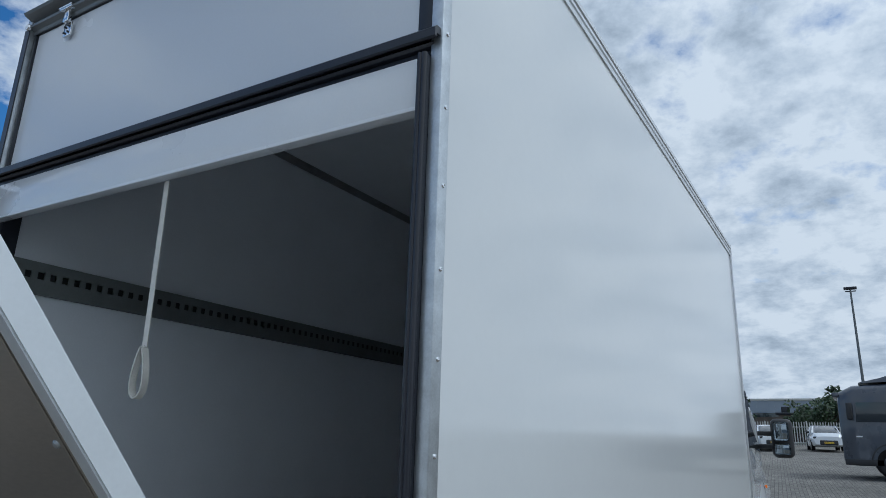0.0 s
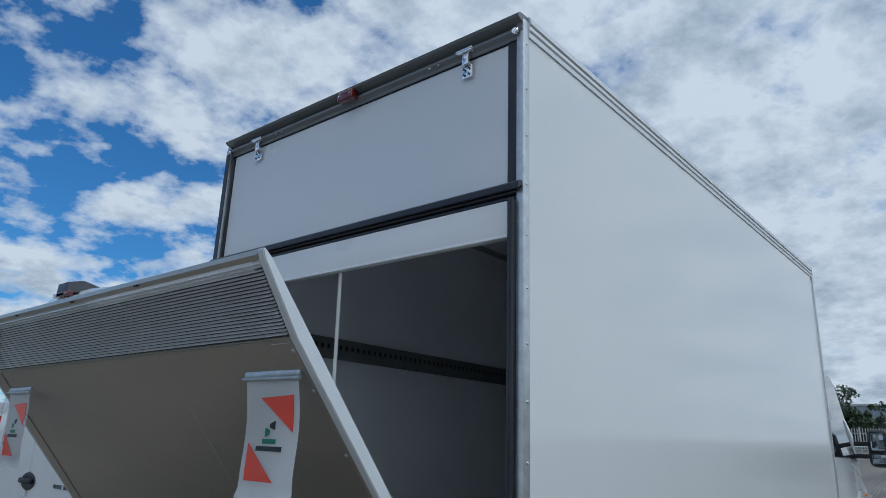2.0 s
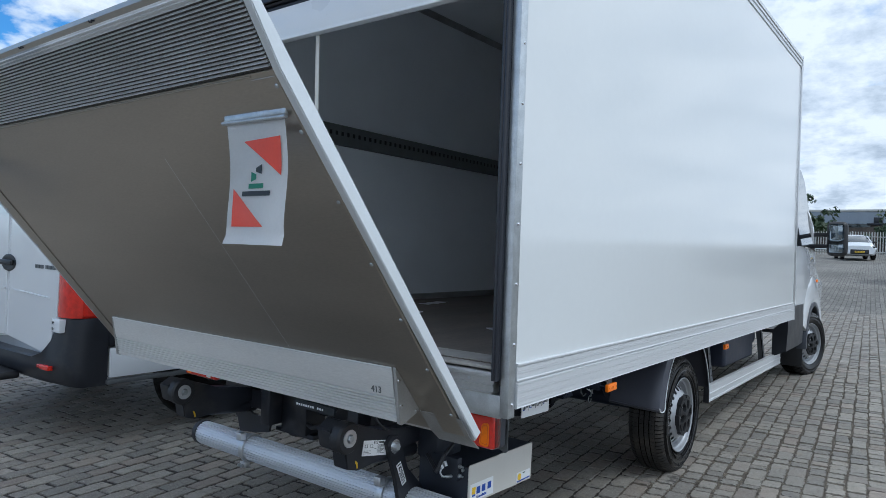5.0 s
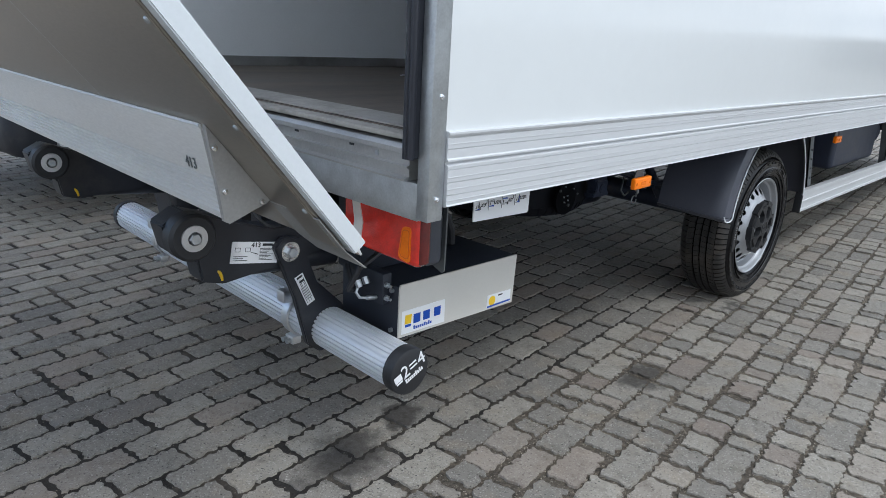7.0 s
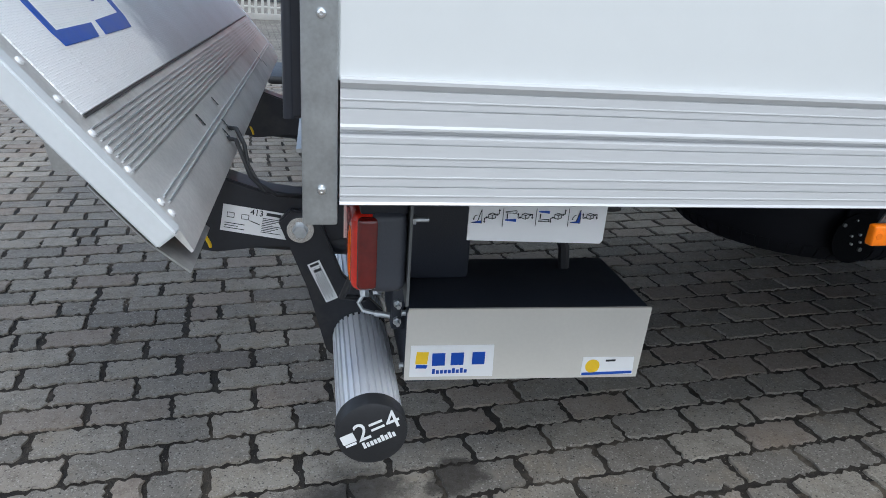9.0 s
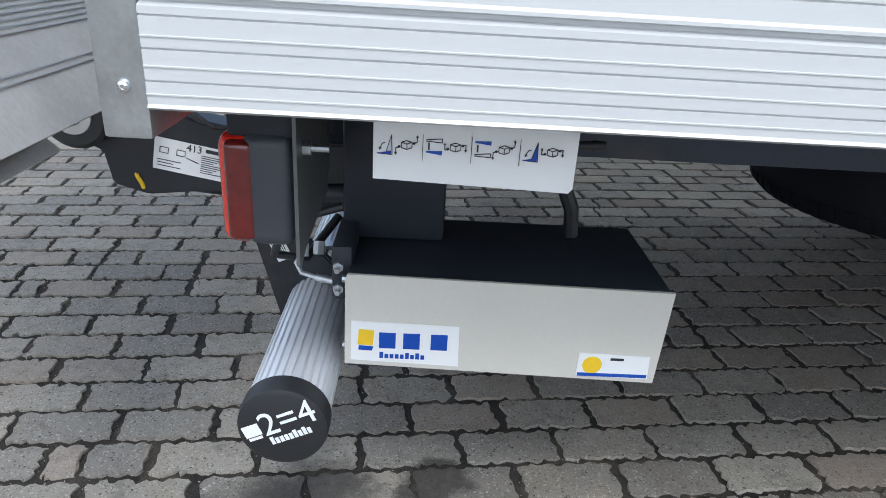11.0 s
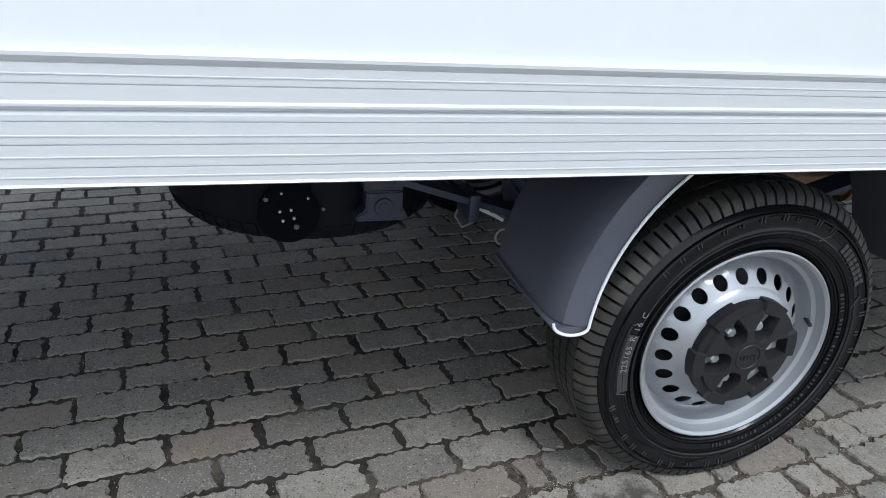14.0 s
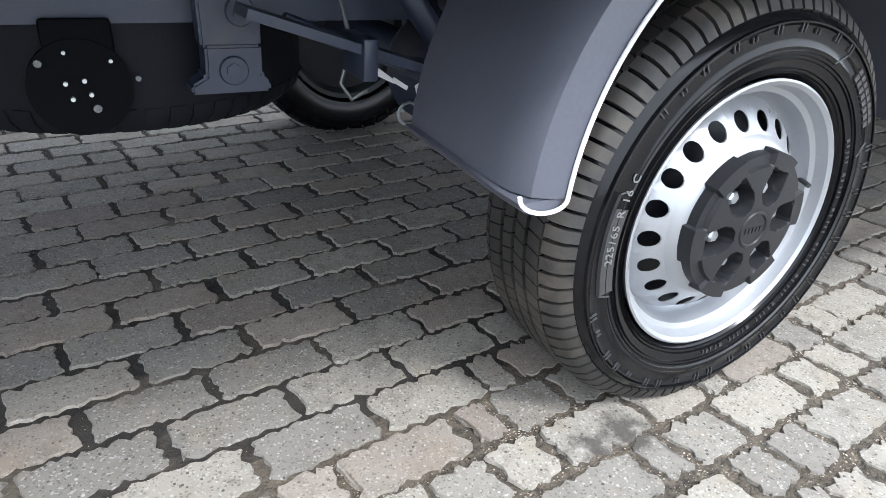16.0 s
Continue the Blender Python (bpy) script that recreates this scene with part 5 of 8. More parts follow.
def stroke(bm_, x0, z0, x1, z1, w=0.0007):
    q = math.hypot(x1 - x0, z1 - z0)
    nx, nz = -(z1 - z0) / q * w / 2, (x1 - x0) / q * w / 2
    prism(bm_, [(x0 + nx, z0 + nz), (x1 + nx, z1 + nz), (x1 - nx, z1 - nz), (x0 - nx, z0 - nz)], "y", 0.0745, 0.0756)


for k in range(4):
    x = 0.187 + 0.0485 * k
    # platform wedge: tipped up at both ends of the row, level between
    if k % 3 == 0:
        stroke(bm, x, 0.676, x + 0.015, 0.675)
        stroke(bm, x + 0.015, 0.675, x + 0.014, 0.695)
        stroke(bm, x + 0.009, 0.678, x + 0.014, 0.695)
        prism(blue, [(x, 0.6762), (x + 0.014, 0.6756), (x + 0.014, 0.6788)], "y", 0.0745, 0.0756)
        if k:
            prism(blue, [(x + 0.0095, 0.678), (x + 0.0142, 0.678), (x + 0.0137, 0.694)], "y", 0.0745, 0.0756)
        stroke(bm, x + 0.003, 0.682, x + 0.005, 0.686)
        stroke(bm, x + 0.005, 0.686, x + 0.008, 0.687)
        prism(bm, [(x + 0.0015, 0.682), (x + 0.0045, 0.6815), (x + 0.0025, 0.6795)], "y", 0.0745, 0.0756)
    else:
        up, lo = (0.6905, 0.678) if k == 1 else (0.678, 0.6905)
        prism(blue, [(x, lo + 0.0025), (x + 0.016, lo + 0.003), (x + 0.016, lo - 0.001), (x, lo + 0.001)], "y", 0.0745, 0.0756)
        for za, zb in ((up, up - 0.001), (up + 0.0015, up + 0.003)):
            stroke(bm, x, za, x + 0.016, zb)
        stroke(bm, x + 0.016, up - 0.001, x + 0.016, up + 0.003)
        box(bm, x + 0.002, x + 0.0035, 0.0745, 0.0756, 0.682, 0.689)
    # box with two arrows
    cx, cz = x + 0.029, 0.6855
    top = [(cx - 0.005, cz + 0.0025), (cx, cz + 0.0045), (cx + 0.0055, cz + 0.003), (cx + 0.0005, cz + 0.001)]
    for p, q in zip(top, top[1:] + top[:1]):
        stroke(bm, *p, *q)
    for p in (top[0], top[3], top[2]):
        stroke(bm, p[0], p[1], p[0], p[1] - 0.0055)
    stroke(bm, top[0][0], top[0][1] - 0.0055, top[3][0], top[3][1] - 0.0055)
    stroke(bm, top[3][0], top[3][1] - 0.0055, top[2][0], top[2][1] - 0.0055)
    for sx in (-1, 1):
        stroke(bm, cx + sx * 0.006, cz + sx * 0.0015, cx + sx * 0.010, cz + sx * 0.003, 0.0009)
        cyl(bm, (cx + sx * 0.0075, 0.0745, cz + sx * 0.002), (cx + sx * 0.0075, 0.0756, cz + sx * 0.002), 0.0013, 8)
        d = sx if k % 2 == 0 else -sx
        stroke(bm, cx + sx * 0.0105, cz + sx * 0.003, cx + sx * 0.0105, cz + sx * 0.003 + d * 0.005, 0.0009)
        prism(bm, [(cx + sx * 0.0105 - 0.0015, cz + sx * 0.003 + d * 0.005), (cx + sx * 0.0105 + 0.0015, cz + sx * 0.003 + d * 0.005), (cx + sx * 0.0105, cz + sx * 0.003 + d * 0.0075)], "y", 0.0745, 0.0756)
    if k:
        box(bm, x - 0.0036, x - 0.0031, 0.0745, 0.0756, 0.67, 0.697)
tagged(part("print", blue, M_BLUE, sign), "blue platform pictograms", kind="stuff")
tagged(part("print", bm, M_INK, sign), "black lift pictograms", kind="stuff")
part("sign_bracket", box(B(), 0.20, 0.36, 0.080, 0.125, 0.69, 0.728, 0.003), M_BLACK, truck)
part("control_lever", cyl(cyl(box(B(), 0.362, 0.386, 0.104, 0.130, 0.668, 0.710, 0.006, 3), (0.383, 0.115, 0.683), (0.412, 0.113, 0.685), 0.0048, 14), (0.410, 0.113, 0.685), (0.424, 0.112, 0.6862), 0.0058, 14, 0.0044), M_RUBBER, truck, "black control lever")
# black bracket between the tube and the pump box
brk = part("tube_bracket", box(B(), 0.108, 0.1375, 0.300, 0.420, 0.385, 0.470, 0.004), M_BLACK_BOX, truck, "black bracket beside the pump box")
for z in (0.405, 0.440):
    part("bolt", cyl(cyl(B(), (0.118, 0.300, z), (0.118, 0.292, z), 0.008, 6), (0.118, 0.292, z), (0.118, 0.280, z), 0.004, 10), M_STEEL, brk)
part("valve_housing", box(B(), 0.112, 0.270, 0.400, 0.500, 0.440, 0.700, 0.008, 2), M_BLACK_BOX, truck, "black valve housing")
part("filler_cap", cyl(cyl(B(), (0.318, 0.498, 0.440), (0.318, 0.498, 0.450), 0.013, 14), (0.318, 0.498, 0.450), (0.318, 0.498, 0.454), 0.010, 14), M_RED_DARK, pump, "dark red filler cap")

# ---- wheels ----
def disc_with_holes(bm, n, r0, r1, rh, hole, depth, c, thick=0.004, k=18):
    """A ring between r0 and r1, pierced by n round holes; depth(r) gives its y."""
    for s in range(n):
        mid = 2 * math.pi * s / n
        half = math.pi / n
        inner, outer = [], []
        co, ci = math.atan2(half * rh, r1 - rh), math.pi - math.atan2(half * rh, rh - r0)
        angles = sorted([2 * math.pi * q / (k - 4) + 0.01 for q in range(k - 4)] + [co, ci, 2 * math.pi - co, 2 * math.pi - ci])
        for a in angles:
            ca, sa = math.cos(a), math.sin(a)
            # edge of the sector in that direction, in (radius, arc) about the hole
            er = (r1 - rh) if ca > 0 else (rh - r0)
            ea = half * rh
            f = 1 / max(abs(ca) / er, abs(sa) / ea)
            for lst, rad in ((inner, hole), (outer, f)):
                rr, arc = rh + ca * rad, sa * rad / rh
                lst.append((rr, mid + arc))
        def vert(ra, dy):
            rr, a = ra
            return bm.verts.new((c[0] + rr * math.cos(a), c[1] + depth(rr) + dy, c[2] + rr * math.sin(a)))
        front_i, front_o = [vert(p, 0) for p in inner], [vert(p, 0) for p in outer]
        back_i = [vert(p, thick) for p in inner]
        for q in range(k):
            w = (q + 1) % k
            bm.faces.new((front_i[q], front_i[w], front_o[w], front_o[q]))
            bm.faces.new((front_i[w], front_i[q], back_i[q], back_i[w]))
    bmesh.ops.remove_doubles(bm, verts=bm.verts[:], dist=0.0004)
    bmesh.ops.recalc_face_normals(bm, faces=bm.faces[:])
    return bm


def build_wheel(parent, c, sg=1, detail=True, name="wheel", spin=0.0):
    """A van wheel about the y axis; c is the outer hub point, sg=1 faces -y."""
    R, wdt = 0.348, 0.222
    seg = 96 if detail else 48
    prof = [(0.222, 0.020), (0.230, 0.008), (0.246, 0.001), (0.262, -0.001), (0.268, -0.003), (0.272, -0.001), (0.292, 0.000), (0.296, -0.002), (0.300, 0.001), (0.311, 0.008), (0.321, 0.020), (0.330, 0.034)]
    base = R - 0.010
    ribs = [(0.050, 0.078), (0.086, 0.108), (0.116, 0.138), (0.146, 0.174)]
    for a, b_ in ribs:
        top = R - 0.006 if detail else R - 0.0005
        prof += [(base, a), (top, a + 0.001), (top + 0.0005, (a + b_) / 2), (top, b_ - 0.001), (base, b_)]
    prof += [(0.330, wdt - 0.034), (0.321, wdt - 0.020), (0.300, wdt - 0.002), (0.262, wdt), (0.230, wdt - 0.010), (0.222, wdt - 0.022)]
    prof = [(r, y * sg) for r, y in prof]
    wheel = part(name, lathe(B(), prof, c, seg), M_TYRE, parent, "black tyre on a silver steel rim")
    # shoulder blocks and sidewall marks
    bm = B()
    nb = 88 if detail else 36
    for k in range(nb):
        a0 = 360.0 * k / nb + spin
        a1 = a0 + 360.0 / nb * 0.76
        for pr in ([(0.316, 0.0085), (0.3325, 0.017), (0.3415, 0.029), (R, 0.046), (base - 0.002, 0.046), (0.308, 0.02)], [(0.316, wdt - 0.0085), (0.3325, wdt - 0.017), (0.3415, wdt - 0.029), (R, wdt - 0.046), (base - 0.002, wdt - 0.046), (0.308, wdt - 0.02)]):
            lathe(bm, [(r, y * sg) for r, y in pr], c, 2, a0, a1, close=True)
        if detail:
            # rib blocks, cut across by narrow slanting grooves
            for q, (ya, yb) in enumerate(ribs):
                lean = 2.2 if q < 2 else -2.2
                vs = []
                for da, y in ((0.10 + lean * 0.2, ya), (0.10 - lean * 0.2, yb), (3.75 - lean * 0.2, yb), (3.75 + lean * 0.2, ya)):
                    ang = radians(a0 + da)
                    for rr in (R - 0.008, R):
                        vs.append(bm.verts.new((c[0] + rr * math.cos(ang), c[1] + y * sg, c[2] + rr * math.sin(ang))))
                fs = [bm.faces.new((vs[1], vs[3], vs[5], vs[7]))] + [bm.faces.new((vs[2 * i], vs[2 * i + 1], vs[(2 * i + 3) % 8], vs[(2 * i + 2) % 8])) for i in range(4)]
                bmesh.ops.recalc_face_normals(bm, faces=fs)
    tagged(part("tread_relief", bm, M_TYRE_DUSTY if detail else M_TYRE, wheel), "shoulder blocks of the tread", kind="stuff")
    if detail:
        bm = B()
        for k in range(42):
            a = 360.0 * k / 42 + spin + 1.2 * math.sin(k * 2.3)
            if 25 < (a % 360) < 57 or 142 < (a % 360) < 194:
                continue
            r1 = 0.309 if k % 3 else 0.304
            for da in (0.0, 1.5):
                lathe(bm, [(0.286, -0.0028 * sg), (r1 - 0.010, -0.0030 * sg), (r1 - 0.010, 0.002 * sg), (0.286, 0.002 * sg)], c, 1, a + da, a + da + 0.4, close=True)
        tagged(part("sidewall_relief", bm, M_SIDE_MARK, wheel), "raised bars on the sidewall", kind="stuff")
        # raised contour line that steps outward round the two lettered panels
        bm = B()
        for a0, a1, r_ in ((-164, 18, 0.262), (22, 62, 0.283), (66, 160, 0.262), (162, 194, 0.2815)):
            lathe(bm, [(r_ - 0.0016, -0.0002 * sg), (r_, -0.0042 * sg), (r_ + 0.0016, -0.0002 * sg)], c, 40, a0, a1)
        for a0, r0, a1, r1 in ((18, 0.262, 22, 0.283), (62, 0.283, 66, 0.262), (160, 0.262, 162, 0.2815), (194, 0.2815, 196, 0.262)):
            ends = [(c[0] + r_ * math.cos(radians(a)), c[1] - 0.0016 * sg, c[2] + r_ * math.sin(radians(a))) for a, r_ in ((a0, r0), (a1, r1))]
            cyl(bm, *ends, 0.0016, 8)
        part("raised_line", bm, M_SIDE_MARK, wheel)
        # stepped ring round the shoulder
        for r_ in (0.231, 0.2365, 0.2505, 0.256):
            part("sidewall_ring", lathe(B(), [(r_ - 0.0012, 0.010 * sg if r_ < 0.24 else 0.002 * sg), (r_, (0.0035 if r_ < 0.233 else 0.0012 if r_ < 0.24 else -0.0028) * sg), (r_ + 0.0012, 0.008 * sg if r_ < 0.24 else 0.002 * sg)], c, seg), M_TYRE, wheel)
        part("shoulder_ring", lathe(B(), [(0.2985, 0.0015 * sg), (0.2995, -0.0035 * sg), (0.302, -0.0035 * sg), (0.303, 0.002 * sg)], c, seg), M_TYRE, wheel)
        bm = B()
        for k in range(8):
            a = 29 + 3.0 * k
            lathe(bm, [(0.272, -0.001 * sg), (0.272, -0.0035 * sg), (0.292, -0.0025 * sg), (0.292, 0.0)], c, 1, a, a + 2.0, close=True)
        for k in range(70):
            if k % 9 in (3, 7, 8):
                continue
            a = 270 + 1.7 * k + 0.5 * (k % 3)
            lathe(bm, [(0.240, 0.003 * sg), (0.240, 0.0005 * sg), (0.247, 0.000), (0.247, 0.002 * sg)], c, 1, a, a + 0.7, close=True)
        tagged(part("sidewall_lettering", bm, M_SIDE_MARK, wheel), "raised sidewall marks", kind="stuff")
        # smooth panel that carries the size
        part("size_panel", lathe(B(), [(0.2555, -0.0002 * sg), (0.2565, -0.0030 * sg), (0.2785, -0.0024 * sg), (0.2800, 0.0004 * sg)], c, 14, 166, 194), M_SIDE_MARK, wheel)
        for k, ch in enumerate("225/65 R 16 C"):
            a = radians(183 - 2.2 * k)
            if ch != " ":
                m = Matrix.Translation((c[0] + 0.2675 * math.cos(a), c[1] - 0.0032 * sg, c[2] + 0.2675 * math.sin(a))) @ pose(0, 0, 0, 90, 0, 0) @ pose(0, 0, 0, 0, 0, math.degrees(a) - 90)
                lettering("size_letter", ch, 0.0185, M_SIDE_TEXT, wheel, m)
    # rim
    rp = [(0.214, 0.026), (0.221, 0.014), (0.2215, 0.009), (0.218, 0.0075), (0.212, 0.012), (0.2085, 0.024), (0.2055, 0.030), (0.197, 0.034), (0.1945, 0.046), (0.1925, 0.060), (0.188, 0.068), (0.1845, 0.070)]
    rim = part("rim", lathe(B(), [(r, y * sg) for r, y in rp], c, seg), M_RIM, wheel, "silver steel rim with round vent holes")

    def dish(r):
        pts = [(0.100, 0.004), (0.118, 0.006), (0.128, 0.011), (0.136, 0.020), (0.172, 0.048), (0.1845, 0.070)]
        for (ra, ya), (rb, yb) in zip(pts, pts[1:]):
            if r <= rb:
                return sg * (ya + (yb - ya) * max(r - ra, 0) / (rb - ra))
        return sg * 0.070
    disc = disc_with_holes(B(), 20, 0.136, 0.1845, 0.1545, 0.0142, dish, c, 0.0025 * sg)
    bmesh.ops.rotate(disc, verts=disc.verts[:], cent=c, matrix=Matrix.Rotation(radians(-5.6), 3, "Y"))
    part("rim_disc", disc, M_RIM, wheel, sharp=50)
    part("rim_crown", lathe(B(), [(0.1365, dish(0.1365)), (0.132, dish(0.132)), (0.124, dish(0.124)), (0.112, sg * 0.0045), (0.09, sg * 0.006), (0.06, sg * 0.014), (0.0001, sg * 0.014)], c, seg), M_RIM, wheel)
    part("barrel", lathe(B(), [(0.1845, 0.071 * sg), (0.196, 0.10 * sg), (0.205, 0.19 * sg), (0.219, 0.20 * sg)], c, seg), M_STEEL_DARK, wheel)
    part("brake_drum", lathe(B(), [(0.06, 0.080 * sg), (0.150, 0.086 * sg), (0.180, 0.098 * sg), (0.190, 0.16 * sg), (0.05, 0.17 * sg)], c, 40), M_BLACK, wheel)
    # hub cap with six pockets, open outward between broad arms
    bm = B()
    n, ph = 216, radians(8.0)
    radii = [0.0001, 0.022, 0.0245, 0.026, 0.029, 0.0305, 0.034, 0.037] + [0.0395 + 0.0028 * k for k in range(22)] + [0.101, 0.104, 0.108, 0.112, 0.1155]

    def cap_y(r, a):
        """Height of the cap's face: flat boss, six deep pockets, shallow scoops in the edge between them."""
        q = (a - ph + math.pi / 6) % (math.pi / 3) - math.pi / 6          # zero in the middle of a pocket
        y = -0.0235 + 0.10 * max(r - 0.036, 0.0)
        if 0.0250 < r < 0.0300:
            y -= 0.0022
        u, v = r * math.cos(q) - 0.062, r * math.sin(q)
        d = math.hypot(u, v) / 0.0225 if u < 0 else max(abs(v) / (0.0225 - 0.10 * u), u / 0.033)
        y += 0.036 * max(0.0, min(1.0, (1.0 - d) / 0.16))
        w = math.pi / 6 - abs(q)
        if r > 0.1005 and w < 0.26:
            y += 0.006
        return y * sg

    def cap_r(r, a):
        q = (a - ph + math.pi / 6) % (math.pi / 3) - math.pi / 6
        edge = 1.0 + (0.045 if abs(q) < math.pi / 6 * 0.50 else 0.0)
        return r * (1 + (edge - 1) * max(0.0, (r - 0.104) / 0.0115))
    grid = []
    for r in radii:
        row = []
        for k in range(n):
            a = 2 * math.pi * k / n
            rr = cap_r(r, a)
            row.append(bm.verts.new((c[0] + rr * math.cos(a), c[1] + cap_y(r, a), c[2] + rr * math.sin(a))))
        grid.append(row)
    row = []
    for k in range(n):
        a = 2 * math.pi * k / n
        rr = cap_r(0.1155, a) + 0.002
        row.append(bm.verts.new((c[0] + rr * math.cos(a), c[1] + 0.010 * sg, c[2] + rr * math.sin(a))))
    grid.append(row)
    for P, Q in zip(grid, grid[1:]):
        for k in range(n):
            w = (k + 1) % n
            bm.faces.new((P[k], P[w], Q[w], Q[k]))
    bmesh.ops.remove_doubles(bm, verts=grid[0], dist=0.001)
    bmesh.ops.recalc_face_normals(bm, faces=bm.faces[:])
    part("hub_cap", bm, M_CAP, wheel, "dark grey hub cap with six deep pockets", sharp=34)
    bm = B()
    for k in range(5):
        box(bm, c[0] - 0.0185 + 0.0080 * k, c[0] - 0.0135 + 0.0080 * k, c[1] - 0.0250 * sg, c[1] - 0.0233 * sg, c[2] - 0.0045, c[2] + 0.0045)
    part("raised_mark", bm, M_CAP, wheel)
    for k in range(6):
        a = ph + 2 * math.pi * k / 6
        p = (c[0] + 0.0625 * math.cos(a), c[1], c[2] + 0.0625 * math.sin(a))
        bm = lathe(B(), [(0.0001, -0.006 * sg), (0.0085, -0.006 * sg), (0.0112, -0.003 * sg), (0.0112, 0.012 * sg)], p, 6)
        part("wheel_nut", bm, M_STEEL, wheel, "zinc wheel nut")
    bm = sweep(B(), [(c[0] + 0.194, c[1] + 0.046 * sg, c[2] + 0.032), (c[0] + 0.189, c[1] + 0.032 * sg, c[2] + 0.031), (c[0] + 0.185, c[1] + 0.022 * sg, c[2] + 0.030)], 0.0045, 8)
    part("valve", bm, M_RUBBER, wheel)
    # the tyre stands flat on the paving under the load
    for ob in (wheel, *wheel.children):
        for v in ob.data.vertices:
            low = gz(v.co.x) - TZ + 0.001
            if v.co.z < low + 0.012:
                v.co.z = max(v.co.z, low) if v.co.z < low else v.co.z
                v.co.y -= sg * max(0.0, (low + 0.012 - v.co.z)) * 0.45 * (1 if (v.co.y - c[1]) * sg < wdt / 2 else -1)
    return wheel


M_SIDE_MARK = mat("sidewall_mark", (0.040, 0.040, 0.042), 0.24, var=0.1, bump=0.05)
M_SIDE_TEXT = mat("raised_rubber", (0.16, 0.16, 0.16), 0.5, var=0.1, bump=0.05)
M_CAP = mat("cap_plastic", (0.017, 0.0175, 0.0195), 0.40, var=0.12, scale=12, fine=300, bump=0.08, spec=0.3)
HUB = (2.184, 0.127, 0.325 - TZ)
build_wheel(truck, HUB, 1, True, spin=2.0)
build_wheel(truck, (2.184, W - 0.127, HUB[2]), -1, False)
FH = (6.28, 0.060, 0.328 - TZ + gz(6.28))
for hub, sg in ((FH, 1), ((6.28, W - 0.060, FH[2]), -1)):
    fw = build_wheel(truck, hub, sg, False, "front_wheel")
    mid = Vector((hub[0], hub[1] + 0.11 * sg, hub[2]))
    fw.matrix_basis = Matrix.Translation(mid) @ Matrix.Rotation(radians(-17.0), 4, "Z") @ Matrix.Translation(-mid)      # steered

# mudguards
M_GUARD = mat("mudguard_plastic", (0.086, 0.090, 0.112), 0.36, var=0.14, scale=4, fine=160, bump=0.03)
def mudguard(y0, sg):
    """A rolled plastic arch with a pale bead along its edge, ending under the floor."""
    c, top = (2.222, y0, 0.376), 0.722

    def flare(a):
        return 0.037 * max(0.0, (40.0 - a) / 40.0) ** 2
    prof = [(0.405, 0.0), (0.430, 0.002), (0.452, 0.012), (0.466, 0.035), (0.470, 0.08), (0.470, 0.30), (0.463, 0.30), (0.463, 0.08), (0.457, 0.040), (0.442, 0.016), (0.412, 0.008)]
    rings, bead = [], []
    for k in range(57):
        a = 1.5 + 175.0 * k / 56
        ca, sa = math.cos(radians(a)), math.sin(radians(a))
        rings.append([(c[0] + (r + flare(a)) * ca, y0 + y * sg, min(c[2] + (r + flare(a)) * sa, top)) for r, y in prof])
        r = 0.407 + flare(a)
        bead.append((c[0] + r * ca, y0 - 0.003 * sg, min(c[2] + r * sa, top)))
    g = part("mudguard", loft(B(), rings), M_GUARD, truck, "dark plastic mudguard with a pale bead")
    x0, z0 = bead[-1][0], bead[-1][2]
    for k in range(1, 13):
        b_ = radians(180.0 * k / 12)
        bead.append((x0 - 0.034 + 0.034 * math.cos(b_), y0 + (0.006 * (1 - math.cos(b_)) / 2 - 0.003) * sg, z0 - 0.020 * math.sin(b_) + 0.010 * (k / 12)))
    part("bead", sweep(B(), bead, 0.0030, 8), M_STICKER, g, "white bead")
    tip = [(x0 - 0.034 + 0.033 * math.cos(radians(18.0 * k)), z0 - 0.018 * math.sin(radians(18.0 * k))) for k in range(11)]
    part("guard_tip", loft(B(), [[(x, y0 + 0.004 * sg, z) for x, z in tip], [(x - 0.004, y0 + 0.05 * sg, z + 0.002) for x, z in tip], [(x - 0.006, y0 + 0.30 * sg, z + 0.012) for x, z in tip]]), M_GUARD, g)
    return g


mudguard(0.115, 1)
mudguard(W - 0.115, -1)

# chassis
for y in (0.62, 1.45):
    bm = prism(B(), [(y, 0.700), (y + 0.075, 0.700), (y + 0.075, 0.692), (y + 0.008, 0.692), (y + 0.008, 0.538), (y + 0.075, 0.538), (y + 0.075, 0.530), (y, 0.530)], "x", 0.24, 6.9)
    part("chassis_rail", bm, M_FRAME, truck, "black steel chassis rail")
for x in (0.45, 1.0, 1.78, 2.7, 3.5, 4.3):
    part("cross_member", box(B(), x, x + 0.05, 0.70, 1.45, 0.56, 0.68, 0.005), M_FRAME, truck)
for x in (0.6, 1.05, 1.5, 2.75, 3.25, 3.75, 4.25):
    part("floor_bearer", box(B(), x, x + 0.045, 0.03, W - 0.03, 0.728, 0.80, 0.004), M_FRAME, truck)
part("floor_underside", box(B(), 0.02, L - 0.06, 0.034, W - 0.034, 0.788, 0.799), M_FRAME, truck)
for x, z, dull in ((0.55, 0.64, 1), (0.75, 0.60, 1), (1.05, 0.60, 1), (1.281, 0.579, 1), (1.391, 0.582, 1), (1.782, 0.63, 0), (1.869, 0.636, 0), (1.871, 0.587, 0), (2.6, 0.64, 0), (2.9, 0.62, 0)):
    part("frame_bolt", cyl(B(), (x, 0.619, z), (x, 0.610, z), 0.0075, 6), M_STEEL_DARK if dull else M_STEEL, truck)
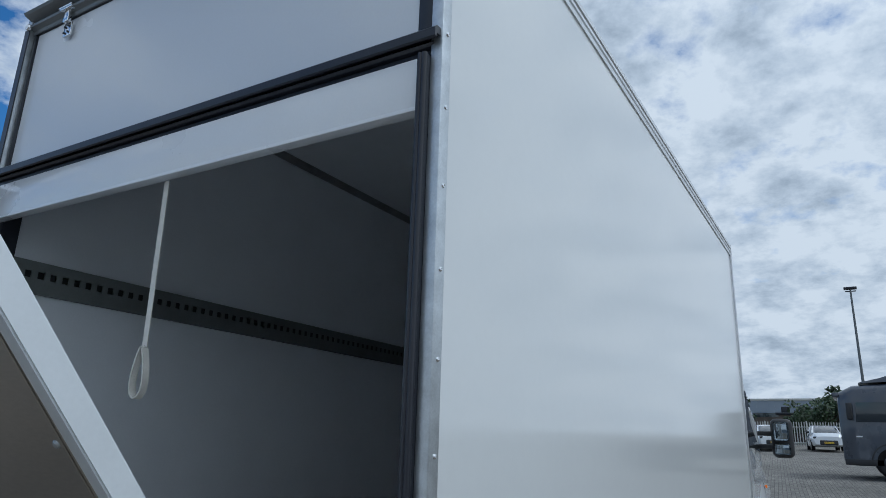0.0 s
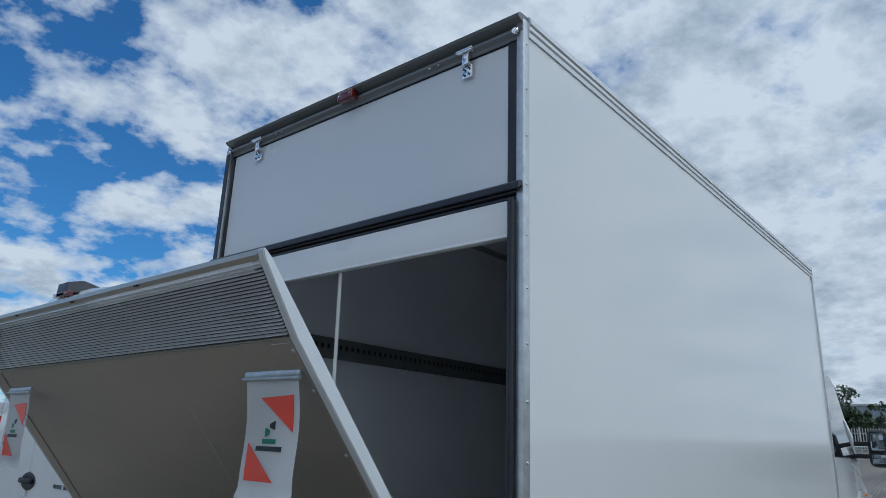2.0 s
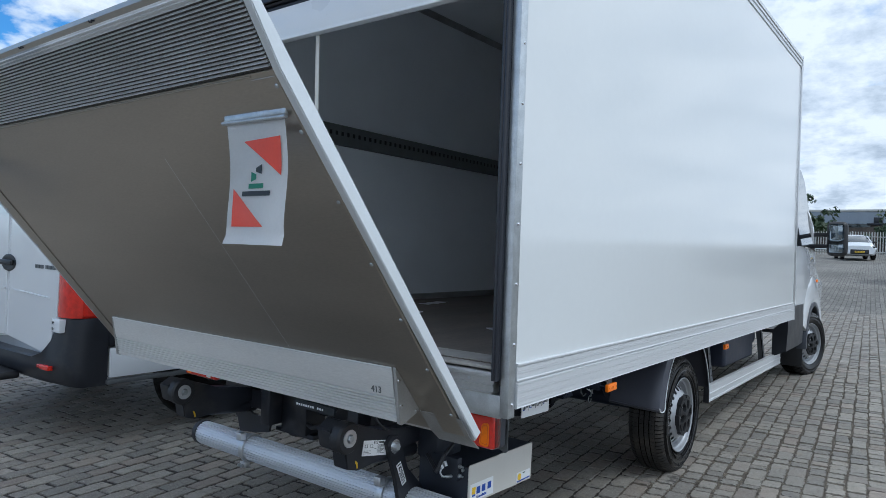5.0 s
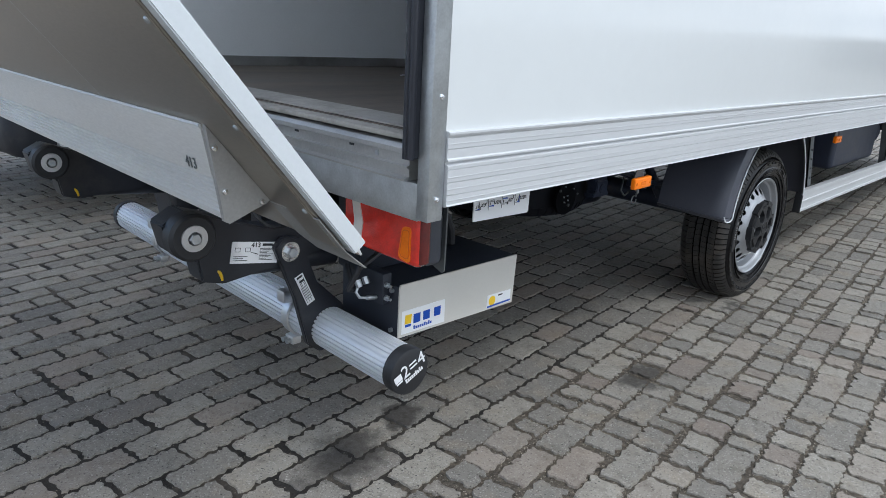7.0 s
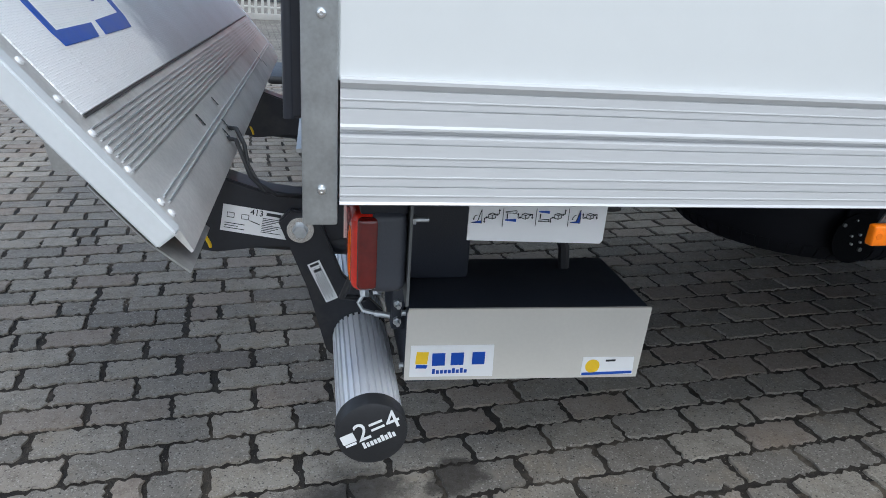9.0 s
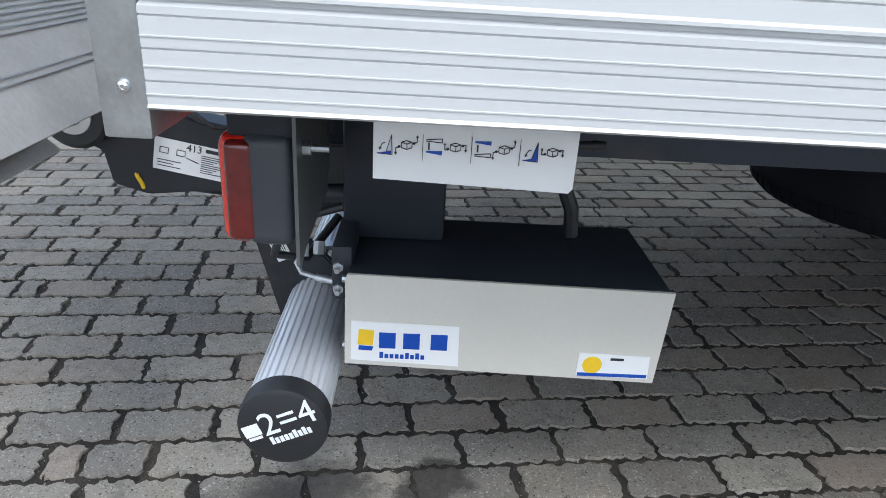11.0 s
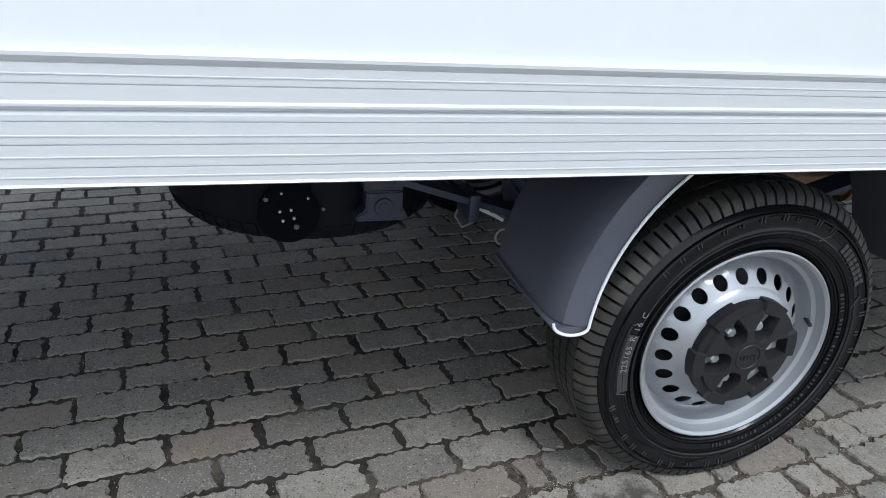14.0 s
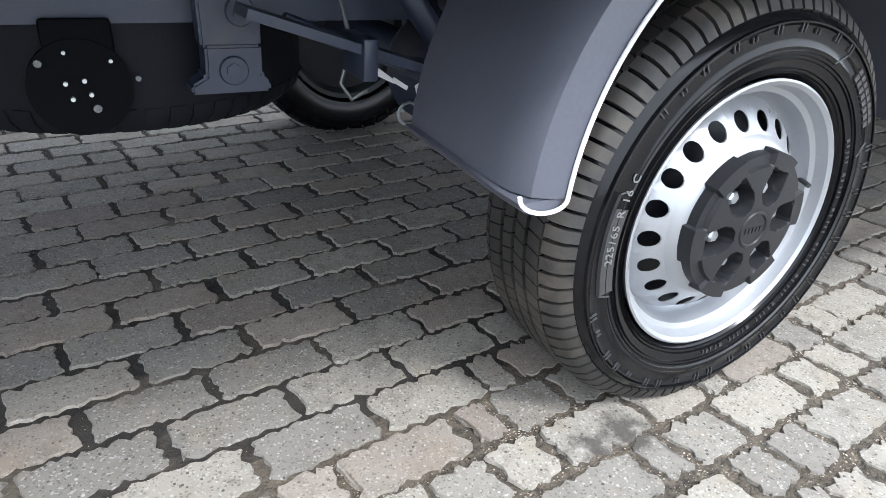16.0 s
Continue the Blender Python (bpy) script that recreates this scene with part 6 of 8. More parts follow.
# spare wheel carried flat below the frame
c = (1.395, 0.965)
bm = lathe(B(), [(0.20, 0.0), (0.26, -0.004), (0.315, 0.008), (0.337, 0.030), (0.345, 0.05), (0.345, 0.17), (0.337, 0.19), (0.315, 0.212), (0.26, 0.222), (0.20, 0.22)], (0, 0, 0), 72)
for k in range(60):
    lathe(bm, [(0.317, 0.0075), (0.340, 0.028), (0.3475, 0.05), (0.335, 0.05), (0.31, 0.02)], (0, 0, 0), 1, 6 * k, 6 * k + 4.2, close=True)
sp = part("spare_wheel", bm, M_CARRIER, truck, "spare wheel slung under the frame", m=Matrix.Translation((c[0], c[1], 0.355)) @ pose(0, 0, 0, 90, 0, 0))
part("spare_rim", lathe(B(), [(0.21, 0.03), (0.18, 0.05), (0.10, 0.06), (0.0001, 0.06)], (0, 0, 0), 48), M_STEEL_DARK, sp, m=Matrix.Translation((c[0], c[1], 0.365)) @ pose(0, 0, 0, 90, 0, 0))
# rear bumper-stop bracket and carrier plate beside the spare wheel
car = part("carrier_plate", cyl(box(B(), 1.285, 1.375, 0.603, 0.614, 0.44, 0.54, 0.006), (1.325, 0.600, 0.446), (1.325, 0.614, 0.446), 0.068, 32), M_BOSS, truck, "black carrier plate with bolts")
for bx, bz, r in ((1.273, 0.517, 0.0052), (1.306, 0.530, 0.0026), (1.363, 0.517, 0.0028), (1.302, 0.488, 0.0032), (1.326, 0.491, 0.0032), (1.308, 0.466, 0.0032), (1.332, 0.471, 0.0032), (1.337, 0.451, 0.006), (1.396, 0.491, 0.004)):
    part("bolt", cyl(B(), (bx + 0.004, 0.600, bz - 0.034), (bx + 0.004, 0.594, bz - 0.034), r, 8), M_STEEL if r < 0.004 else M_STEEL_DARK, car)
bm = B()
prism(bm, [(1.492, 0.70), (1.566, 0.70), (1.575, 0.585), (1.574, 0.502), (1.486, 0.502), (1.484, 0.585)], "y", 0.570, 0.612)
prism(bm, [(1.490, 0.506), (1.572, 0.506), (1.572, 0.462), (1.584, 0.450), (1.584, 0.436), (1.467, 0.436), (1.467, 0.450), (1.489, 0.462)], "y", 0.562, 0.611)
bmesh.ops.bevel(bm, geom=bm.edges[:], offset=0.004, segments=2, affect="EDGES")
sh = part("spring_hanger", bm, M_FRAME, truck, "black spring hanger")
for x, y, z in ((1.545, 0.570, 0.553), (1.529, 0.562, 0.470)):
    part("bush", cyl(lathe(B(), [(0.011, -0.004), (0.020, -0.004), (0.022, 0.0)], (x, y, z), 20), (x, y - 0.006, z), (x, y, z), 0.012, 6), M_FRAME, sh)
# leaf springs, axle, damper
for y in (0.50, 1.60):
    pth = [(1.53, 0.565), (1.80, 0.480), (2.16, 0.435), (2.55, 0.47), (2.85, 0.56)]
    part("leaf_spring", ribbon(B(), pth, y - 0.035, y + 0.035, 0.014), M_FRAME, truck)
    part("leaf_spring", ribbon(B(), [(x, z - 0.016) for x, z in pth[1:4]], y - 0.033, y + 0.033, 0.014), M_FRAME, truck)
bm = cyl(B(), (2.16, 0.30, 0.342), (2.16, 1.85, 0.342), 0.052, 24)
lathe(bm, [(0.0001, -0.16), (0.10, -0.10), (0.145, 0.0), (0.10, 0.10), (0.0001, 0.16)], (2.16, 1.075, 0.342), 28)
part("rear_axle", bm, M_FRAME, truck)
part("prop_shaft", cyl(B(), (2.30, 1.075, 0.36), (5.6, 1.075, 0.50), 0.04, 20), M_FRAME, truck)
part("damper", cyl(B(), (1.93, 0.50, 0.40), (1.74, 0.54, 0.66), 0.020, 16), M_FRAME, truck)
for pts_, r_, mm in (([(1.60, 0.54, 0.545), (1.72, 0.54, 0.50), (1.84, 0.54, 0.46), (1.96, 0.54, 0.44)], 0.012, M_FRAME),
                     ([(1.66, 0.585, 0.66), (1.70, 0.58, 0.58), (1.72, 0.575, 0.50), (1.70, 0.57, 0.44), (1.715, 0.56, 0.415), (1.74, 0.555, 0.43)], 0.004, M_STEEL_DARK),
                     ([(1.762, 0.590, 0.68), (1.752, 0.59, 0.64), (1.745, 0.585, 0.58)], 0.003, M_STEEL),
                     ([(1.894, 0.57, 0.566), (1.838, 0.57, 0.392)], 0.0042, M_STEEL)):
    part("brake_line", sweep(B(), pts_, r_, 8), mm, truck)
part("link_bush", cyl(lathe(B(), [(0.010, -0.016), (0.020, -0.016), (0.022, -0.012), (0.022, 0.016)], (1.903, 0.575, 0.568), 20), (1.903, 0.553, 0.568), (1.903, 0.561, 0.568), 0.011, 6), M_STEEL_DARK, truck, "rubber-mounted link end")
part("pipe_clip", sweep(B(), [(1.826 + 0.020 * math.cos(radians(30 * k)), 0.57, 0.380 + 0.020 * math.sin(radians(30 * k))) for k in range(2, 13)], 0.003, 6), M_STEEL, truck)
part("spring_clip", box(B(), 1.692, 1.716, 0.455, 0.545, 0.468, 0.530, 0.004), M_FRAME, truck)
for pts, y in (([(1.742, 0.478), (1.735, 0.463), (1.792, 0.436), (1.796, 0.440)], 0.562), ([(1.786, 0.441), (1.790, 0.448), (1.817, 0.431), (1.815, 0.424)], 0.558), ([(1.832, 0.430), (1.842, 0.436), (1.852, 0.412), (1.838, 0.408)], 0.562)):
    part("paper_tag", prism(B(), pts, "y", y, y + 0.0015), M_STICKER, truck, "crumpled white paper tag")
bm = sweep(B(), [(2.62, 0.66, 0.50), (2.9, 0.60, 0.47), (3.3, 0.58, 0.46), (4.1, 0.60, 0.46), (4.8, 0.65, 0.47)], 0.032, 16)
cyl(bm, (2.86, 0.61, 0.475), (2.90, 0.60, 0.47), 0.050, 24, 0.036)
part("exhaust_pipe", bm, M_RUST, truck, "rust-brown exhaust pipe")
part("silencer", cyl(B(), (3.4, 0.80, 0.45), (4.2, 0.80, 0.45), 0.10, 28), M_STEEL_DARK, truck)
part("tank", box(B(), 3.55, 4.45, 0.25, 0.60, 0.40, 0.66, 0.03, 4), M_FRAME, truck)
part("air_tank", cyl(B(), (4.25, 0.38, 0.56), (4.6, 0.38, 0.56), 0.11, 28), M_FRAME, truck)

# side marker lamps
def side_marker(x0, y, z, w=0.094, h=0.032, tilt=0.0):
    m = pose(x0 + w / 2, y, z, 0, tilt, 0)
    mk = part("side_marker", box(B(), -w / 2, w / 2, -0.006, 0.010, -h / 2, h / 2, 0.004, 3), M_AMBER, truck, "amber side marker lamp", m)
    bm = B()
    for k in (-1, 1):
        lathe(bm, [(0.0001, -0.0066), (0.005, -0.0066), (0.0055, -0.005)], (k * w * 0.40, 0, 0), 12)
    box(bm, -0.012, 0.012, -0.0066, -0.005, -0.005, 0.005)
    tagged(part("lens_detail", bm, M_AMBER_DARK, mk, m=m), "moulded lens marks", kind="stuff")
    bm = prism(B(), [(-0.030, h / 2 - 0.006), (0.030, h / 2 - 0.006), (0.017, h / 2 + 0.020), (0.017, h / 2 + 0.055), (-0.017, h / 2 + 0.055), (-0.017, h / 2 + 0.020)], "y", 0.010, 0.013)
    box(bm, -0.016, 0.016, 0.0115, 0.05, h / 2 + 0.03, h / 2 + 0.034)
    part("marker_bracket", bm, M_STEEL_DARK, truck, m=m)


M_AMBER_DARK = mat("amber_shade", (0.85, 0.18, 0.0), 0.2, bump=0.0)
side_marker(0.768, 0.005, 0.6835, 0.091, 0.032, tilt=-1.0)
side_marker(2.700, 0.036, 0.671, 0.085, 0.032)
side_marker(4.90, 0.095, 0.640, 0.075, 0.034)

# side guard
pts = [(0.161, 0.268), (0.155, 0.270), (0.155, 0.282), (0.160, 0.285), (0.160, 0.314), (0.155, 0.317), (0.155, 0.326), (0.160, 0.329), (0.160, 0.358), (0.155, 0.361), (0.155, 0.376), (0.161, 0.379), (0.188, 0.379), (0.188, 0.268)]
rail = part("side_guard_rail", prism(B(), pts, "x", 2.815, 5.14), M_SKIRT, truck, "pale aluminium side guard rail", sharp=25)
for x in (2.803, 5.14):
    part("end_cap", box(B(), x, x + 0.012, 0.153, 0.190, 0.265, 0.382, 0.003), M_RUBBER, rail)
for x in (3.00, 4.62):
    bm = B()
    prism(bm, [(0.189, 0.29), (0.197, 0.29), (0.250, 0.72), (0.242, 0.72)], "x", x, x + 0.055)
    prism(bm, [(0.189, 0.29), (0.233, 0.29), (0.282, 0.72), (0.242, 0.72)], "x", x, x + 0.006)
    for z in (0.42, 0.47, 0.52, 0.57):
        cyl(bm, (x + 0.028, 0.198 + (z - 0.3) * 0.12, z), (x + 0.028, 0.185 + (z - 0.3) * 0.12, z), 0.006, 8)
    part("guard_post", bm, M_STEEL_DARK, rail, "galvanised guard post")

# ---- cab ----
cab_y = W / 2
rings = [section(4.84, 0.965, 0.95, 0.84, 0.62, 1.32, 2.38, 0.16), section(5.0, 0.97, 0.955, 0.85, 0.60, 1.32, 2.42, 0.16), section(5.6, 0.97, 0.955, 0.84, 0.60, 1.32, 2.44, 0.16), section(6.05, 0.97, 0.955, 0.79, 0.62, 1.32, 2.36, 0.16),
         section(6.35, 0.97, 0.95, 0.74, 0.66, 1.28, 2.10, 0.16), section(6.68, 0.96, 0.945, 0.74, 0.66, 1.10, 1.62, 0.14), section(7.0, 0.94, 0.95, 0.74, 0.50, 1.0, 1.30, 0.12), section(7.22, 0.80, 0.84, 0.66, 0.52, 0.92, 1.14, 0.10)]
cab = part("cab", loft(B(), [[(x, cab_y + y, z) for x, y, z in r] for r in rings]), M_CAR, truck, "white van cab", sharp=40)
for sg in (-1, 1):
    ys = cab_y + sg * 1.0
    # door glass, sill, arch and fender
    gl = [(5.06, 1.40), (5.98, 1.40), (6.42, 1.36), (6.12, 2.10), (5.96, 2.20), (5.10, 2.22)]
    bm = B()
    f0 = [bm.verts.new((x, cab_y + sg * (0.955 - 0.115 * (z - 1.32) / 1.1 + 0.002), z)) for x, z in gl]
    f1 = [bm.verts.new((x, cab_y + sg * (0.955 - 0.115 * (z - 1.32) / 1.1 - 0.014), z)) for x, z in gl]
    bm.faces.new(f0)
    bm.faces.new(f1[::-1])
    for i in range(len(gl)):
        j = (i + 1) % len(gl)
        bm.faces.new((f0[i], f0[j], f1[j], f1[i]))
    bmesh.ops.recalc_face_normals(bm, faces=bm.faces[:])
    part("door_glass", bm, M_GLASS, cab, "dark door glass")
    part("sill", loft(B(), [[(x, ys - sg * (0.016 + d), 0.82), (x, ys - sg * (0.010 + d), 0.64), (x, ys - sg * (0.020 + d), 0.42), (x, ys - sg * 0.14, 0.36), (x, ys - sg * 0.14, 0.82)] for x, d in ((4.86, 0.0), (5.4, 0.004), (5.70, 0.014), (5.84, 0.028))]), M_BLACK, cab, "black plastic sill")
    fen = []
    for k in range(13):
        a = radians(158 - 11.5 * k)
        fen.append([(6.28 + r * math.cos(a), cab_y + sg * yv, FH[2] + r * math.sin(a)) for r, yv in ((0.45, 0.90), (0.455, 0.978), (0.52, 0.988), (0.62, 0.976), (0.74, 0.955), (0.74, 0.90))])
    part("fender", loft(B(), fen), M_CAR, cab, "white wheel arch")
    arch = []
    for k in range(13):
        a = radians(182 - 14.5 * k)
        arch.append([(6.28 + r * math.cos(a), cab_y + sg * yv, FH[2] + r * math.sin(a)) for r, yv in ((0.402, 0.90), (0.402, 0.978), (0.412, 0.990), (0.452, 0.988), (0.456, 0.970), (0.456, 0.90))])
    part("arch_trim", loft(B(), arch), M_PLASTIC, cab, "black arch trim")
    part("arch_liner", lathe(B(), [(0.40, 0.0), (0.40, 0.30)], (6.28, cab_y + (-0.96 if sg < 0 else 0.66), FH[2]), 20, 0, 180), M_RUBBER, cab)
    part("mud_flap", box(B(), 5.84, 5.855, min(ys - sg * 0.045, ys - sg * 0.28), max(ys - sg * 0.045, ys - sg * 0.28), 0.16, 0.62, 0.004), M_RUBBER, cab)
    # mirror on two arms
    mx, my = 6.36, cab_y + sg * 1.165
    mir = part("wing_mirror", box(B(), mx - 0.02, mx + 0.10, min(my - 0.10, my + 0.10), max(my - 0.10, my + 0.10), 1.315, 1.690, 0.055, 5), M_RUBBER, truck, "black two-part wing mirror")
    part("mirror_glass", box(B(), mx - 0.028, mx - 0.021, my - 0.070, my + 0.070, 1.475, 1.660, 0.030, 4), M_MIRROR, mir)
    part("mirror_glass", box(B(), mx - 0.028, mx - 0.021, my - 0.070, my + 0.070, 1.348, 1.450, 0.020, 4), M_MIRROR, mir)
    for z in (1.42, 1.545):
        part("mirror_arm", box(B(), mx + 0.01, mx + 0.07, min(my, cab_y + sg * 0.93), max(my, cab_y + sg * 0.93), z - 0.022, z + 0.022, 0.008), M_RUBBER, mir)
    part("indicator", box(B(), 6.52, 6.57, ys - sg * 0.045, ys - sg * 0.030, 1.02, 1.05, 0.003), M_AMBER, cab)
bm = B()
ws = [(6.12, 0.72, 2.28), (6.72, 0.80, 1.50)]
f0 = [bm.verts.new((ws[0][0], cab_y - ws[0][1], ws[0][2])), bm.verts.new((ws[0][0], cab_y + ws[0][1], ws[0][2])), bm.verts.new((ws[1][0], cab_y + ws[1][1], ws[1][2])), bm.verts.new((ws[1][0], cab_y - ws[1][1], ws[1][2]))]
f1 = [bm.verts.new(v.co + Vector((0.06, 0, 0.05))) for v in f0]
bm.faces.new(f0)
bm.faces.new(f1[::-1])
for i in range(4):
    j = (i + 1) % 4
    bm.faces.new((f0[i], f0[j], f1[j], f1[i]))
bmesh.ops.recalc_face_normals(bm, faces=bm.faces[:])
part("windscreen", bm, M_GLASS, cab)
for sg in (-1, 1):
    pil = [(6.48, 0.945, 1.22), (6.40, 0.945, 1.40), (6.30, 0.945, 1.62), (6.20, 0.918, 1.76), (6.10, 0.870, 1.90), (6.0, 0.83, 2.06)]
    part("windscreen_pillar", loft(B(), [[(x - 0.06, cab_y + sg * (yv - 0.05), z), (x - 0.03, cab_y + sg * yv, z), (x + 0.05, cab_y + sg * yv, z), (x + 0.07, cab_y + sg * (yv - 0.07), z)] for x, yv, z in pil]), M_CAR, cab, "white windscreen pillar")
part("bumper", box(B(), 7.02, 7.30, cab_y - 0.88, cab_y + 0.88, 0.36, 0.66, 0.05, 4), M_PLASTIC, cab)
part("grille", box(B(), 7.18, 7.24, cab_y - 0.5, cab_y + 0.5, 0.70, 0.95, 0.02, 3), M_RUBBER, cab)
for s in (-1, 1):
    part("headlight", box(B(), 7.08, 7.20, cab_y + s * 0.68 - 0.13, cab_y + s * 0.68 + 0.13, 0.76, 0.98, 0.04, 4), M_CLEAR, cab)

# ---- the van standing beside ----
VX, VY = -0.03, 4.08
van = thing("panel_van", "white high-roof panel van with red tail lamps, parked beside", "van", (VX, VY, gz(1.5)))
rings = [section(0.00, 0.93, 0.965, 0.74, 0.44, 1.30, 2.36, 0.22), section(0.04, 0.97, 0.995, 0.78, 0.40, 1.30, 2.43, 0.24), section(0.30, 0.99, 1.01, 0.80, 0.38, 1.30, 2.50, 0.24), section(3.4, 0.99, 1.01, 0.80, 0.38, 1.30, 2.54, 0.24),
         section(4.1, 0.99, 1.01, 0.78, 0.38, 1.30, 2.48, 0.24), section(4.6, 0.98, 1.0, 0.72, 0.38, 1.25, 2.05, 0.2), section(5.0, 0.97, 0.98, 0.74, 0.38, 1.10, 1.50, 0.16), section(5.6, 0.88, 0.90, 0.66, 0.40, 0.95, 1.18, 0.12)]
body = part("van_body", loft(B(), rings), M_CAR, van, sharp=40)
# rear doors: leaf panels slightly proud, with a gap between them
for s in (-1, 1):
    a, b_ = sorted((s * 0.012, s * 0.76))
    pts = [(s * 0.012, 0.58), (s * 0.56, 0.53), (s * 0.68, 0.56), (s * 0.73, 0.66), (s * 0.785, 0.76), (s * 0.80, 1.0), (s * 0.80, 1.40), (s * 0.74, 2.14), (s * 0.62, 2.32), (s * 0.40, 2.385), (s * 0.012, 2.405)]
    bm = prism(B(), pts, "x", -0.028, 0.02)
    bmesh.ops.bevel(bm, geom=[e for e in bm.edges if abs(e.verts[0].co.x - e.verts[1].co.x) < 1e-6 and e.verts[0].co.x < 0], offset=0.012, segments=3, affect="EDGES")
    leaf = part("rear_door", bm, M_CAR, van, "white rear door leaf", sharp=40)
    pts = [(s * 0.10, 1.46), (s * 0.62, 1.46), (s * 0.58, 2.10), (s * 0.52, 2.20), (s * 0.10, 2.22)]
    part("crease", prism(B(), [(s * 0.06, 1.432), (s * 0.72, 1.432), (s * 0.72, 1.440), (s * 0.06, 1.440)], "x", -0.033, -0.026), M_CAR, leaf)
    part("crease", prism(B(), [(s * 0.04, 0.905), (s * 0.66, 0.885), (s * 0.66, 0.893), (s * 0.04, 0.915)], "x", -0.033, -0.026), M_CAR, leaf)
    for z in (0.69, 1.55):
        bm = box(B(), -0.066, 0.0, min(s * 0.79, s * 0.90), max(s * 0.79, s * 0.90), z, z + 0.085, 0.006, 3)
        for dy in (0.815, 0.815):
            cyl(bm, (-0.070, s * dy, z + 0.022), (-0.064, s * dy, z + 0.022), 0.009, 10)
            cyl(bm, (-0.070, s * dy, z + 0.062), (-0.064, s * dy, z + 0.062), 0.009, 10)
        part("door_hinge", bm, M_CAR, leaf, "white door hinge")
part("handle_bowl", lathe(B(), [(0.0001, 0.0), (0.050, 0.0), (0.075, -0.004), (0.085, 0.0)], (0, 0, 0), 24), M_RUBBER, van, m=pose(-0.030, 0.0, 1.09, 0, 0, -90) @ Matrix.Diagonal((1.5, 1, 0.7, 1)))
part("door_handle", box(B(), -0.055, -0.035, -0.10, 0.12, 1.075, 1.110, 0.008, 3), M_RUBBER, van, "black door handle")
bm = B()
for a, b_ in ((-0.735, -0.690), (-0.680, -0.635), (-0.625, -0.600), (-0.560, -0.515), (-0.505, -0.480), (-0.470, -0.445)):
    box(bm, -0.034, -0.028, a, b_, 1.072, 1.096)
tagged(part("badge", bm, M_STEEL_DARK, van), "dark model badge", kind="stuff")
for s in (-1, 1):
    rg = []
    for z, w0, w1 in ((0.785, 0.805, 1.0), (0.80, 0.80, 1.012), (1.0, 0.805, 1.012), (1.15, 0.81, 1.006), (1.40, 0.815, 1.0), (1.50, 0.83, 0.985), (1.53, 0.85, 0.96)):
        rg.append([(-0.040, s * (w0 + 0.02), z), (-0.046, s * (w0 + (w1 - w0) * 0.4), z), (-0.030, s * (w1 - 0.05), z), (0.02, s * (w1 + 0.004), z), (0.16, s * (w1 + 0.004), z), (0.16, s * (w1 - 0.06), z), (0.0, s * w0, z)])
    part("tail_lamp", loft(B(), rg), M_RED, van, "tall red tail lamp")
# one moulded bumper: low under the doors, high at the corners, wrapped round the sides
rg = []
for y, x0, x1, top in ((-1.020, 0.06, 0.18, 0.785), (-1.012, 0.0, 0.16, 0.785), (-0.985, -0.030, 0.12, 0.785), (-0.93, -0.052, 0.10, 0.785), (-0.815, -0.062, 0.08, 0.785), (-0.795, -0.066, 0.06, 0.74),
                       (-0.74, -0.074, 0.05, 0.635), (-0.70, -0.080, 0.04, 0.560), (-0.58, -0.090, 0.04, 0.520), (0.0, -0.095, 0.04, 0.515),
                       (0.58, -0.090, 0.04, 0.520), (0.70, -0.080, 0.04, 0.560), (0.74, -0.074, 0.05, 0.635), (0.795, -0.066, 0.06, 0.74), (0.815, -0.062, 0.08, 0.785), (0.93, -0.052, 0.10, 0.785), (0.985, -0.030, 0.12, 0.785), (1.012, 0.0, 0.16, 0.785), (1.020, 0.06, 0.18, 0.785)):
    rg.append([(x1, y, 0.36), (x0 + 0.045, y, 0.36), (x0 + 0.012, y, 0.40), (x0, y, 0.47), (x0 + 0.006, y, min(0.515, top - 0.01)), (x0 + 0.030 * (top > 0.6), y, top - 0.006), (x0 + 0.012 + 0.03 * (top > 0.6), y, top), (x1, y, top)])
bm = loft(B(), rg)
for s in (-1, 1):
    box(bm, 0.182, 4.0, s * 1.0 if s > 0 else -1.03, 1.03 if s > 0 else s * 1.0, 0.60, 0.77, 0.01)
part("rear_bumper", bm, M_BLACK, van, "black plastic rear bumper with step", sharp=40)
for s in (-1, 1):
    part("reflector", box(B(), -0.092, -0.060, min(s * 0.66, s * 0.82), max(s * 0.66, s * 0.82), 0.452, 0.480, 0.004), M_RED, van)
part("tow_step", box(B(), -0.30, -0.06, -0.34, 0.42, 0.335, 0.385, 0.02, 3), M_RUBBER, van, "black rear step")
part("side_sill", box(B(), 0.19, 4.9, -1.035, -1.005, 0.405, 0.592, 0.008), M_CAR, van)
part("sill_trim", box(B(), 0.17, 4.9, -1.045, -1.00, 0.365, 0.395, 0.006), M_STEEL_DARK, van)
part("marker", box(B(), 0.30, 0.36, -1.045, -1.028, 0.66, 0.70, 0.004), M_AMBER, van)
# roof lamp and grab fitting
bm = loft(B(), [[(x, -0.10 * w + 0.0, z0), (x, 0.10 * w, z0), (x, 0.085 * w, z1), (x, -0.085 * w, z1)] for x, w, z0, z1 in ((-0.06, 0.7, 2.50, 2.52), (-0.05, 1.0, 2.52, 2.60), (0.06, 1.0, 2.54, 2.63), (0.22, 0.8, 2.56, 2.60), (0.30, 0.5, 2.56, 2.575))])
part("roof_lamp", bm, M_PLASTIC, van, "dark high-level brake lamp", m=pose(0, 0.0, -0.10))
part("lamp_strip", box(B(), -0.06, -0.02, -0.14, 0.14, 2.395, 2.43, 0.008), M_RED_DARK, van)
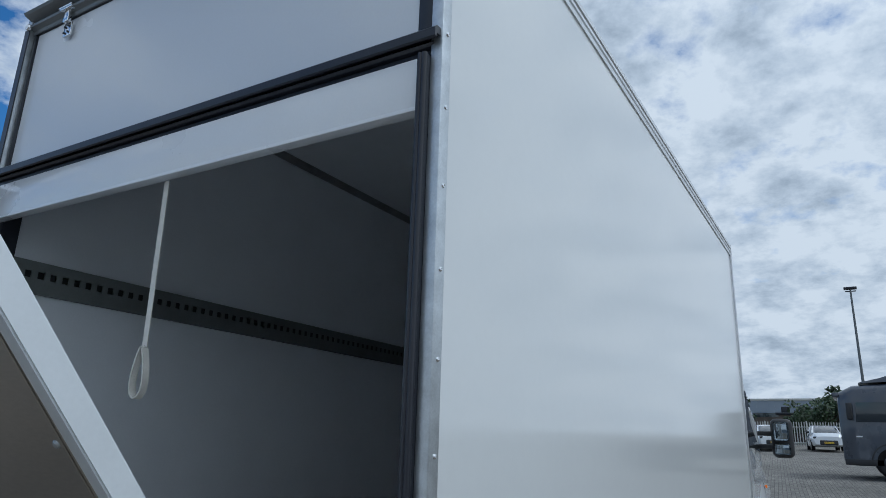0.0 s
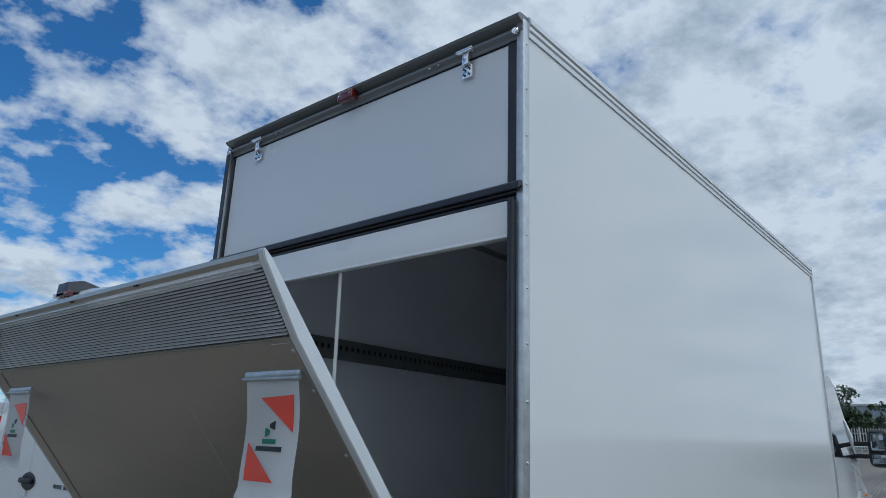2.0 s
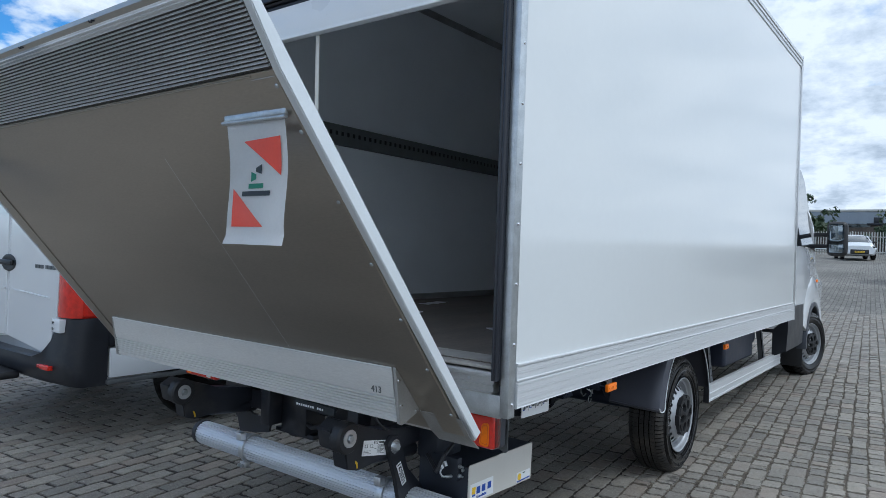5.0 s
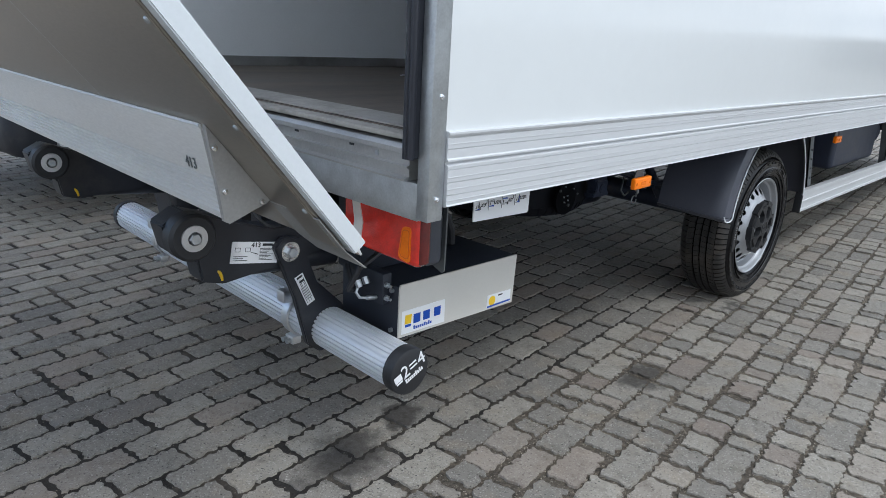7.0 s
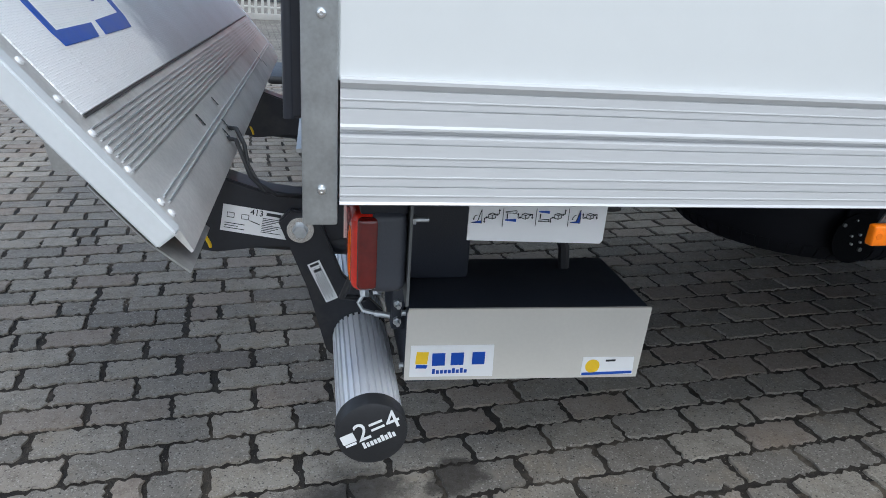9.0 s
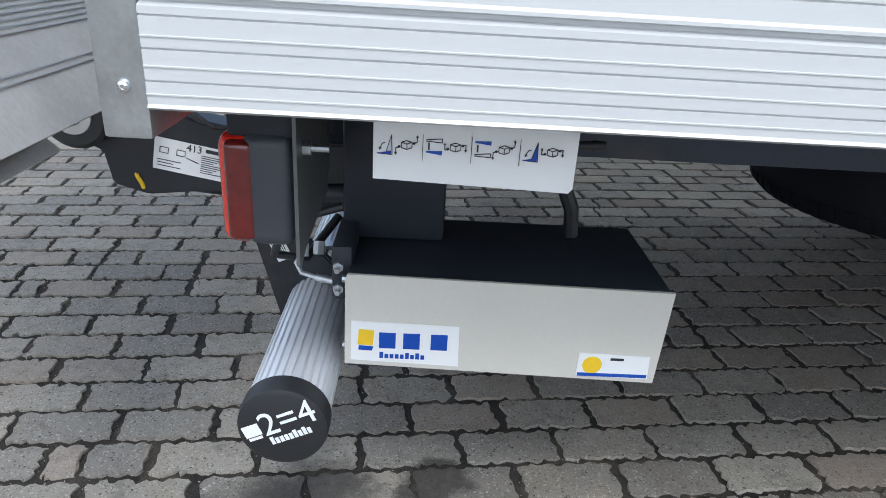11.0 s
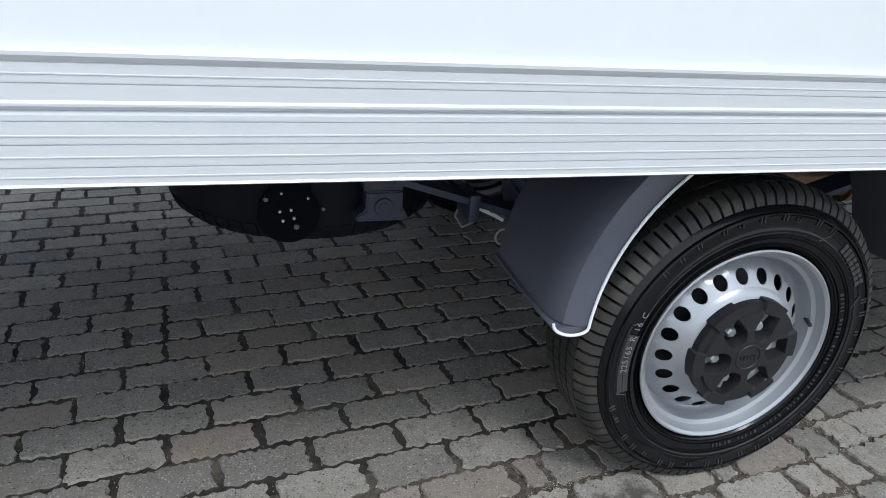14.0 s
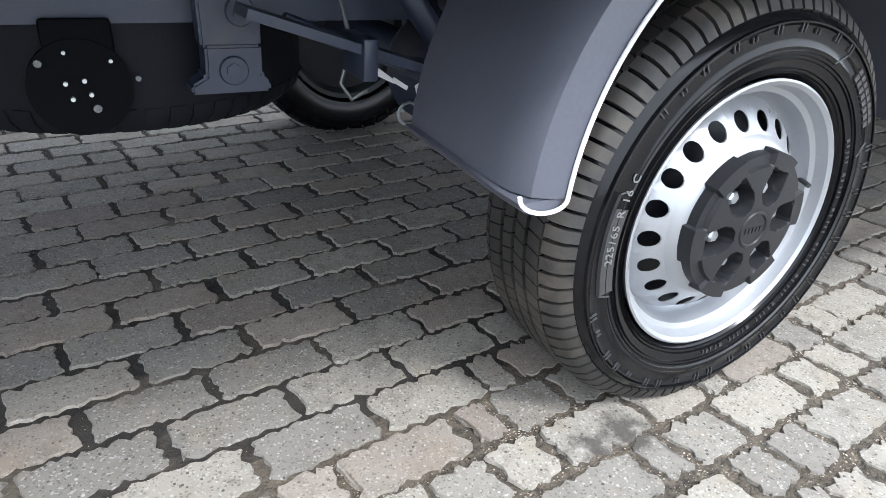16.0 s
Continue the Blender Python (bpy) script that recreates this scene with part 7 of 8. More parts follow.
part("roof_fitting", box(B(), 0.0, 0.16, 0.80, 0.98, 2.20, 2.26, 0.01), M_RUBBER, van)
for s in (-1, 1):
    for x in (0.95, 4.75):
        part("wheel", lathe(B(), [(0.0001, 0), (0.19, 0.01), (0.21, -0.01), (0.27, -0.015), (0.325, 0.01), (0.34, 0.04), (0.34, 0.19), (0.20, 0.21)], (x, -0.985, 0.345), 36) if s < 0 else lathe(B(), [(0.0001, 0), (0.19, -0.01), (0.21, 0.01), (0.27, 0.015), (0.325, -0.01), (0.34, -0.04), (0.34, -0.19), (0.20, -0.21)], (x, 0.985, 0.345), 36), M_TYRE, van)

# ---- far side of the yard ----
def hatchback(x, y, turn, label):
    car = thing("hatchback", label, "car", (x, y, gz(x) - 0.012), group="parked cars")
    car.rotation_euler = (0, 0, radians(turn))
    st = [(-1.98, 0.70, 0.76, 0.62, 0.34, 0.62, 0.78, 0.10), (-1.80, 0.80, 0.85, 0.68, 0.26, 0.66, 0.98, 0.12), (-0.95, 0.84, 0.87, 0.70, 0.22, 0.74, 1.02, 0.10), (0.6, 0.84, 0.87, 0.70, 0.22, 0.78, 1.04, 0.10), (1.5, 0.84, 0.86, 0.70, 0.24, 0.80, 1.06, 0.10), (1.90, 0.78, 0.82, 0.66, 0.34, 0.80, 1.02, 0.10)]
    part("car_body", loft(B(), [section(a, b_, c_, d_, e_, f_, g_, r_) for a, b_, c_, d_, e_, f_, g_, r_ in st]), M_CAR, car, sharp=40)
    st = [(-0.95, 0.70, 0.72, 0.60, 0.98, 1.0, 1.03, 0.03), (-0.30, 0.70, 0.71, 0.56, 0.98, 1.05, 1.40, 0.10), (0.5, 0.70, 0.71, 0.57, 0.98, 1.05, 1.47, 0.10), (1.2, 0.70, 0.71, 0.56, 0.98, 1.05, 1.42, 0.10), (1.70, 0.68, 0.69, 0.55, 0.98, 1.02, 1.10, 0.05)]
    part("glasshouse", loft(B(), [section(a, b_, c_, d_, e_, f_, g_, r_) for a, b_, c_, d_, e_, f_, g_, r_ in st]), M_GLASS, car, sharp=40)
    part("roof", loft(B(), [[(a, -w, z - 0.05), (a, -w * 0.93, z), (a, 0, z + 0.02), (a, w * 0.93, z), (a, w, z - 0.05)] for a, w, z in ((-0.28, 0.55, 1.40), (0.5, 0.57, 1.475), (1.25, 0.56, 1.43), (1.45, 0.52, 1.36))]), M_CAR, car)
    for s in (-1, 1):
        for a, b_, z0, z1 in ((-0.98, -0.28, 1.0, 1.40), (0.35, 0.42, 1.0, 1.44), (1.15, 1.55, 1.02, 1.36)):
            part("pillar", sweep(B(), [(a, s * 0.725, z0), (b_, s * 0.60, z1)], 0.035, 6), M_CAR, car)
        part("headlight", box(B(), -1.96, -1.62, s * 0.66 - 0.12, s * 0.66 + 0.12, 0.66, 0.78, 0.05, 3), M_GLASS, car)
        part("mirror", box(B(), -0.62, -0.50, s * 0.90 - 0.08, s * 0.90 + 0.08, 0.98, 1.10, 0.03, 3), M_RUBBER, car)
        for wx in (-1.25, 1.28):
            w = part("wheel", lathe(B(), [(0.0001, 0.01 * -s), (0.18, 0.02 * -s), (0.20, 0.0), (0.25, 0.0), (0.30, -0.01 * s), (0.305, -0.05 * s), (0.305, -0.2 * s)], (wx, s * 0.875, 0.305), 28), M_TYRE, car)
            part("rim", lathe(B(), [(0.0001, 0.012 * s), (0.17, 0.006 * s), (0.19, 0.002 * s)], (wx, s * 0.875, 0.305), 20), M_STEEL, w)
    part("grille", box(B(), -2.02, -1.90, -0.46, 0.46, 0.32, 0.58, 0.05, 3), M_RUBBER, car, "black grille")
    pl = part("number_plate", box(B(), -2.04, -2.015, -0.24, 0.24, 0.40, 0.49, 0.005), M_PLATE, car, "yellow number plate with dark bars")
    bm = B()
    for k in range(6):
        box(bm, -2.045, -2.041, -0.22 + 0.075 * k, -0.17 + 0.075 * k, 0.425, 0.465)
    tagged(part("plate_print", bm, M_INK, pl), "dark bars", kind="stuff")
    return car


hatchback(44.5, 3.75, 14, "white hatchback with black grille parked by the fence")
hatchback(46.0, 0.9, 8, "white hatchback beside another by the fence")


def dark_truck():
    t = thing("lorry", "dark slate-blue lorry cab parked across the yard", "truck", (26.6, -1.35, gz(26.6)))
    st = [(1.02, 1.16, 1.16, 1.08, 0.55, 1.7, 2.60, 0.18), (0.95, 1.20, 1.22, 1.14, 0.42, 1.7, 2.78, 0.22), (0.55, 1.24, 1.25, 1.18, 0.40, 1.7, 2.98, 0.22), (-0.9, 1.25, 1.25, 1.18, 0.42, 1.7, 3.08, 0.20), (-1.25, 1.24, 1.24, 1.16, 0.7, 1.7, 3.08, 0.20)]
    ring = [[(yy, xx, zz) for xx, yy, zz in section(*s_)] for s_ in st]
    body = part("cab", loft(B(), ring), M_NAVY, t, sharp=40)
    part("roof_deflector", loft(B(), [[(w, yv, z0), (w * 0.95, yv, z1), (-w * 0.95, yv, z1), (-w, yv, z0)] for yv, w, z0, z1 in ((0.35, 1.0, 3.06, 3.08), (-0.3, 1.1, 3.08, 3.22), (-1.1, 1.12, 3.10, 3.50))]), M_NAVY, t)
    part("side_window", prism(B(), [(0.55, 1.78), (0.50, 2.42), (-0.35, 2.42), (-0.35, 1.78)], "x", -1.262, -1.235), M_GLASS, t)
    part("windscreen", prism(B(), [(-1.05, 1.75), (1.05, 1.75), (0.98, 2.55), (-0.98, 2.55)], "y", 0.99, 1.035), M_GLASS, t)
    part("visor", box(B(), -1.1, 1.1, 0.95, 1.16, 2.60, 2.75, 0.03, 3), M_NAVY, t)
    part("mirror", box(B(), -1.42, -1.28, 0.62, 0.80, 1.85, 2.40, 0.04, 3), M_RUBBER, t)
    part("side_skirt", box(B(), -1.25, -1.20, -0.55, 1.0, 0.42, 0.60, 0.01), M_RUBBER, t)
    bm = B()
    for k in range(3):
        box(bm, -1.268, -1.258, -0.50 - 0.10 * k, -0.43 - 0.10 * k, 1.42, 1.50)
    tagged(part("badge", bm, M_STEEL, t), "small bright badge", kind="stuff")
    part("door_stripe", box(B(), -1.266, -1.258, 0.42, 0.60, 1.30, 1.34), M_STICKER, t)
    for yv in (-0.35, -3.9, -5.2):
        for s in (-1, 1):
            w = part("wheel", lathe(B(), [(0.10, 0), (0.26, 0.0), (0.28, -0.01), (0.46, -0.01), (0.505, 0.04), (0.505, 0.28), (0.28, 0.30)], (0, 0, 0), 36), M_TYRE, t, m=pose(s * 1.24, yv, 0.505, 0, 0, 90 if s > 0 else -90))
            part("rim", lathe(B(), [(0.0001, 0.05), (0.10, 0.04), (0.14, 0.09), (0.25, 0.10), (0.27, 0.0)], (0, 0, 0), 28), M_STEEL, w, m=pose(s * 1.24, yv, 0.505, 0, 0, 90 if s > 0 else -90))
    part("arch", lathe(B(), [(0.58, -0.02), (0.62, -0.02), (0.62, 0.3), (0.58, 0.3)], (0, 0, 0), 24, 0, 180, close=True), M_RUBBER, t, m=pose(-1.25, -0.35, 0.50, 0, 0, -90))
    part("chassis", box(B(), -0.45, 0.45, -6.0, -1.2, 0.70, 0.95, 0.02), M_BLACK, t)
    part("fuel_tank", box(B(), -1.2, -0.6, -3.1, -1.5, 0.45, 1.0, 0.08, 4), M_STEEL_DARK, t)


dark_truck()


def lamp_post():
    t = thing("street_lamp", "tall dark yard lamp with a flat head", "street lamp", (39.0, -1.35, gz(39)))
    h = 8.45
    part("pole", cyl(B(), (0, 0, 0), (0, 0, h), 0.085, 14, 0.045), M_STEEL_DARK, t)
    part("lamp_head", box(B(), -0.15, 0.15, -0.30, 0.30, h, h + 0.12, 0.03, 3), M_BLACK, t)
    part("arm", cyl(B(), (0, -0.25, h - 0.10), (0, 0.25, h - 0.10), 0.03, 8), M_STEEL_DARK, t)


lamp_post()


def picket_fence(name, p0, p1, h, step, base, label):
    """Upright pales on two rails between posts, from p0 to p1."""
    p0, p1 = Vector(p0), Vector(p1)
    d = p1 - p0
    n = int(d.length / step)
    f = thing(name, label, "fence", p0)
    ang = math.atan2(d.y, d.x)
    f.rotation_euler = (0, 0, ang)
    rise = d.z / d.length

    pale = B()
    prism(pale, [(-0.030, 0.06), (0.030, 0.06), (0.030, h - 0.05), (0.0, h), (-0.030, h - 0.05)], "y", -0.010, 0.010)
    me = None
    for k in range(n + 1):
        x = d.length * k / n
        if me is None:
            ob = part("pale", pale, M_FENCE, f)
            me = ob.data
        else:
            ob = new("pale", me)
            ob.parent = f
        ob.location = (x, 0, rise * x)
    for z in (0.25, h - 0.35):
        part("rail", sweep(B(), [(0, 0.02, z), (d.length, 0.02, z + d.z)], 0.028, 6), M_FENCE, f)
    for k in range(int(d.length / 2.5) + 1):
        x = 2.5 * k
        part("post", box(B(), x - 0.04, x + 0.04, 0.02, 0.10, -0.1 + rise * x, h + 0.03 + rise * x, 0.005), M_FENCE, f)
    if base:
        part("plinth", box(B(), 0, d.length, -0.05, 0.12, -0.1, 0.12, 0.01), M_CONCRETE, f)


picket_fence("picket_fence", (50.5, -8.0, gz(50.5)), (50.5, 14.0, gz(50.5)), 1.62, 0.155, False, "white picket fence along the far edge of the yard")
picket_fence("side_fence", (-5.0, 15.6, gz(-1)), (6.0, 15.6, gz(-1)), 1.55, 0.14, True, "white railing on a concrete plinth")


# low guard rail, verge, bank and shed behind the far fence
bm = sweep(B(), [(49.2, 4.6 + 0.8 * k, gz(49) + 0.45) for k in range(12)], 0.05, 6)
for k in range(5):
    cyl(bm, (49.2, 4.8 + 2 * k, gz(49)), (49.2, 4.8 + 2 * k, gz(49) + 0.45), 0.04, 8)
tagged(part("guard_rail", bm, M_STEEL), "low grey guard rail before the fence", "guard rail")


def rough_slab(name, x0, x1, y0, y1, z0, z1, material, amp, label, category):
    bm = B()
    n, m_ = 60, 8
    rows = []
    for i in range(n + 1):
        y = y0 + (y1 - y0) * i / n
        col = []
        for j in range(m_ + 1):
            f = j / m_
            z = z0 + (z1 - z0) * f
            dx = amp * noise.noise((y * 0.45, z * 0.9, 1.3))
            top = amp * 0.8 * noise.noise((y * 0.25, 4.4, 0)) if j == m_ else 0
            col.append(bm.verts.new((x0 + 0.5 * f * amp + dx, y, z + top)))
        col.append(bm.verts.new((x1, y, z1)))
        col.append(bm.verts.new((x1, y, z0)))
        rows.append(col)
    for P, Q in zip(rows, rows[1:]):
        for j in range(len(P) - 1):
            bm.faces.new((P[j], Q[j], Q[j + 1], P[j + 1]))
    bm.faces.new(rows[0])
    bm.faces.new(rows[-1][::-1])
    bmesh.ops.recalc_face_normals(bm, faces=bm.faces[:])
    return tagged(part(name, bm, material), label, category, kind="structure")


G50 = gz(60)
rough_slab("old_wall", 60, 63, -9, 60, G50 - 0.5, G50 + 1.95, M_BANK, 0.35, "long dark old brick wall with pale patches", "wall")


def shed():
    s = thing("industrial_shed", "long low grey-blue metal shed behind the wall", "building", (92, 0, gz(70)))
    part("wall", box(B(), 0, 16, -11, 70, -1, 4.75), M_SHED, s)
    bm = B()
    for k in range(40):
        y = -10.5 + 2 * k
        box(bm, -0.05, -0.002, y, y + 0.9, -0.5, 4.72)
    part("cladding_ribs", bm, M_SHED, s)
    part("parapet", box(B(), -0.12, 16.1, -11.1, 70.1, 4.75, 5.0, 0.02), M_FENCE, s)
    for k in range(6):
        part("window_band", box(B(), -0.09, -0.055, -9 + 13 * k, -3 + 13 * k, 2.6, 3.3), M_GLASS, s)
    roof = s
    low = thing("low_shed", "dark flat-roofed shed with two roof vents", "building", (70, 0, gz(70)))
    part("wall", box(B(), 0, 9, -10, 5.2, -1, 2.05), M_BANK, low)
    part("roof", box(B(), -0.3, 9.3, -10.3, 5.5, 2.05, 2.25, 0.02), M_BLACK, low)
    for y in (4.4, 2.7, -3.0):
        part("roof_vent", box(B(), 1.0, 1.7, y, y + 0.7, 2.25, 2.85, 0.03), M_BLACK, low)


shed()


def tree(x, y, h, w, seed, label):
    rnd = random.Random(seed)
    t = thing("tree", label, "tree", (x, y, gz(x)), group="trees behind the yard")
    bm = B()
    cyl(bm, (0, 0, -0.2), (0.1, 0.05, h * 0.45), 0.16, 10, 0.09)
    tips = []
    for k in range(9):
        a = 2.4 * k + rnd.random()
        z0 = h * (0.25 + 0.05 * k)
        tip = (math.cos(a) * w * (0.35 + 0.3 * rnd.random()), math.sin(a) * w * (0.35 + 0.3 * rnd.random()), z0 + h * (0.15 + 0.3 * rnd.random()))
        tips.append(tip)
        cyl(bm, (0.05, 0.02, z0 * 0.9), tip, 0.06, 6, 0.015)
    part("trunk", bm, M_BARK, t)
    verts, faces = [], []
    for k in range(46):
        c = Vector(rnd.choice(tips)) + Vector((rnd.gauss(0, w * 0.20), rnd.gauss(0, w * 0.20), rnd.gauss(0, h * 0.10)))
        c.z = max(c.z, h * 0.12)
        rr = w * (0.10 + 0.13 * rnd.random())
        for q in range(42):
            v = Vector((rnd.gauss(0, 1), rnd.gauss(0, 1), rnd.gauss(0, 0.8))).normalized() * rr * (0.45 + 0.6 * rnd.random())
            p = c + v
            a = Vector((rnd.gauss(0, 1), rnd.gauss(0, 1), rnd.gauss(0, 1))).normalized()
            b_ = a.orthogonal().normalized()
            s = 0.10 + 0.09 * rnd.random()
            i = len(verts)
            verts += [p + a * s, p + b_ * s * 0.6, p - a * s, p - b_ * s * 0.6]
            faces.append((i, i + 1, i + 2, i + 3))
    me = bpy.data.meshes.new("crown")
    me.from_pydata([tuple(v) for v in verts], [], faces)
    me.materials.append(M_LEAF)
    ob = new("crown", me)
    ob.parent = t


for k, (x, y, h, w) in enumerate(((57.0, 9.4, 2.9, 3.0), (56.0, 8.4, 2.5, 2.2), (58.0, 8.0, 2.2, 2.0), (57, 10.5, 4.4, 3.4), (57.5, 12.8, 3.0, 3.0), (57.0, 0.8, 2.9, 3.0), (58.5, -0.8, 3.6, 3.2), (57.0, -3.2, 3.3, 3.4), (56.5, 2.2, 2.2, 1.8))):
    tree(x, y, h, w, 40 + k, "bushy dark green tree behind the fence")


# vehicle glimpsed beyond the side railing
def far_van():
    t = thing("parked_truck", "white truck with dark underside beyond the railing", "truck", (-1.2, 24.5, gz(-1)))
    part("body", box(B(), -3.5, 3.2, 0, 2.2, 0.95, 3.0, 0.05, 3), M_CAR, t)
    part("underframe", box(B(), -3.2, 3.0, 0.15, 2.0, 0.45, 0.95, 0.03), M_BLACK, t)
    for x in (-2.2, 2.0):
        part("wheel", lathe(B(), [(0.0001, 0), (0.2, 0.0), (0.33, -0.01), (0.36, 0.04), (0.36, 0.25)], (x, 0.1, 0.36), 28), M_TYRE, t)
    part("number_plate", box(B(), 0.6, 1.1, -0.02, 0.0, 0.75, 0.87), M_PLATE, t)


far_van()

# plain closing buildings on the sides that stay unseen
for nm, x0, x1, y0, y1, h in (("wall_back", -46, -44, -60, 60, 6.0),):
    s = tagged(part(nm, box(B(), x0, x1, y0, y1, -1, h), M_SHED), "plain grey hall closing the yard", "wall", kind="structure")

# ---- block paving ----
def paver_outline(rnd, u0, u1, v0, v1, rough, fine):
    """A worn block with wavy long sides and ragged ends, as (u, v) points."""
    pts, slow = [], 0.0
    nl, ns = (max(9, int((u1 - u0) / 0.0080)), 8) if fine else (6, 2)
    wave = 0.0027 if fine else 0.0015
    ph0, ph1 = rnd.uniform(0, 6.28), rnd.uniform(0, 6.28)

    def side(a, c, k, n):
        f = k / n
        return a + (c - a) * f, f
    for edge, v, sign in ((0, v0, 1), (1, v1, -1)):
        ends = (u0, u1) if edge == 0 else (u1, u0)
        for k in range(nl):
            u, f = side(ends[0], ends[1], k, nl)
            fu = f if edge == 0 else 1 - f
            off = wave * (math.sin(u * 2 * math.pi / 0.040 + 0.8 * v / 0.1) + 0.45 * math.sin(u * 2 * math.pi / 0.0233 + (ph0, ph1)[edge]))
            slow = 0.55 * slow + 0.62 * rnd.uniform(-1, 1)
            jit = slow * rough
            if rnd.random() < 0.16:
                jit += sign * rnd.uniform(0.8, 2.2) * rough
            if k == 0:
                off, jit = 0.0, rnd.uniform(0.0, 1.6) * rough * sign
                u += rnd.uniform(0.0, 1.4) * rough * (1 if edge == 0 else -1)
            pts.append((u + rnd.uniform(-0.4, 0.4) * min(rough, 0.004), v + off + jit))
        ue = ends[1]
        for k in range(ns):
            f = (k + 0.35) / ns if k else 0.06
            vv = (v0 + (v1 - v0) * f) if edge == 0 else (v1 + (v0 - v1) * f)
            bow = 0.0030 * math.sin(f * 2 * math.pi + 0.6) * sign
            pts.append((ue + bow + rnd.uniform(-1.3, 1.3) * rough, vv))
    return pts


def paver_top(n, fine):
    """Faces of a block's top: quads between the long sides, one face at each end."""
    ns = 8 if fine else 2
    nl = n // 2 - ns
    up = nl + ns
    quads = [(k, k + 1, up + nl - k - 1, up + nl - k) for k in range(1, nl - 1)]
    return quads + [(*range(nl - 1, up + 2),), (*range(up + nl - 1, n), 0, 1)]


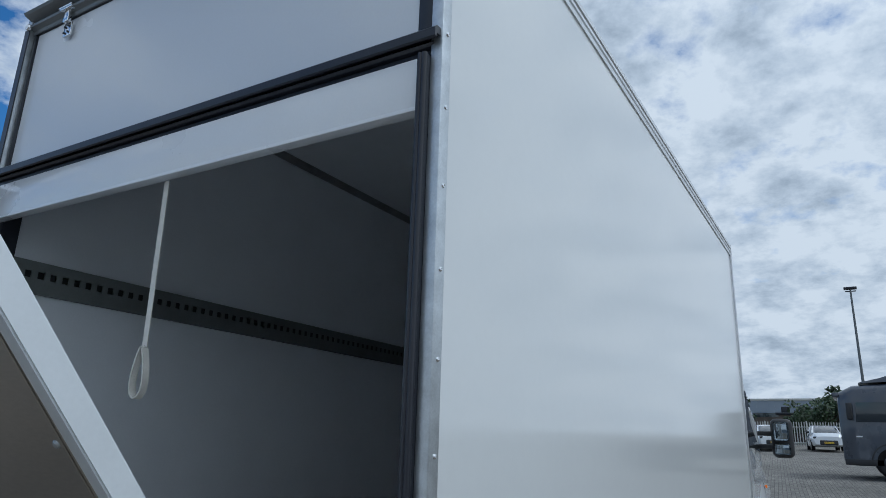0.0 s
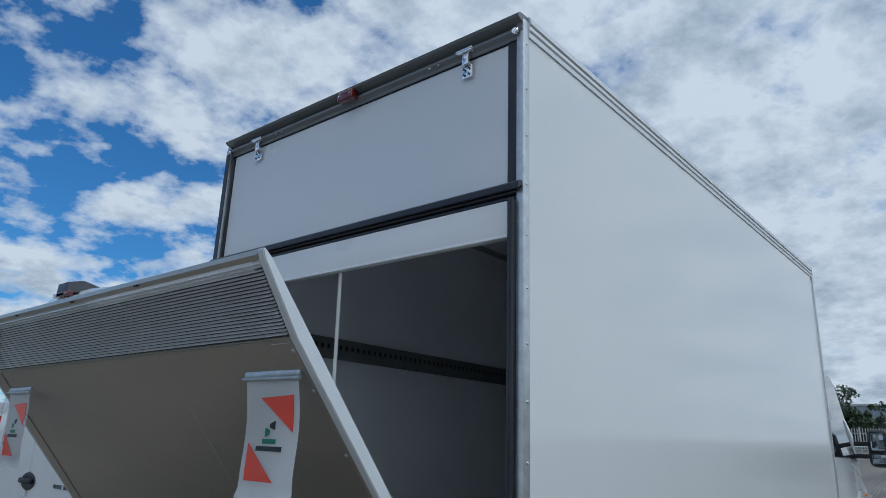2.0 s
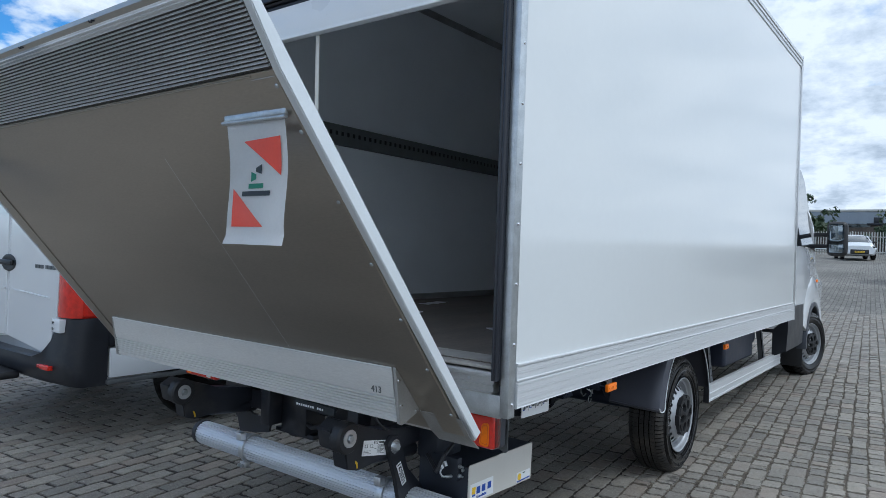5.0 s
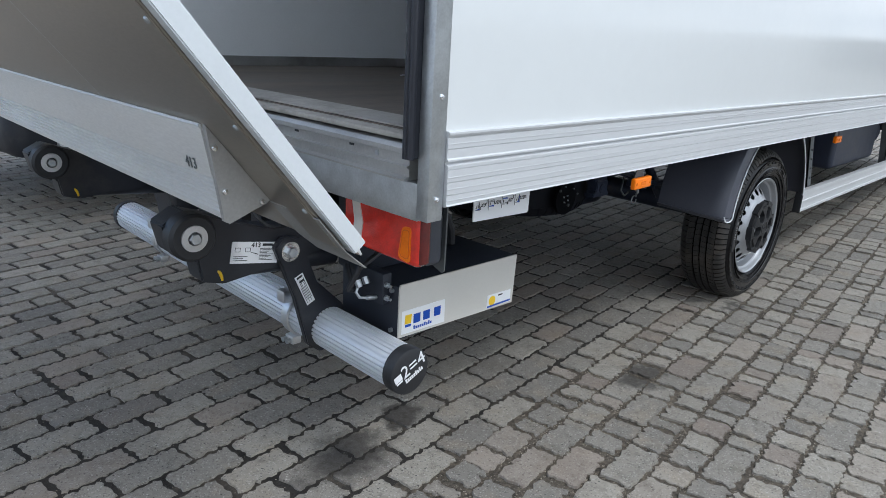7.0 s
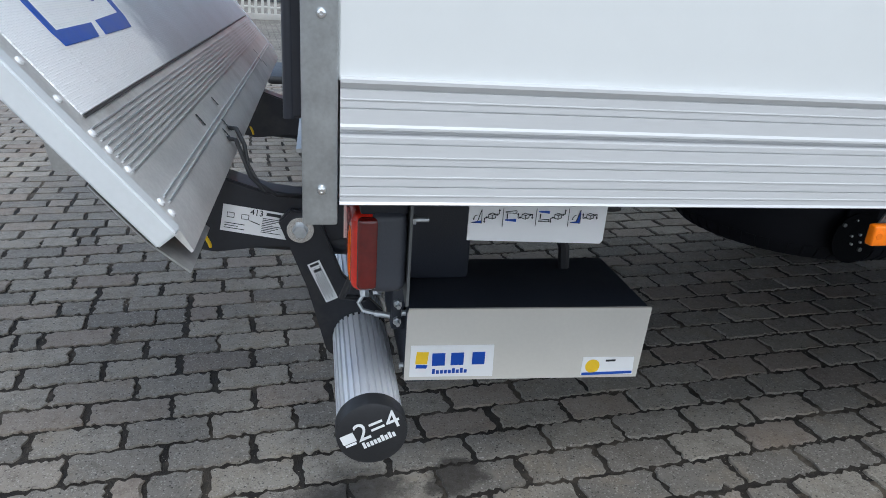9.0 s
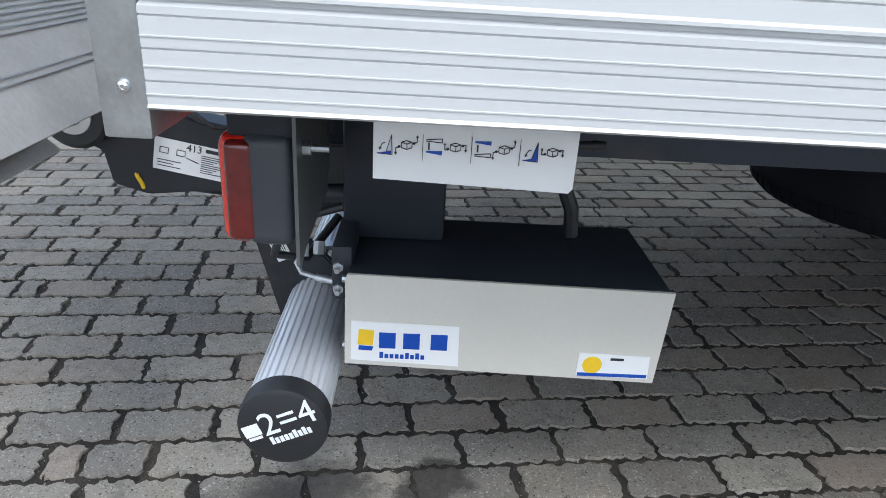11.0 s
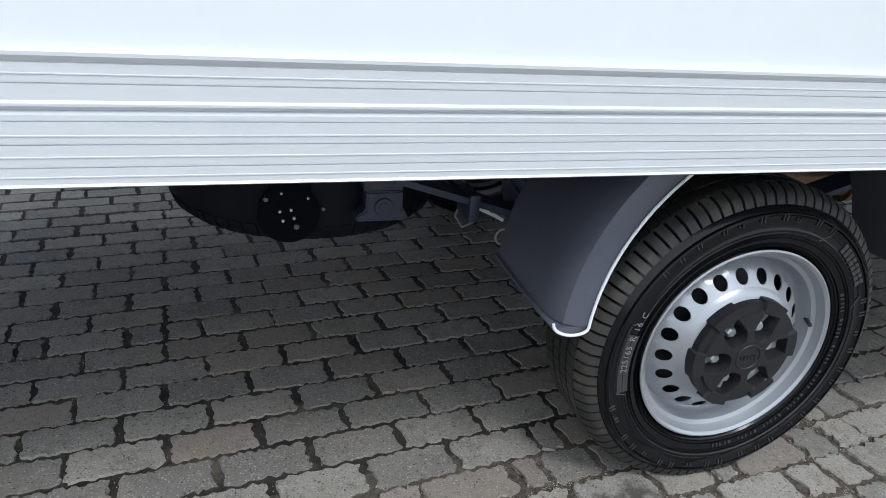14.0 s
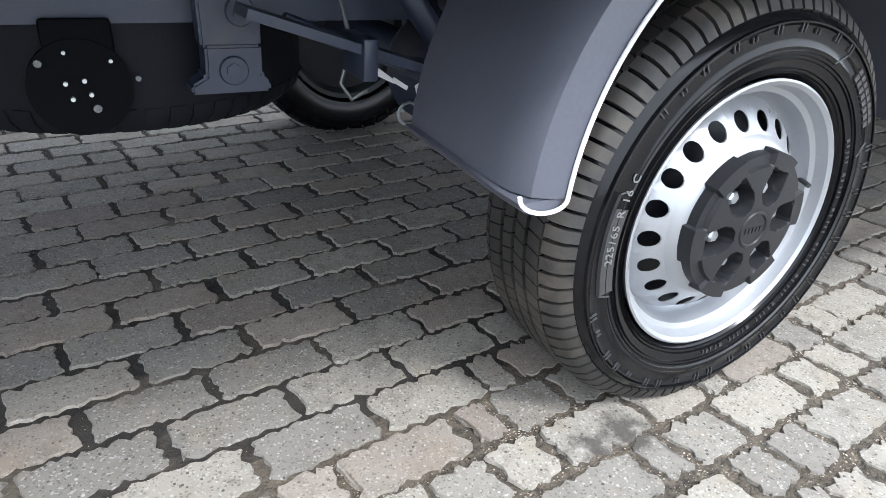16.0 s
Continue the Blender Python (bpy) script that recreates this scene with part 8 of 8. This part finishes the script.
def build_pavers():
    rnd = random.Random(11)
    verts, faces = [], []
    singles = []
    joints = []
    r0, r1 = int((FIELD[2] - V0) / PV), int((FIELD[3] - V0) / PV)
    for r in range(r0, r1):
        va, vb = V0 + r * PV, V0 + (r + 1) * PV
        shift = U0 + (PU / 2 if r % 2 else 0.0)
        k0, k1 = int((FIELD[0] - shift) / PU), int((FIELD[1] - shift) / PU)
        for k in range(k0, k1):
            ua, ub = shift + k * PU, shift + (k + 1) * PU
            cuts = [(ua, ub)]
            strip = -1.1 < (va + vb) / 2 < 0.16
            if strip and rnd.random() < 0.60 or rnd.random() < 0.045:
                f = rnd.choice((0.5, 0.5, 0.36, 0.66))
                cuts = [(ua, ua + (ub - ua) * f), (ua + (ub - ua) * f, ub)]
            for ca, cb in cuts:
                g = rnd.uniform(0.0045, 0.0110) if not strip else rnd.uniform(0.004, 0.013)
                gv = rnd.uniform(0.0052, 0.0066) if not strip else rnd.uniform(0.003, 0.0095)
                du, dv = rnd.uniform(-0.002, 0.002), rnd.uniform(-0.0010, 0.0010)
                if strip:
                    du, dv = rnd.uniform(-0.006, 0.006), rnd.uniform(-0.006, 0.006)
                mu, mv = (ca + cb) / 2, (va + vb) / 2
                x, y = mu * CU - mv * SU, mu * SU + mv * CU
                close = -1.4 < x < 3.2 and -0.9 < y < 2.0
                pts = paver_outline(rnd, ca + g + du, cb - g + du, va + gv + dv, vb - gv + dv, (0.0046 if strip else 0.0038) if close else 0.0030, close)
                if close and rnd.random() < (0.95 if strip else 0.8):
                    joints.append((ca, va, vb, ca, cb, strip))
                h = rnd.uniform(-0.0018, 0.0018) * (1.6 if strip else 1)
                tu, tv = rnd.uniform(-0.008, 0.008), rnd.uniform(-0.012, 0.012)
                near = -0.55 < x < 2.62 and -0.12 < y < 1.62
                V = []
                for ring, (ins, drop) in enumerate(((0.0014, 0.0), (-0.0004, 0.0065))):
                    for (pu, pv) in pts:
                        qu, qv = pu - mu, pv - mv
                        fu = 1 - ins / max(abs(cb - ca) / 2, 0.02)
                        fv = 1 - ins / (PV / 2)
                        qu, qv = qu * fu, qv * fv
                        wx, wy = qu * CU - qv * SU, qu * SU + qv * CU
                        wz = h - drop + (tu * qu + tv * qv)
                        V.append((wx, wy, wz))
                n = len(pts)
                F = paver_top(n, close) + [(i, n + i, n + (i + 1) % n, (i + 1) % n) for i in range(n)]
                if near and len(singles) < 300:
                    singles.append((x, y, V, F))
                else:
                    o = len(verts)
                    zc = gz(x)
                    verts += [(x + a, y + b_, zc + c_ + SLOPE * a) for a, b_, c_ in V]
                    faces += [tuple(o + i for i in f_) for f_ in F]
    me = bpy.data.meshes.new("paving_field")
    me.from_pydata(verts, [], faces)
    me.materials.append(M_PAVER_FAR)
    ob = new("paving_field", me)
    ob.parent = ground
    tagged(ob, "field of grey interlocking concrete blocks", kind="stuff")
    # grit lying in the joints
    gv_, gf_ = [], []
    for ca, va, vb, ua, ub, strip in joints:
        for q in range(rnd.randint(50, 110) if strip else rnd.randint(3, 10)):
            if rnd.random() < 0.5:
                u, v = ca + rnd.gauss(0, 0.007 if strip else 0.004), rnd.uniform(va, vb)
            else:
                u, v = rnd.uniform(ua, ub), va + rnd.gauss(0, 0.006 if strip else 0.003)
            s = rnd.uniform(0.0007, 0.0024) * (1.5 if strip and rnd.random() < 0.2 else 1.0)
            x, y = u * CU - v * SU, u * SU + v * CU
            z = gz(x) - 0.0052
            o = len(gv_)
            for dx, dy, dz in ((1, 0, 0), (0, 1, 0), (-1, 0, 0), (0, -1, 0), (0, 0, 0.8), (0, 0, -0.8)):
                gv_.append((x + dx * s * rnd.uniform(0.6, 1.3), y + dy * s * rnd.uniform(0.6, 1.3), z + dz * s * rnd.uniform(0.7, 1.2)))
            gf_ += [(o + a, o + (a + 1) % 4, o + 4) for a in range(4)] + [(o + (a + 1) % 4, o + a, o + 5) for a in range(4)]
    me = bpy.data.meshes.new("joint_grit")
    me.from_pydata(gv_, [], gf_)
    me.materials.append(M_GRIT)
    ob = new("joint_grit", me)
    ob.parent = ground
    tagged(ob, "fine brown and pale grit in the paving joints", kind="stuff")
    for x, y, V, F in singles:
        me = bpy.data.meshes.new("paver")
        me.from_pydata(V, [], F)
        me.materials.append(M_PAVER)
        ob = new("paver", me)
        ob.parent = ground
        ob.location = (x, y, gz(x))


M_GRIT = mat("joint_grit", (0.22, 0.190, 0.150), 0.80, var=0.95, scale=9, fine=160, bump=0.2, rand="island")
build_pavers()
